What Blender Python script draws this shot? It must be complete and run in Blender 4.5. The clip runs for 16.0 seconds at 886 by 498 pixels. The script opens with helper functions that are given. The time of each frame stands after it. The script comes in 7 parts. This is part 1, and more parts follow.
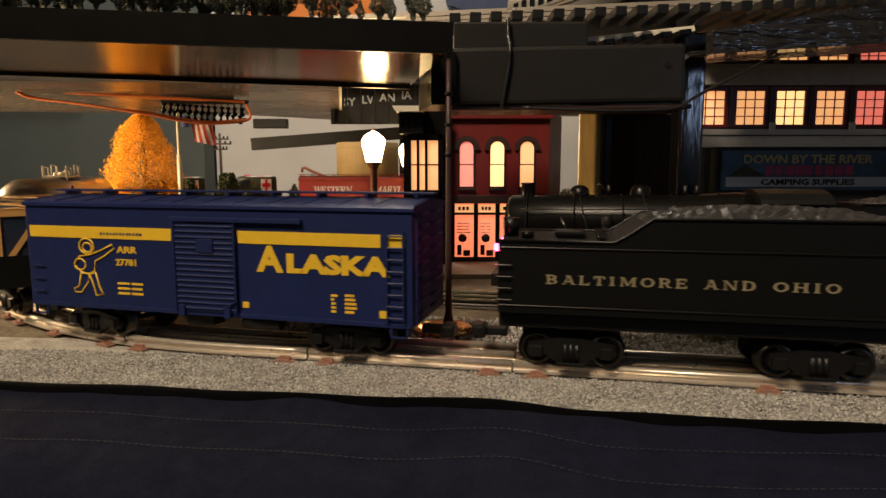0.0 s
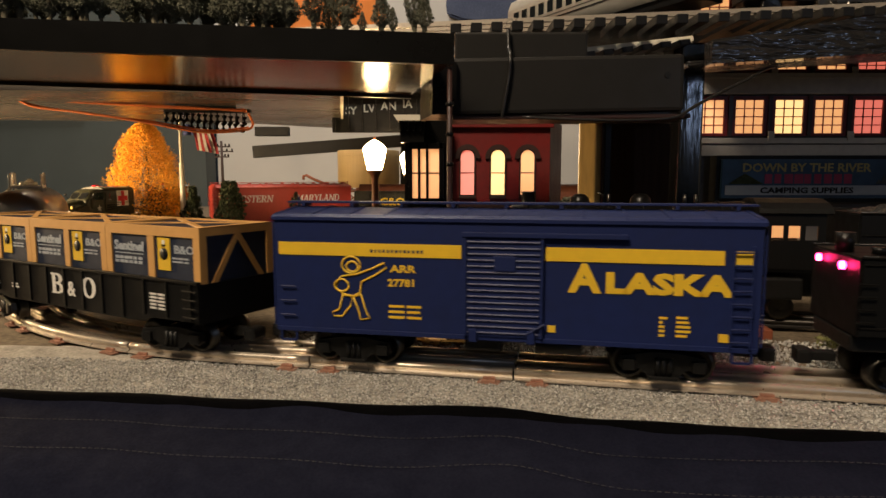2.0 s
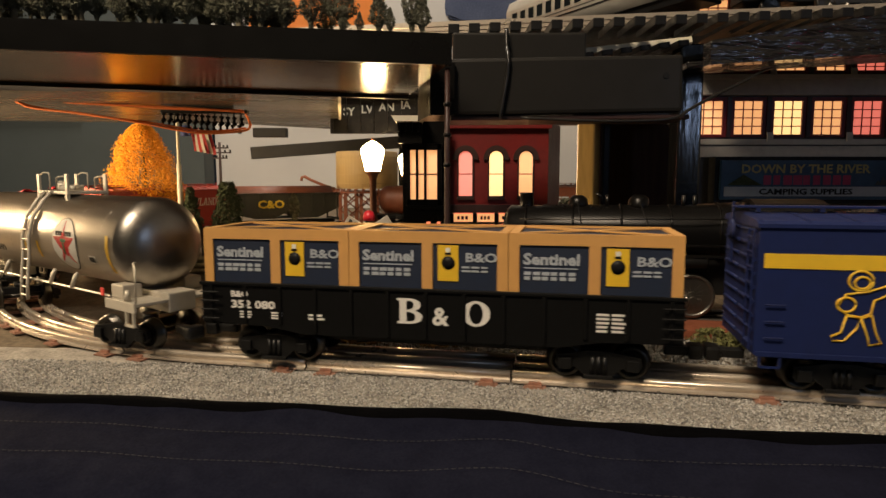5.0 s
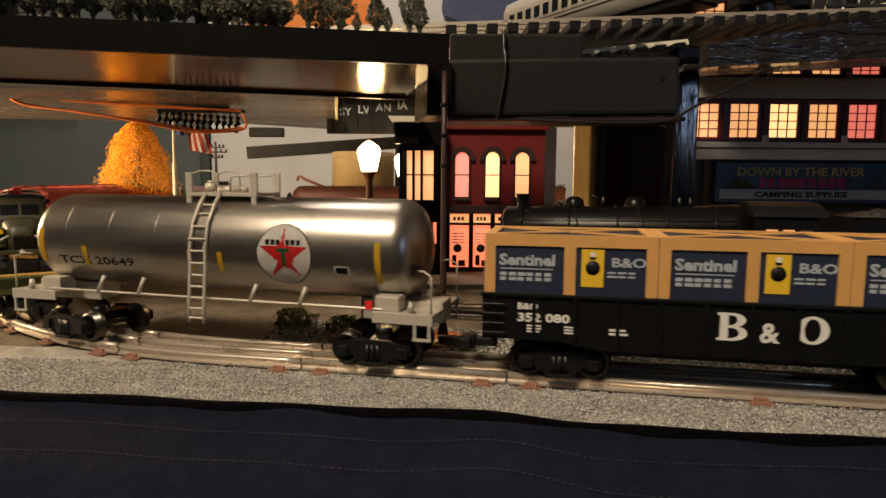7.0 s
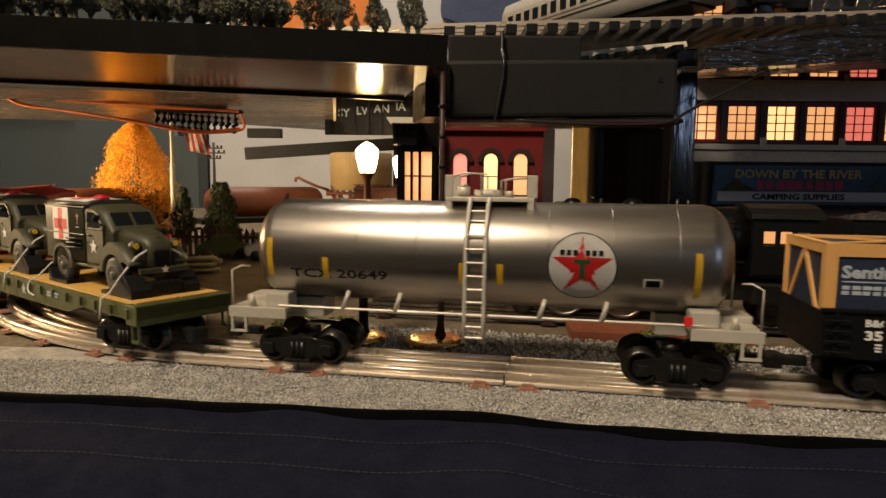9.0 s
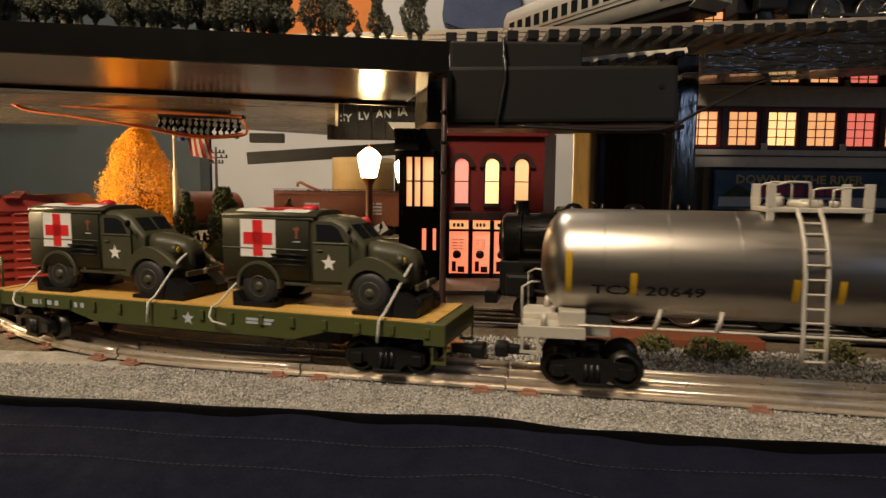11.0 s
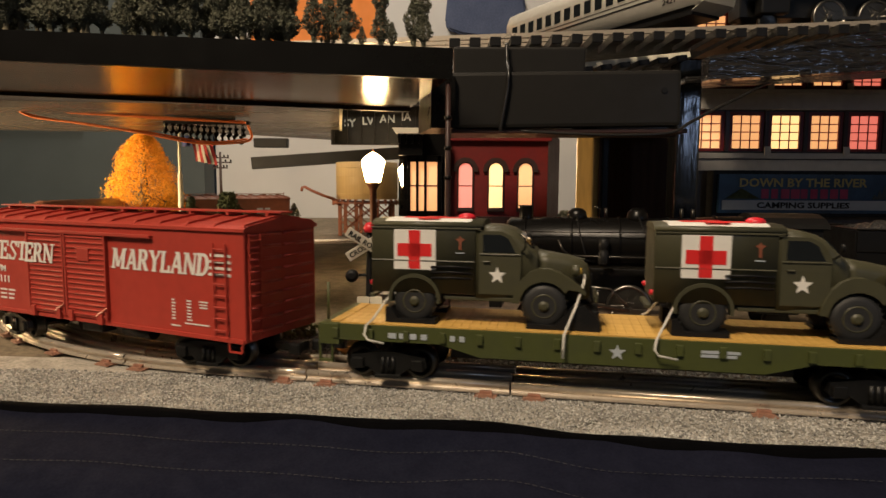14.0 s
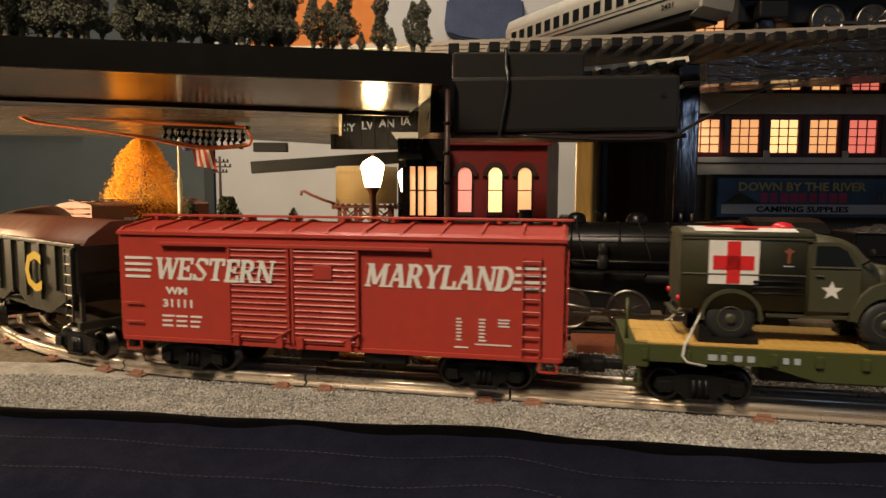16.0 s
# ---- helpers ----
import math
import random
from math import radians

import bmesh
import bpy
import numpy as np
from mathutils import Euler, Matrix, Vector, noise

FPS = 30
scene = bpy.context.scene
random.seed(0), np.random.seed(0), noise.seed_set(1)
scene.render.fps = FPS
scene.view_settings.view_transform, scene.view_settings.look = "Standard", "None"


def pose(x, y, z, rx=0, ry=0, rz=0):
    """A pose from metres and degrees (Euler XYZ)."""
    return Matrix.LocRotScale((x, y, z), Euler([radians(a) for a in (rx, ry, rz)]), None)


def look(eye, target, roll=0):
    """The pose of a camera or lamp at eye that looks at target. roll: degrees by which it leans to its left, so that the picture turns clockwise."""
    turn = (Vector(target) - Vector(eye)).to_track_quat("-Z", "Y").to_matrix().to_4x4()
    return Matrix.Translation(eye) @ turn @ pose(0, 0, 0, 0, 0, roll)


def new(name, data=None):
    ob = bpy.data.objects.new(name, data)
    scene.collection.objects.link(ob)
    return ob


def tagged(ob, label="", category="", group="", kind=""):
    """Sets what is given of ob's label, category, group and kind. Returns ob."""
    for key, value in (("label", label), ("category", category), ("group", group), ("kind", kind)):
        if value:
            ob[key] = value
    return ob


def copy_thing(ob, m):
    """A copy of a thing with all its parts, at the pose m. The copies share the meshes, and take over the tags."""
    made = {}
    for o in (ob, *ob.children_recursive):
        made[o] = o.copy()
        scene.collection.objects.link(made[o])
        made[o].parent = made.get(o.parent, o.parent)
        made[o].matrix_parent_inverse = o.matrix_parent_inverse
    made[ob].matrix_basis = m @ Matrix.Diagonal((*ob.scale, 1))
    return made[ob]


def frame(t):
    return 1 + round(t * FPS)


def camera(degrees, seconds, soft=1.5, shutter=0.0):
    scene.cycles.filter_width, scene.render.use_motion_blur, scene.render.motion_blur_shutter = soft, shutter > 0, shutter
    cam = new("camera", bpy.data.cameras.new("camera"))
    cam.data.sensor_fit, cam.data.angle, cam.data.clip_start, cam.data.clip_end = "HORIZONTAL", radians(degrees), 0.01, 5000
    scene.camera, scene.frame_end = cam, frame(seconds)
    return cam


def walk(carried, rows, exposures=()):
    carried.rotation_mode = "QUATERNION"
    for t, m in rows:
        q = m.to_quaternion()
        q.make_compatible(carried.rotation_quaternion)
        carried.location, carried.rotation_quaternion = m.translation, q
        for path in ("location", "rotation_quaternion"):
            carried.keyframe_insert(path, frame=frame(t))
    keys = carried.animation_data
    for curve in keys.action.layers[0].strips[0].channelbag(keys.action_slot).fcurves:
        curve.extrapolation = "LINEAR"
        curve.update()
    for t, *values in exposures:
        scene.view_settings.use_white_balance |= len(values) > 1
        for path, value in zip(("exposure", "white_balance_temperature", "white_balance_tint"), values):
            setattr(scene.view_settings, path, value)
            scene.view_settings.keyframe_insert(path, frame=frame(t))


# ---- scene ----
MM = 0.001
cam = camera(70.0, 16.0, 1.5, 0.5)
# seconds, eye, yaw to the left, pitch up, roll
PATH = [
    (0, (-0.0004, -0.0006, 0.1113), 0.179, -7.313, -0.024),
    (0.5, (-0.0001, -0.0003, 0.1115), 0.047, -7.245, 0.019),
    (1, (-0.0001, -0.0000, 0.1114), -0.020, -7.184, 0.008),
    (1.5, (0.0000, 0.0000, 0.1120), 0.000, -7.075, 0.000),
    (2, (-0.0007, -0.0036, 0.1129), 0.237, -6.693, -0.030),
    (2.5, (-0.0009, -0.0039, 0.1134), 0.488, -6.361, -0.096),
    (3, (-0.0006, -0.0037, 0.1136), 0.543, -6.318, -0.131),
    (3.5, (0.0002, -0.0022, 0.1132), 0.476, -6.400, -0.181),
    (4, (-0.0000, -0.0017, 0.1125), 0.315, -6.586, -0.074),
    (6.5, (0.0003, 0.0000, 0.1124), -0.126, -6.487, 0.105),
    (7, (-0.0002, -0.0009, 0.1121), -0.262, -6.467, 0.371),
    (7.5, (-0.0004, -0.0009, 0.1119), -0.331, -6.434, 0.491),
    (8, (-0.0004, -0.0002, 0.1114), -0.405, -6.424, 0.538),
    (8.5, (-0.0000, 0.0001, 0.1117), -0.443, -6.413, 0.533),
    (9, (-0.0000, -0.0004, 0.1119), -0.437, -6.331, 0.531),
    (11.5, (-0.0003, -0.0022, 0.1125), -0.275, -5.896, 0.615),
    (12, (-0.0006, -0.0014, 0.1119), -0.281, -5.911, 0.649),
    (12.5, (-0.0006, -0.0026, 0.1125), -0.217, -5.838, 0.610),
    (13, (-0.0008, -0.0038, 0.1133), -0.094, -5.762, 0.493),
    (13.5, (-0.0006, -0.0029, 0.1133), -0.030, -5.803, 0.441),
    (14, (-0.0006, -0.0040, 0.1139), 0.037, -5.626, 0.341),
    (14.5, (-0.0006, -0.0045, 0.1143), 0.088, -5.444, 0.304),
    (15, (-0.0008, -0.0042, 0.1138), 0.091, -5.351, 0.266),
    (15.5, (-0.0007, -0.0046, 0.1147), 0.067, -5.359, 0.247),
    (16, (-0.0006, -0.0042, 0.1146), -0.002, -5.286, 0.263),
]
walk(cam, [(t, Matrix.Translation(eye) @ Euler((0, 0, radians(yaw))).to_matrix().to_4x4()
            @ Euler((radians(90 + pitch), 0, 0)).to_matrix().to_4x4() @ Euler((0, 0, radians(roll))).to_matrix().to_4x4())
           for t, eye, yaw, pitch, roll in PATH], [(0, 0.05), (16, 0.15)])

# ---- light ----
world = bpy.data.worlds.new("room_air")
scene.world = world
world.use_nodes = True
world.node_tree.nodes["Background"].inputs[0].default_value = (0.75, 0.85, 1.0, 1)
world.node_tree.nodes["Background"].inputs[1].default_value = 0.012


def area_lamp(name, eye, target, w, h, power, colour):
    lamp = bpy.data.lights.new(name, "AREA")
    lamp.shape, lamp.size, lamp.size_y, lamp.energy, lamp.color = "RECTANGLE", w, h, power, colour
    ob = new(name, lamp)
    ob.matrix_world = look(eye, target)
    return ob


area_lamp("ceiling_lamp", (-0.95, -1.10, 2.2), (-0.2, 0.4, 0.0), 0.6, 0.6, 80, (1.0, 0.80, 0.58))
area_lamp("back_ceiling_lamp", (-0.6, 1.7, 2.3), (-0.6, 1.7, 0.0), 0.6, 0.6, 34, (1.0, 0.86, 0.70))
area_lamp("layout_lamp", (-0.84, 0.68, 0.165), (-0.46, 0.98, 0.10), 0.14, 0.08, 8.0, (1.0, 0.70, 0.38))
area_lamp("screen_lamp", (0.66, -0.40, 0.28), (0.24, 0.5, 0.15), 0.07, 0.13, 0.36, (0.50, 0.66, 1.0))


# ---- materials ----
def mat(name, col, rough=0.5, metal=0.0, var=0.25, scale=150.0, bump=0.15, col2=None, emit=None, power=0.0, coat=0.0, stretch=None, relief=0.0006, spec=0.5, detail=5):
    m = bpy.data.materials.new(name)
    m.use_nodes = True
    nt = m.node_tree
    b = nt.nodes["Principled BSDF"]
    col2 = col2 or tuple(c * (1 - var) for c in col)
    tc = nt.nodes.new("ShaderNodeTexCoord")
    mp = nt.nodes.new("ShaderNodeMapping")
    if stretch:
        mp.inputs["Scale"].default_value = stretch
    nt.links.new(tc.outputs["Object"], mp.inputs["Vector"])
    fine, big = nt.nodes.new("ShaderNodeTexNoise"), nt.nodes.new("ShaderNodeTexNoise")
    for node, s in ((fine, scale), (big, scale * 0.13)):
        node.inputs["Scale"].default_value, node.inputs["Detail"].default_value = s, detail
        nt.links.new(mp.outputs["Vector"], node.inputs["Vector"])
    mean = nt.nodes.new("ShaderNodeMath")
    mean.operation = "ADD"
    nt.links.new(fine.outputs["Fac"], mean.inputs[0])
    nt.links.new(big.outputs["Fac"], mean.inputs[1])
    ramp = nt.nodes.new("ShaderNodeMapRange")
    ramp.inputs["From Min"].default_value, ramp.inputs["From Max"].default_value = 0.7, 1.3
    nt.links.new(mean.outputs[0], ramp.inputs["Value"])
    mix = nt.nodes.new("ShaderNodeMix")
    mix.data_type = "RGBA"
    mix.inputs["A"].default_value, mix.inputs["B"].default_value = (*col2, 1), (*col, 1)
    nt.links.new(ramp.outputs[0], mix.inputs["Factor"])
    nt.links.new(mix.outputs["Result"], b.inputs["Base Color"])
    rr = nt.nodes.new("ShaderNodeMapRange")
    rr.inputs["To Min"].default_value, rr.inputs["To Max"].default_value = min(1, rough * 1.2), rough * 0.85
    nt.links.new(ramp.outputs[0], rr.inputs["Value"])
    nt.links.new(rr.outputs[0], b.inputs["Roughness"])
    b.inputs["Metallic"].default_value = metal
    b.inputs["Coat Weight"].default_value = coat
    b.inputs["Specular IOR Level"].default_value = spec
    if bump:
        bn = nt.nodes.new("ShaderNodeBump")
        bn.inputs["Strength"].default_value, bn.inputs["Distance"].default_value = bump, relief
        nt.links.new(fine.outputs["Fac"], bn.inputs["Height"])
        nt.links.new(bn.outputs["Normal"], b.inputs["Normal"])
    if emit:
        b.inputs["Emission Color"].default_value = (*emit, 1)
        b.inputs["Emission Strength"].default_value = power
    return m


BALLAST = mat("grey_ballast", (0.42, 0.39, 0.34), 0.9, var=0.6, scale=500, bump=0.6)
EARTH = mat("brown_ground", (0.16, 0.12, 0.075), 0.95, var=0.6, scale=260, bump=0.7)
CLOTH = mat("navy_cloth", (0.0070, 0.0078, 0.0165), 0.9, var=0.3, scale=700, bump=0.15, spec=0.06)
# hem cloth near black: the shade between ballast and skirt is in its colour
HEMSHADE = mat("shade_black_hem_cloth", (0.0016, 0.0016, 0.002), 0.95, var=0.3, scale=700, bump=0.1, spec=0.03)
STITCH = mat("grey_thread", (0.022, 0.022, 0.026), 0.8, bump=0)
RAIL = mat("tinned_rail", (0.62, 0.54, 0.44), 0.30, 0.6, var=0.25, scale=220, bump=0.1)
DARKRAIL = mat("blackened_rail", (0.05, 0.045, 0.04), 0.4, 0.8, var=0.3, scale=200)
TIE = mat("copper_brown_tie", (0.42, 0.22, 0.15), 0.45, 0.3, var=0.4, scale=260)
BLACKPAINT = mat("black_gloss_paint", (0.0045, 0.0042, 0.004), 0.30, var=0.3, scale=60, bump=0.25, spec=0.2)
BLACKMATT = mat("black_matt_paint", (0.009, 0.009, 0.0095), 0.5, var=0.3, scale=90, bump=0.2, spec=0.2)
UNDERSIDE = mat("varnished_dark_board", (0.085, 0.036, 0.012), 0.15, var=0.5, scale=30, bump=0.06, stretch=(0.3, 4, 1))
PANELGREY = mat("grey_varnished_board", (0.16, 0.14, 0.12), 0.26, var=0.4, scale=30, bump=0.1, stretch=(0.4, 4, 1))
TAPE = mat("crinkled_black_foil", (0.014, 0.013, 0.013), 0.20, var=0.3, scale=110, bump=1.0, stretch=(0.35, 1, 1.7), relief=0.006, spec=0.9, coat=0.5, detail=2.4)
CREASED = mat("creased_gloss_black_paint", (0.006, 0.006, 0.006), 0.14, var=0.3, scale=140, bump=0.5, stretch=(1.6, 1, 0.2), relief=0.0009, spec=0.6, coat=0.3, detail=2)
PINE = mat("varnished_pine", (0.55, 0.36, 0.12), 0.22, var=0.4, scale=60, stretch=(3, 3, 0.4))
BROWNBOARD = mat("dark_brown_board", (0.035, 0.018, 0.010), 0.55, var=0.5, scale=50, stretch=(4, 4, 0.3), spec=0.08)
# lighter copy of the black paint; light falling on the beams is in its colour
LITBLACK = mat("lit_black_beam_paint", (0.017, 0.016, 0.0145), 0.45, var=0.35, scale=45, bump=0.2, spec=0.2)
BLUE = mat("navy_blue_enamel", (0.012, 0.020, 0.082), 0.46, var=0.2, scale=120, bump=0.05, spec=0.22)
YELLOW = mat("chrome_yellow_print", (0.75, 0.48, 0.03), 0.4, var=0.1, scale=200, bump=0.03)
BLACKCAR = mat("black_car_plastic", (0.006, 0.006, 0.006), 0.42, var=0.3, scale=150, bump=0.1, spec=0.16)
TRUCK = mat("black_truck_metal", (0.007, 0.0068, 0.0065), 0.42, 0.2, var=0.4, scale=200)
STEEL = mat("worn_wheel_steel", (0.085, 0.08, 0.072), 0.35, 1.0, var=0.5, scale=200)
BRIGHTSTEEL = mat("bright_wheel_steel", (0.26, 0.245, 0.22), 0.32, 1.0, var=0.3, scale=200)
WHITE = mat("white_print", (0.72, 0.70, 0.65), 0.5, var=0.1, scale=200, bump=0.03)
CRATE = mat("tan_crate_plastic", (0.62, 0.33, 0.10), 0.5, var=0.15, scale=110, bump=0.05)
LABEL = mat("dark_blue_label", (0.012, 0.020, 0.044), 0.5, var=0.2, scale=120, bump=0.03)
GREYPRINT = mat("pale_grey_print", (0.38, 0.42, 0.46), 0.5, var=0.1, scale=200, bump=0)
CHROME = mat("brushed_silver_tank", (0.39, 0.36, 0.32), 0.33, 1.0, var=0.12, scale=90, bump=0.03, stretch=(0.3, 3, 3))
SILVER = mat("silver_grey_plastic", (0.52, 0.48, 0.40), 0.45, 0.25, var=0.15, scale=150)
RED = mat("red_print", (0.65, 0.02, 0.02), 0.45, var=0.12, scale=150, bump=0.03)
GREEN = mat("dark_green_print", (0.01, 0.10, 0.03), 0.5, var=0.1, bump=0)
OLIVE = mat("olive_drab_paint", (0.050, 0.048, 0.024), 0.5, var=0.2, scale=150, bump=0.06)
OLIVEGREEN = mat("army_green_plastic", (0.055, 0.065, 0.016), 0.5, var=0.2, scale=150, bump=0.06)
DECKWOOD = mat("tan_wooden_deck", (0.60, 0.36, 0.09), 0.55, var=0.25, scale=160, bump=0.15)
TYRE = mat("black_rubber", (0.015, 0.015, 0.015), 0.6, var=0.3, scale=400, bump=0.2)
GLASS = mat("dark_window_glass", (0.01, 0.012, 0.014), 0.06, var=0.1, bump=0)
OXIDE = mat("oxide_red_plastic", (0.40, 0.043, 0.028), 0.45, var=0.15, scale=130, bump=0.05)
BROWNCAR = mat("brown_car_paint", (0.17, 0.05, 0.022), 0.5, var=0.25, scale=130, bump=0.08)
OLIVECAR = mat("dark_olive_hopper_paint", (0.016, 0.015, 0.008), 0.45, var=0.25, scale=130, bump=0.08)
COAL = mat("coal_load", (0.03, 0.03, 0.03), 0.35, var=0.6, scale=420, bump=0.9)
STRAP = mat("white_rubber_strap", (0.62, 0.60, 0.54), 0.5, var=0.1, bump=0.05)
BRICK = mat("deep_red_painted_wall", (0.16, 0.007, 0.006), 0.5, var=0.25, scale=160, bump=0.2)
BROWNTRIM = mat("dark_brown_trim", (0.035, 0.013, 0.010), 0.5, var=0.25, scale=150)
STONE = mat("grey_stone_facade", (0.42, 0.40, 0.37), 0.7, var=0.2, scale=120, bump=0.15)
STONEDARK = mat("dark_slate_facade", (0.05, 0.048, 0.05), 0.6, var=0.25, scale=120, bump=0.15)
WARMWIN = mat("lit_window_warm", (0.8, 0.6, 0.4), 0.5, var=0.05, bump=0, emit=(1.0, 0.44, 0.16), power=0.85)
HOTWIN = mat("lit_window_bright", (0.8, 0.7, 0.5), 0.5, var=0.05, bump=0, emit=(1.0, 0.58, 0.22), power=1.35)
PINKWIN = mat("lit_window_pink", (0.8, 0.5, 0.5), 0.5, var=0.05, bump=0, emit=(1.0, 0.20, 0.13), power=0.72)
REDWIN = mat("lit_window_red", (0.8, 0.4, 0.3), 0.5, var=0.05, bump=0, emit=(1.0, 0.22, 0.10), power=1.1)
GLOBE = mat("glowing_lamp_globe", (0.9, 0.85, 0.7), 0.4, var=0.02, bump=0, emit=(1.0, 0.66, 0.29), power=48)
REDLED = mat("red_marker_light", (0.5, 0.02, 0.05), 0.4, bump=0, emit=(1.0, 0.02, 0.13), power=60)
REDBEACON = mat("red_roof_beacon", (0.6, 0.015, 0.03), 0.35, var=0.1, bump=0)
LAMPBROWN = mat("brown_lamp_post", (0.16, 0.055, 0.022), 0.4, var=0.2, scale=150)
BRASS = mat("brass_base_plate", (0.75, 0.47, 0.18), 0.28, 1.0, var=0.2, scale=150)
WALLGREY = mat("blue_grey_wall_paint", (0.060, 0.076, 0.080), 0.75, var=0.08, scale=8, bump=0.05)
WALLPALE = mat("pale_grey_wall_paint", (0.52, 0.52, 0.52), 0.75, var=0.08, scale=8, bump=0.05)
CEIL = mat("white_ceiling_paint", (0.6, 0.58, 0.54), 0.8, var=0.06, scale=8, bump=0.05)
CARPET = mat("dark_carpet", (0.06, 0.05, 0.045), 0.95, var=0.3, scale=120, bump=0.4)
ORANGELEAF = mat("orange_autumn_leaves", (1.0, 0.50, 0.035), 0.8, var=0.2, scale=500, bump=0.4)
DARKLEAF = mat("dark_green_leaves", (0.17, 0.17, 0.115), 0.85, var=0.55, scale=500, bump=0.4)
BUSH = mat("green_bush_foam", (0.045, 0.060, 0.022), 0.9, var=0.5, scale=500, bump=0.4)
MOSS = mat("yellow_green_moss", (0.16, 0.16, 0.05), 0.9, var=0.5, scale=500, bump=0.4)
BARK = mat("pale_trunk", (0.22, 0.19, 0.12), 0.8, var=0.4, scale=300)
WIRE = mat("orange_wire_insulation", (0.85, 0.22, 0.06), 0.4, var=0.1, bump=0.02)
BLACKWIRE = mat("black_cable", (0.015, 0.014, 0.013), 0.35, bump=0.05)
TANKCREAM = mat("cream_water_tank", (0.58, 0.42, 0.20), 0.5, var=0.15, scale=60, stretch=(4, 4, 0.2))
RUST = mat("rust_brown_plastic", (0.22, 0.065, 0.03), 0.55, var=0.25, scale=150)
IVORY = mat("ivory_white_plastic", (0.68, 0.64, 0.52), 0.45, var=0.1, scale=120)
FLAGRED = mat("flag_red_cloth", (0.55, 0.05, 0.05), 0.7, var=0.15)
FLAGBLUE = mat("flag_blue_cloth", (0.03, 0.04, 0.16), 0.7, var=0.15)
COACHGREY = mat("pale_grey_coach", (0.50, 0.48, 0.42), 0.38, 0.2, var=0.12, scale=120)
SIGNBLUE = mat("dark_blue_sign", (0.020, 0.075, 0.16), 0.5, var=0.5, scale=60, bump=0.03)
SIGNTEXT = mat("dull_gold_print", (0.38, 0.32, 0.11), 0.5, var=0.2, bump=0)
SIGNPINK = mat("dull_crimson_print", (0.34, 0.015, 0.08), 0.5, var=0.2, bump=0)
ORANGEWALL = mat("orange_wall", (0.80, 0.25, 0.04), 0.6, var=0.1, scale=60)
GOLDTEXT = mat("gold_print", (0.26, 0.215, 0.12), 0.5, var=0.1, bump=0)
BLUECLOTH = mat("slate_blue_cloth", (0.05, 0.07, 0.14), 0.8, var=0.2)


# ---- building helpers; their lengths are in millimetres ----
def box(bm, x0, x1, y0, y1, z0, z1, bev=0.0):
    vs = [bm.verts.new((x * MM, y * MM, z * MM)) for x in (x0, x1) for y in (y0, y1) for z in (z0, z1)]
    fs = [bm.faces.new([vs[i] for i in f]) for f in
          ((0, 1, 3, 2), (4, 6, 7, 5), (0, 4, 5, 1), (2, 3, 7, 6), (0, 2, 6, 4), (1, 5, 7, 3))]
    if bev:
        edges = list({e for f in fs for e in f.edges})
        bmesh.ops.bevel(bm, geom=edges, offset=bev * MM, segments=2, affect="EDGES", profile=0.6)
    return bm


def rod(bm, p0, p1, r0, r1=None, n=10):
    r1 = r0 if r1 is None else r1
    a, b = Vector(p0) * MM, Vector(p1) * MM
    q = (b - a).to_track_quat("Z", "Y")
    rings = []
    for c, r in ((a, r0), (b, r1)):
        rings.append([bm.verts.new(c + q @ Vector((math.cos(i * math.tau / n) * r * MM, math.sin(i * math.tau / n) * r * MM, 0))) for i in range(n)])
    for i in range(n):
        f = bm.faces.new((rings[0][i], rings[0][(i + 1) % n], rings[1][(i + 1) % n], rings[1][i]))
        f.smooth = n > 6
    bm.faces.new(rings[0][::-1])
    bm.faces.new(rings[1])
    return bm


def tube(bm, pts, r, n=6):
    """A round bar through points."""
    ps = [Vector(p) * MM for p in pts]
    rings = []
    for k, c in enumerate(ps):
        way = (ps[min(k + 1, len(ps) - 1)] - ps[max(k - 1, 0)]).normalized()
        q = way.to_track_quat("Z", "Y")
        rings.append([bm.verts.new(c + q @ Vector((math.cos(i * math.tau / n) * r * MM, math.sin(i * math.tau / n) * r * MM, 0))) for i in range(n)])
    for a, b in zip(rings, rings[1:]):
        for i in range(n):
            f = bm.faces.new((a[i], a[(i + 1) % n], b[(i + 1) % n], b[i]))
            f.smooth = True
    bm.faces.new(rings[0][::-1])
    bm.faces.new(rings[-1])
    return bm


def prism(bm, outline, axis, lo, hi, smooth=False):
    """An outline of two coordinates, drawn out along the axis."""
    def at(p, v):
        return {"x": (v, p[0], p[1]), "y": (p[0], v, p[1]), "z": (p[0], p[1], v)}[axis]
    a = [bm.verts.new(Vector(at(p, lo)) * MM) for p in outline]
    b = [bm.verts.new(Vector(at(p, hi)) * MM) for p in outline]
    n = len(outline)
    for i in range(n):
        f = bm.faces.new((a[i], a[(i + 1) % n], b[(i + 1) % n], b[i]))
        f.smooth = smooth
    bm.faces.new(a[::-1])
    bm.faces.new(b)
    return bm


def lathe(bm, profile, centre=(0, 0, 0), n=20, axis="z"):
    """Rings of (radius, height) about an axis."""
    rings = []
    for r, h in profile:
        ring = []
        for i in range(n):
            u, v = math.cos(i * math.tau / n) * r, math.sin(i * math.tau / n) * r
            p = {"z": (u, v, h), "x": (h, u, v), "y": (u, h, v)}[axis]
            ring.append(bm.verts.new((Vector(p) + Vector(centre)) * MM))
        rings.append(ring)
    for a, b in zip(rings, rings[1:]):
        for i in range(n):
            f = bm.faces.new((a[i], a[(i + 1) % n], b[(i + 1) % n], b[i]))
            f.smooth = True
    bm.faces.new(rings[0][::-1])
    bm.faces.new(rings[-1])
    return bm


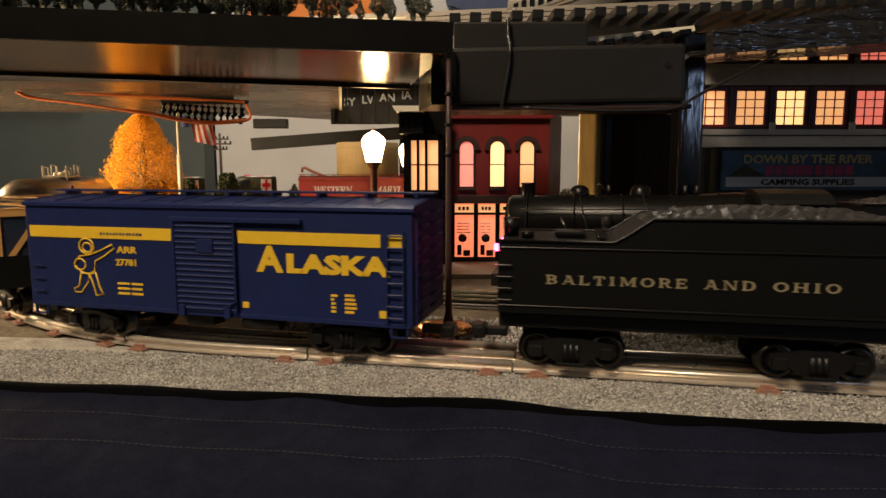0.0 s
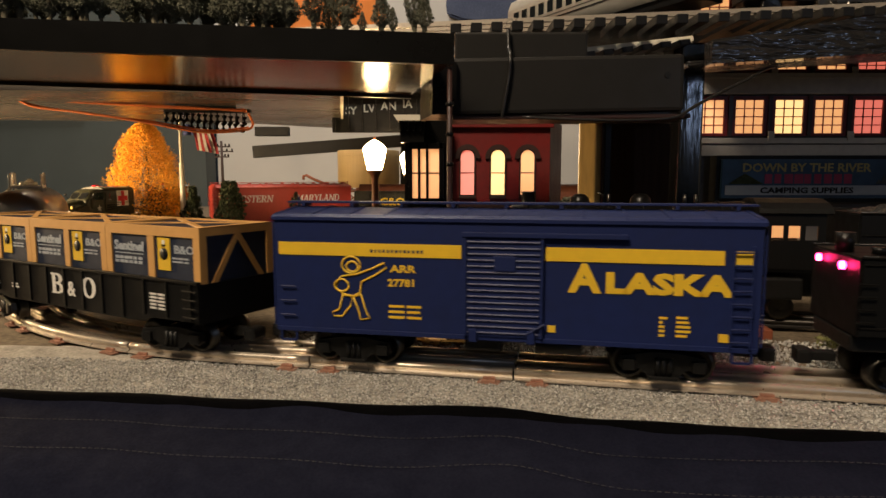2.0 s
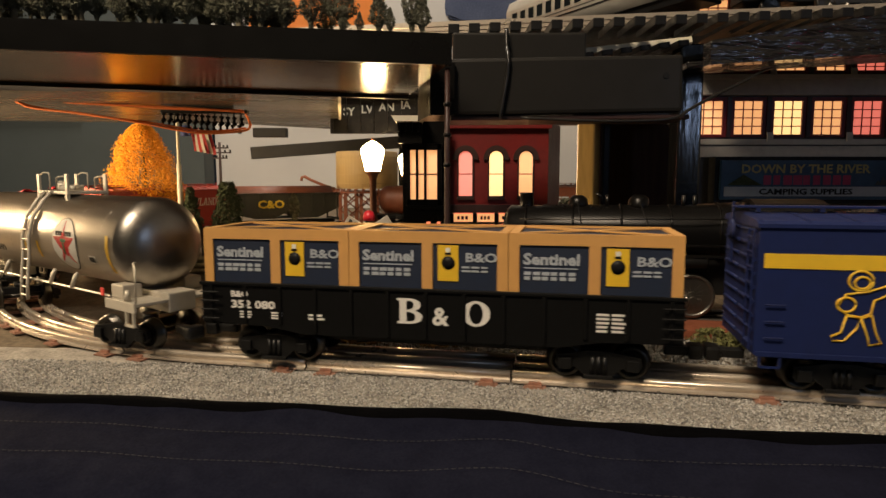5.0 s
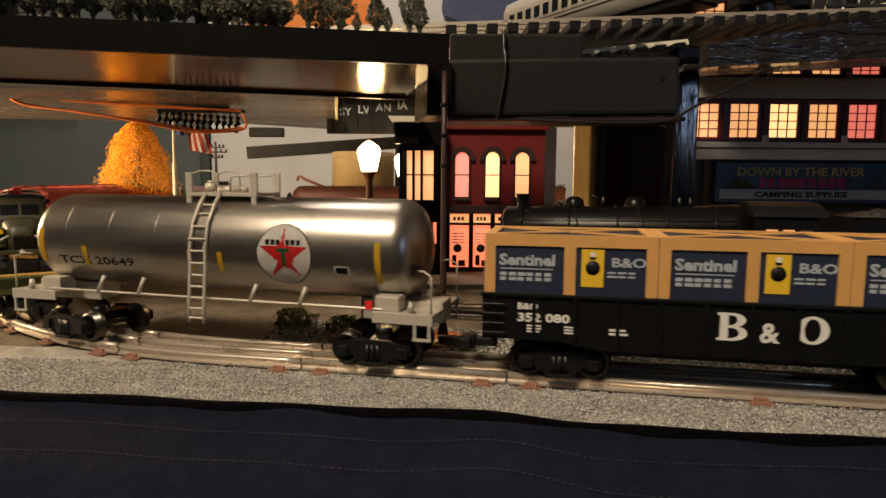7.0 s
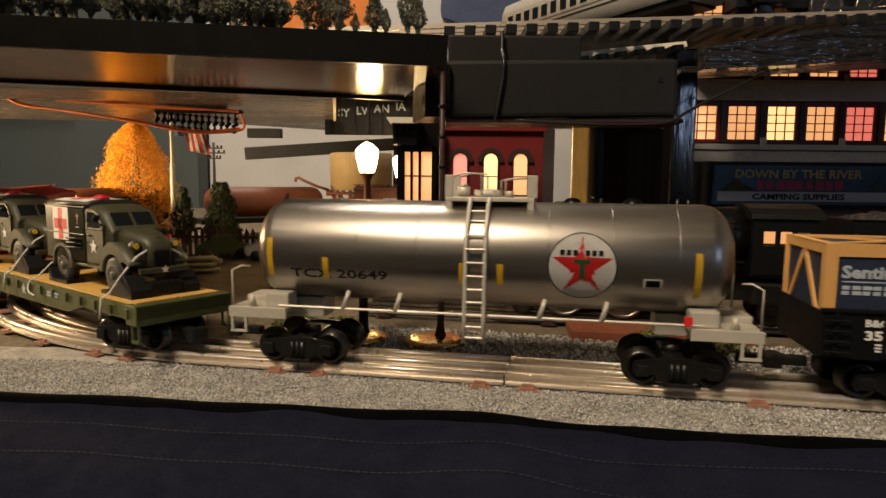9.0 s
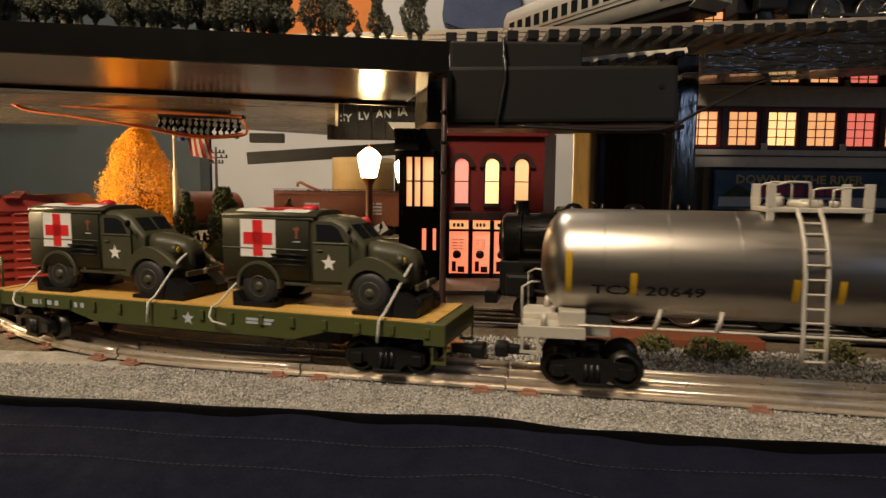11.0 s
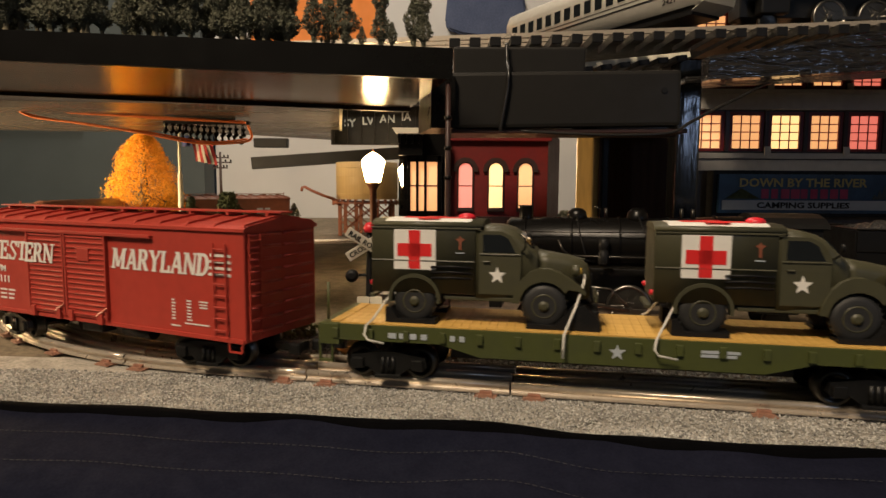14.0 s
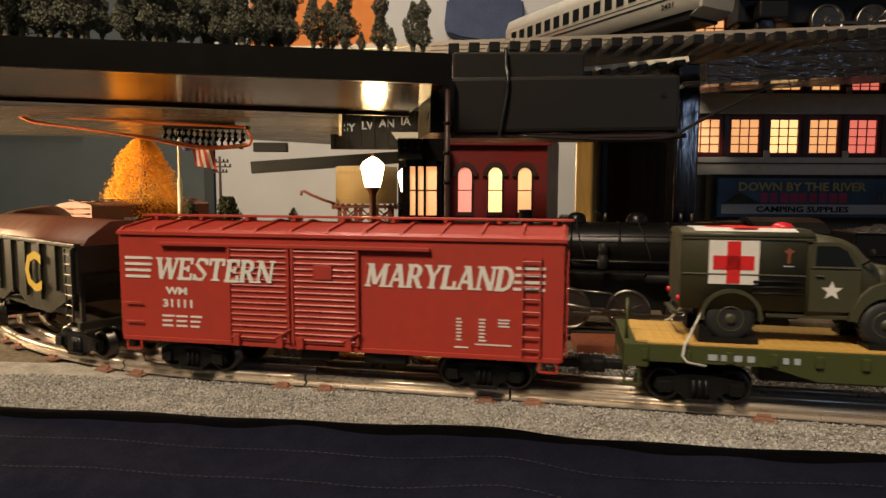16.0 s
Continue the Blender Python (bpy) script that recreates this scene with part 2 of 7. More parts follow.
def part(name, bm, material, parent, label=""):
    bmesh.ops.recalc_face_normals(bm, faces=bm.faces[:])
    me = bpy.data.meshes.new(name)
    bm.to_mesh(me)
    bm.free()
    me.materials.append(material)
    ob = new(name, me)
    ob.parent = parent
    return tagged(ob, label)


def B():
    return bmesh.new()


def thing(name, m, label, category, group="", kind=""):
    ob = new(name)
    ob.empty_display_size = 0.02
    ob.matrix_basis = m
    return tagged(ob, label, category, group, kind)


def at(x, y, z=0.0, rz=0.0, ry=0.0, rx=0.0):
    return pose(x * MM, y * MM, z * MM, rx, ry, rz)


def solid(name, bm, material, label, category, kind="", m=None):
    """A thing of one mesh."""
    ob = part(name, bm, material, None, label)
    if m is not None:
        ob.matrix_basis = m
    return tagged(ob, label, category, "", kind)


def lettering(words, size, material, parent, x, y, z, depth=0.25, bold=0.0, wide=1.0, shear=0.0, label="", rz=0.0, name="lettering"):
    """Raised writing that faces -y, with its lower left corner at x, z; size is the height of a capital."""
    cu = bpy.data.curves.new(name, "FONT")
    cu.body, cu.size, cu.extrude, cu.offset, cu.shear = words, size * MM / 0.7, depth * MM / 2, bold * MM, shear
    cu.resolution_u = 2
    tmp = new("writing", cu)
    me = bpy.data.meshes.new_from_object(tmp.evaluated_get(bpy.context.evaluated_depsgraph_get()))
    bpy.data.objects.remove(tmp)
    me.materials.clear()
    me.materials.append(material)
    ob = new(name, me)
    ob.parent = parent
    ob.matrix_basis = at(x, y, z, rz) @ pose(0, 0, 0, 90) @ Matrix.Diagonal((wide, 1, 1, 1))
    return tagged(ob, label)


# strokes of slab-serif capitals: advance, heavy strokes, light strokes, feet (x, z, half width)
SLAB = {
    "W": (1.08, ((0.10, 1, 0.32, 0), (0.56, 1, 0.78, 0)), ((0.56, 0.92, 0.32, 0), (1.0, 1, 0.78, 0)), ((0.10, 1, 0.16), (0.56, 1, 0.14), (1.0, 1, 0.13))),
    "E": (0.74, ((0.16, 0, 0.16, 1),), ((0.04, 0.05, 0.66, 0.05), (0.16, 0.52, 0.48, 0.52), (0.04, 0.95, 0.64, 0.95), (0.64, 0, 0.64, 0.30), (0.62, 0.72, 0.62, 1), (0.48, 0.38, 0.48, 0.66)), ()),
    "S": (0.70, ((0.13, 0.74, 0.58, 0.28),), ((0.13, 0.74, 0.22, 0.95), (0.22, 0.95, 0.48, 0.95), (0.48, 0.95, 0.57, 0.80), (0.58, 0.28, 0.46, 0.05), (0.46, 0.05, 0.20, 0.05), (0.20, 0.05, 0.11, 0.20), (0.60, 0.72, 0.60, 1), (0.08, 0, 0.08, 0.28)), ()),
    "T": (0.76, ((0.38, 0, 0.38, 1),), ((0.06, 0.95, 0.70, 0.95), (0.07, 0.68, 0.07, 1), (0.69, 0.68, 0.69, 1)), ((0.38, 0, 0.18),)),
    "R": (0.82, ((0.16, 0, 0.16, 1), (0.42, 0.48, 0.68, 0)), ((0.04, 0.95, 0.42, 0.95), (0.42, 0.48, 0.16, 0.48)), ((0.16, 0, 0.15), (0.70, 0, 0.10)), ((0.40, 0.715, 0.30, 0.285, -90, 90),)),
    "N": (0.92, ((0.16, 1, 0.74, 0),), ((0.16, 0, 0.16, 1), (0.76, 0, 0.76, 1)), ((0.16, 0, 0.14), (0.12, 1, 0.12), (0.76, 1, 0.14))),
    "M": (1.10, ((0.20, 1, 0.52, 0.1), (0.90, 0, 0.90, 1)), ((0.16, 0, 0.16, 1), (0.52, 0.1, 0.88, 1)), ((0.16, 0, 0.14), (0.12, 1, 0.12), (0.92, 0, 0.15), (0.96, 1, 0.12))),
    "A": (0.90, ((0.46, 1, 0.74, 0),), ((0.14, 0, 0.44, 1), (0.26, 0.33, 0.62, 0.33)), ((0.14, 0, 0.14), (0.76, 0, 0.15), (0.42, 1, 0.14))),
    "Y": (0.86, ((0.12, 1, 0.43, 0.46), (0.43, 0, 0.43, 0.48)), ((0.74, 1, 0.43, 0.46),), ((0.43, 0, 0.16), (0.12, 1, 0.15), (0.74, 1, 0.13))),
    "L": (0.70, ((0.16, 0, 0.16, 1),), ((0.04, 0.05, 0.62, 0.05), (0.62, 0, 0.62, 0.34)), ((0.16, 1, 0.15),)),
    "D": (0.86, ((0.16, 0, 0.16, 1),), ((0.04, 0.05, 0.40, 0.05), (0.40, 0.95, 0.04, 0.95)), (), ((0.38, 0.5, 0.42, 0.5, -90, 90),)),
    "B": (0.82, ((0.18, 0, 0.18, 1),), ((0.02, 0.04, 0.42, 0.04), (0.18, 0.51, 0.42, 0.51), (0.42, 0.96, 0.02, 0.96)), (), ((0.40, 0.27, 0.36, 0.27, -90, 90), (0.40, 0.75, 0.31, 0.25, -90, 90))),
    "I": (0.46, ((0.22, 0, 0.22, 1),), (), ((0.22, 0, 0.17), (0.22, 1, 0.17))),
    "O": (0.90, (), (), (), ((0.44, 0.5, 0.43, 0.5, 0, 360),)),
    "H": (0.94, ((0.18, 0, 0.18, 1), (0.74, 0, 0.74, 1)), ((0.18, 0.52, 0.74, 0.52),), ((0.18, 0, 0.16), (0.18, 1, 0.16), (0.74, 0, 0.16), (0.74, 1, 0.16))),
}


def slab_writing(words, size, material, parent, x, y, z, length, heavy=0.17, light=0.10, shear=0.0, facing=-1, label="", gap=0.0):
    """Slab-serif capitals on a side wall, from x on, the given length in all; each word is one mesh."""
    total = sum(SLAB[c][0] + gap if c != " " else 0.75 for c in words)
    wide, pen, bm = length / total, 0.0, None

    def stroke(bm, u0, v0, u1, v1, w, lift):
        a, b = Vector((u0 * wide + v0 * size * shear, v0 * size)), Vector((u1 * wide + v1 * size * shear, v1 * size))
        d = (b - a).normalized()
        flat = abs(d.y) < 0.35
        side = Vector((0, w * size / 2)) if flat else Vector((w * size / 2, 0))
        end = d * (w * size * 0.25 if flat else 0.0)
        pts = [a - side - end, b - side + end, b + side + end, a + side - end]
        out = [(x + facing * -1 * p.x, z + p.y) for p in pts]
        prism(bm, out, "y", y, y + facing * (0.22 + lift))
    for word in words.split(" "):
        bm, n = B(), 0
        for c in word:
            adv, heavies, lights, feet = SLAB[c][:4]
            for cx, cz, rx, rz, a0, a1 in (SLAB[c][4] if len(SLAB[c]) > 4 else ()):
                k = max(8, int((a1 - a0) / 15))
                inner_x, inner_z = rx - heavy * size / wide, rz - light
                turn = [math.radians(a0 + (a1 - a0) * q / k) for q in range(k + 1)]
                big = [(pen + cx + rx * math.cos(t), cz + rz * math.sin(t)) for t in turn]
                small = [(pen + cx + inner_x * math.cos(t), cz + inner_z * math.sin(t)) for t in turn]
                for q in range(k):
                    quad = [big[q], big[q + 1], small[q + 1], small[q]]
                    prism(bm, [(x - facing * (u * wide + v * size * shear), z + v * size) for u, v in quad], "y", y, y + facing * 0.3)
            for group, w in ((heavies, heavy), (lights, light)):
                for u0, v0, u1, v1 in group:
                    n += 1
                    stroke(bm, pen + u0, v0, pen + u1, v1, w, 0.012 * (n % 5))
            for u, v, h in feet:
                n += 1
                stroke(bm, pen + u - h, 0.04 if v < 0.5 else 0.96, pen + u + h, 0.04 if v < 0.5 else 0.96, 0.08, 0.07)
            pen += adv + gap
        pen += 0.75
        part("lettering", bm, material, parent, label)


def bars(bm, x0, x1, z0, z1, y, rows, cols=1, gap=0.4, fill=0.55):
    """Small print that cannot be read, as rows of bars."""
    h, w = (z1 - z0) / rows, (x1 - x0) / cols
    rnd = random.Random(int(x0 * 7 + z0 * 13 + rows))
    for r in range(rows):
        for c in range(cols):
            cut = rnd.uniform(0.0, 0.25) * w
            box(bm, x0 + c * w, x0 + (c + 1) * w - gap - cut, y - 0.15, y + 0.1, z0 + r * h, z0 + (r + fill) * h)
    return bm


def repeat(name, bm, material, parent, places, label=""):
    """Alike pieces on one mesh, each an object of its own, at the given places."""
    first = None
    for p in places:
        if first is None:
            first = part(name, bm, material, parent, label)
            ob = first
        else:
            ob = new(name, first.data)
            ob.parent = parent
            tagged(ob, label)
        ob.location = Vector(p) * MM


# ---- room ----
def room():
    solid("floor", box(B(), -3200, 3200, -2200, 3400, -960, -900), CARPET, "dark carpeted floor of a dim room", "floor", "structure")
    solid("ceiling", box(B(), -3200, 3200, -2200, 3400, 2400, 2460), CEIL, "plain white ceiling", "ceiling", "structure")
    solid("wall_north", box(B(), -895, 3200, 2500, 2600, -900, 2400), WALLPALE, "pale grey painted wall behind the railway", "wall", "structure")
    solid("wall_north_recess", box(B(), -3200, -897, 2380, 2480, -900, 2400), WALLGREY, "blue-grey painted wall behind the railway", "wall", "structure")
    solid("wall_south", box(B(), -3200, 3200, -2300, -2202, -900, 2400), WALLGREY, "blue-grey painted wall", "wall", "structure")
    solid("wall_west", box(B(), -3300, -3202, -2200, 2600, -900, 2400), WALLGREY, "blue-grey painted wall", "wall", "structure")
    solid("wall_east", box(B(), 3202, 3300, -2200, 2600, -900, 2400), WALLPALE, "pale grey painted wall", "wall", "structure")


def edge(x):
    """The wavy front edge of the ballast."""
    step = min(1.0, max(0.0, (x - 22) / 50))
    return 290 - 0.10 * x - 11 * step * step * (3 - 2 * step) + 1.2 * math.sin(x / 37.0) + 1.0 * math.sin(x / 13.0 + 1.0)


def layout_table():
    table = thing("layout_table", at(0, 0), "long layout table with grey ballast and brown ground cover", "table", kind="structure")
    bm = B()
    xs = list(range(-1500, 1901, 10))
    fine = [x for x in xs if -420 <= x <= 420]
    ys = [0, 10, 20, 30, 40, 50, 60, 75, 90]
    grid = [[bm.verts.new(Vector((x, edge(x) + dy, 1.2 * noise.noise(Vector((x / 14, dy / 14, 0))) - (2.5 if dy == 0 else 0))) * MM) for dy in ys] for x in xs]
    for a, b in zip(grid, grid[1:]):
        for k in range(len(ys) - 1):
            bm.faces.new((a[k], b[k], b[k + 1], a[k + 1])).smooth = True
    part("ballast_bed", bm, BALLAST, table, "pale grey ballast bed")
    part("ground_cover", box(B(), -1500, 1900, 330, 2300, -14, -1.5), EARTH, table, "brown scatter ground cover")
    part("table_top", box(B(), -1500, 1900, 330, 2300, -32, -14.5), BROWNBOARD, table)
    for x in (-1400, 0, 1800):
        for y in (420, 2200):
            part("leg", box(B(), x - 35, x + 35, y - 35, y + 35, -900, -32.5), BROWNBOARD, table)


def ballast_stones():
    rnd = np.random.default_rng(4)
    octa = np.array([(1, 0, 0), (-1, 0, 0), (0, 1, 0), (0, -1, 0), (0, 0, 1), (0, 0, -1)], float)
    tris = np.array([(0, 2, 4), (2, 1, 4), (1, 3, 4), (3, 0, 4), (2, 0, 5), (1, 2, 5), (3, 1, 5), (0, 3, 5)])
    count = 32000
    x = rnd.uniform(-400, 330, count)
    base = np.array([edge(v) for v in x])
    y = base + rnd.uniform(0.0, 1.0, count) ** 1.1 * 62
    size = rnd.uniform(0.32, 0.85, count)
    v = octa[None] * (size[:, None, None] * rnd.uniform(0.6, 1.3, (count, 6, 1)))
    ang = rnd.uniform(0, 6.28, count)
    c, s = np.cos(ang)[:, None], np.sin(ang)[:, None]
    v = np.stack([v[..., 0] * c - v[..., 1] * s, v[..., 0] * s + v[..., 1] * c, v[..., 2] * 0.8], -1)
    v += np.stack([x, y, rnd.uniform(0.1, 0.9, count)], -1)[:, None]
    me = bpy.data.meshes.new("ballast_stones")
    me.from_pydata((v.reshape(-1, 3) * MM).tolist(), [], (tris[None] + 6 * np.arange(count)[:, None, None]).reshape(-1, 3).tolist())
    m = mat("ballast_grains", (0.52, 0.47, 0.40), 0.85, var=0.6, scale=300, bump=0.3)
    nt = m.node_tree
    geo = nt.nodes.new("ShaderNodeNewGeometry")
    ramp = nt.nodes.new("ShaderNodeValToRGB")
    ramp.color_ramp.elements[0].color, ramp.color_ramp.elements[1].color = (0.14, 0.137, 0.13, 1), (0.52, 0.505, 0.465, 1)
    nt.links.new(geo.outputs["Random Per Island"], ramp.inputs["Fac"])
    nt.links.new(ramp.outputs["Color"], nt.nodes["Principled BSDF"].inputs["Base Color"])
    me.materials.append(m)
    tagged(new("ballast_stones", me), "loose grey ballast stones along the track", "gravel", kind="stuff")


def table_skirt():
    skirt = thing("table_skirt", at(0, 0), "dark navy cloth skirt with stitched seams along the table edge", "cloth")
    rows = [(2, -3.0), (-0.5, 0.6), (-3, 1.2), (-7, -0.6), (-16, -3.5), (-30, -6), (-48, -9), (-66, -14), (-82, -26), (-92, -60), (-96, -160), (-98, -400), (-98, -890)]
    bm = B()
    xs = list(range(-1500, 1901, 12))

    def at_row(x, dy, z):
        fold = 1.6 * math.sin(x / 21.0 + 0.7 * math.sin(x / 55.0)) * max(0.0, math.sin(x / 120.0 + 0.4)) * (1 if dy < -4 else 0.25) * min(1.0, (2 - dy) / 30)
        return Vector((x, edge(x) * (1 if dy > -10 else 1) + dy, z + fold + (1.5 * noise.noise(Vector((x / 60, dy / 40, 3))) if dy < -5 else 0))) * MM
    grid = [[bm.verts.new(at_row(x, dy, z)) for dy, z in rows] for x in xs]
    for a, b in zip(grid, grid[1:]):
        for k in range(len(rows) - 1):
            bm.faces.new((a[k], b[k], b[k + 1], a[k + 1])).smooth = True
    part("fabric", bm, CLOTH, skirt)
    # rolled hem band, coloured as the dark line of shade beside the ballast
    bm = B()
    band = []
    for x in xs:
        wide = 4.6 + 3.2 * noise.noise(Vector((x / 45, 7, 1)))
        band.append([bm.verts.new(Vector((x, edge(x) + dy, z)) * MM) for dy, z in ((3.5, -1.5), (1.5, 1.9), (-wide * 0.5, 2.6), (-wide, 1.6), (-wide - 1.5, -0.6))])
    for a, b in zip(band, band[1:]):
        for k in range(4):
            bm.faces.new((a[k], b[k], b[k + 1], a[k + 1])).smooth = True
    part("hem", bm, HEMSHADE, skirt, "rolled hem, blackened to stand for the shade along it")
    for off, z in ((-22, -4.2), (-44, -7.8)):
        bm = B()
        for x in range(-420, 421, 3):
            p, q = at_row(x, off, z), at_row(x + 1.9, off, z)
            tube(bm, [p / MM + Vector((0, 0, 0.6)), q / MM + Vector((0, 0, 0.6))], 0.17, 4)
        part("seam_stitching", bm, STITCH, skirt, "grey stitched seam")


# ---- track ----
TURN, R_CURVE, S_CURVE, S_LEG = radians(-11.17), 0.390, -0.1278, 0.135
P_TRACK = Vector((0.0, 0.3573))
WAY = Vector((math.cos(TURN), math.sin(TURN)))
SIDE = Vector((-WAY.y, WAY.x))
A_FIRST = radians(50)


def line(s):
    """Place and heading on the loop: straight along the front, round the end, and straight along the back."""
    if s >= S_CURVE:
        return P_TRACK + WAY * s, TURN
    back = S_CURVE - s
    centre = P_TRACK + WAY * S_CURVE + SIDE * R_CURVE
    turn = min(back / R_CURVE, A_FIRST)
    th = TURN - turn
    p = centre + R_CURVE * Vector((math.sin(th), -math.cos(th)))
    back -= turn * R_CURVE
    if back <= 0:
        return p, th
    go = min(back, S_LEG)
    p = p - Vector((math.cos(th), math.sin(th))) * go
    back -= go
    if back <= 0:
        return p, th
    centre = p + Vector((-math.sin(th), math.cos(th))) * R_CURVE
    turn = min(back / R_CURVE, math.pi + th)
    th2 = th - turn
    p = centre + R_CURVE * Vector((math.sin(th2), -math.cos(th2)))
    back -= turn * R_CURVE
    return p - Vector((math.cos(th2), math.sin(th2))) * max(back, 0.0), th2


def rails(track, places, material, z0=1.5, name="rail"):
    for k, off in enumerate((-16.4, 0, 16.4)):
        bm = B()
        half = [(3.2, z0), (3.2, z0 + 0.6), (1.3, z0 + 1.0), (0.9, z0 + 1.8), (1.2, z0 + 2.6), (2.0, z0 + 3.4), (2.2, z0 + 4.4), (1.9, z0 + 5.2), (1.2, z0 + 5.8), (0.4, z0 + 6.0)]
        prof = half + [(-u, z) for u, z in half[::-1]]
        rings = []
        for p, th in places:
            side = Vector((-math.sin(th), math.cos(th)))
            rings.append([bm.verts.new(Vector((*(p + side * (off + u) * MM), z * MM))) for u, z in prof])
        n = len(prof)
        for a, b in zip(rings, rings[1:]):
            for i in range(n):
                bm.faces.new((a[i], a[(i + 1) % n], b[(i + 1) % n], b[i])).smooth = 3 < i < 15
        bm.faces.new(rings[0])
        bm.faces.new(rings[-1][::-1])
        part(name, bm, material, track)


def tie_mesh(parent, p, th, material):
    bm = B()
    prof = [(-6, 0.2), (6, 0.2), (6, 0.9), (4.2, 1.0), (3.6, 2.0), (-3.6, 2.0), (-4.2, 1.0), (-6, 0.9)]
    prism(bm, prof, "y", -24, 24)
    for y in (-20.2, 20.2):
        box(bm, -3.4, 3.4, y - 1.0, y + 1.0, 2.0, 3.4, 0.3)
    ob = part("tie", bm, material, parent)
    ob.matrix_basis = Matrix.Translation((p.x, p.y, 0)) @ Matrix.Rotation(th, 4, "Z")


def main_track():
    track = thing("front_track", at(0, 0), "three-rail tubular tinplate track with copper-brown ties", "railway track", kind="structure")
    # sections between joints
    cuts = [1.30, 0.80, 0.55, 0.296, 0.0405, -0.078, -0.20, -0.33, -0.46, -0.60, -0.75, -0.90, -1.05, -1.2, -1.5, -2.4]
    for hi, lo in zip(cuts, cuts[1:]):
        n = max(2, int((hi - lo) / 0.012)) if lo < S_CURVE and lo > -1.4 else 2
        rails(track, [line(hi - 0.0006 - (hi - lo - 0.0012) * k / n) for k in range(n + 1)], RAIL)
        for s in (hi - 0.013, (hi + lo) / 2, lo + 0.013):
            if hi - lo < 0.125 and s == (hi + lo) / 2:
                continue
            p, th = line(s)
            tie_mesh(track, p, th, TIE)


def second_track():
    track = thing("siding_track", at(0, 0), "blackened three-rail siding track", "railway track", kind="structure")
    places = [(Vector((0.0 + 1.2 * k - 0.06, 0.518 - 0.197 * (1.2 * k - 0.06))), TURN) for k in range(2)]
    rails(track, places, DARKRAIL)
    for k in range(9):
        x = -0.04 + 0.13 * k
        tie_mesh(track, Vector((x, 0.518 - 0.197 * x)), TURN, BROWNTRIM)


# ---- upper levels ----
def sloped(bm, ring, thick, rise=0.034):
    """A board whose underside has the outline ring at z, rising to the left."""
    low = [bm.verts.new(Vector((x, y, z - rise * x)) * MM) for x, y, z in ring]
    top = [bm.verts.new(Vector((x, y, z + thick - rise * x)) * MM) for x, y, z in ring]
    n = len(ring)
    for i in range(n):
        bm.faces.new((low[i], low[(i + 1) % n], top[(i + 1) % n], top[i]))
    bm.faces.new(low[::-1])
    bm.faces.new(top)
    return bm


def upper_deck():
    deck = thing("upper_deck", at(0, 0), "black-edged raised shelf board with a varnished underside", "shelf", kind="structure")
    part("board", sloped(B(), [(2, 428, 186), (-33, 602, 186), (-900, 602, 186), (-900, 424, 186)], 17), UNDERSIDE, deck, "varnished dark wooden board")
    part("front_fascia", sloped(B(), [(5, 424, 185), (4, 428, 185), (-900, 424, 185), (-900, 420, 185)], 20), BLACKPAINT, deck, "black painted edge strip")
    part("rear_lip", sloped(B(), [(-33, 603, 183), (-34, 607, 183), (-900, 607, 183), (-900, 603, 183)], 20), BLACKPAINT, deck)
    part("top_sheet", sloped(B(), [(2, 428, 203.5), (-33, 602, 203.5), (-900, 602, 203.5), (-900, 428, 203.5)], 1.5), BLACKMATT, deck)
    for x in (-860, -640):
        part("bracket", box(B(), x, x + 18, 604, 622, -1, 203), BLACKPAINT, deck)


def rear_panel():
    panel = thing("rear_shelf", at(0, 0), "grey varnished shelf board behind the raised deck", "shelf", kind="structure")
    part("board", sloped(B(), [(-104, 625, 190), (-181, 1100, 190), (-330, 1000, 190), (-900, 1000, 190), (-900, 625, 190)], 9, 0.012), PANELGREY, panel)
    part("edge_strip", sloped(B(), [(-100, 625, 189), (-177, 1100, 189), (-180.5, 1100, 189), (-103.5, 625, 189)], 11, 0.012), IVORY, panel, "pale bare edge strip")
    for x, y in ((-890, 980), (-860, 640)):
        part("post", box(B(), x, x + 16, y, y + 16, -1, 190 - 0.012 * x), BLACKPAINT, panel)


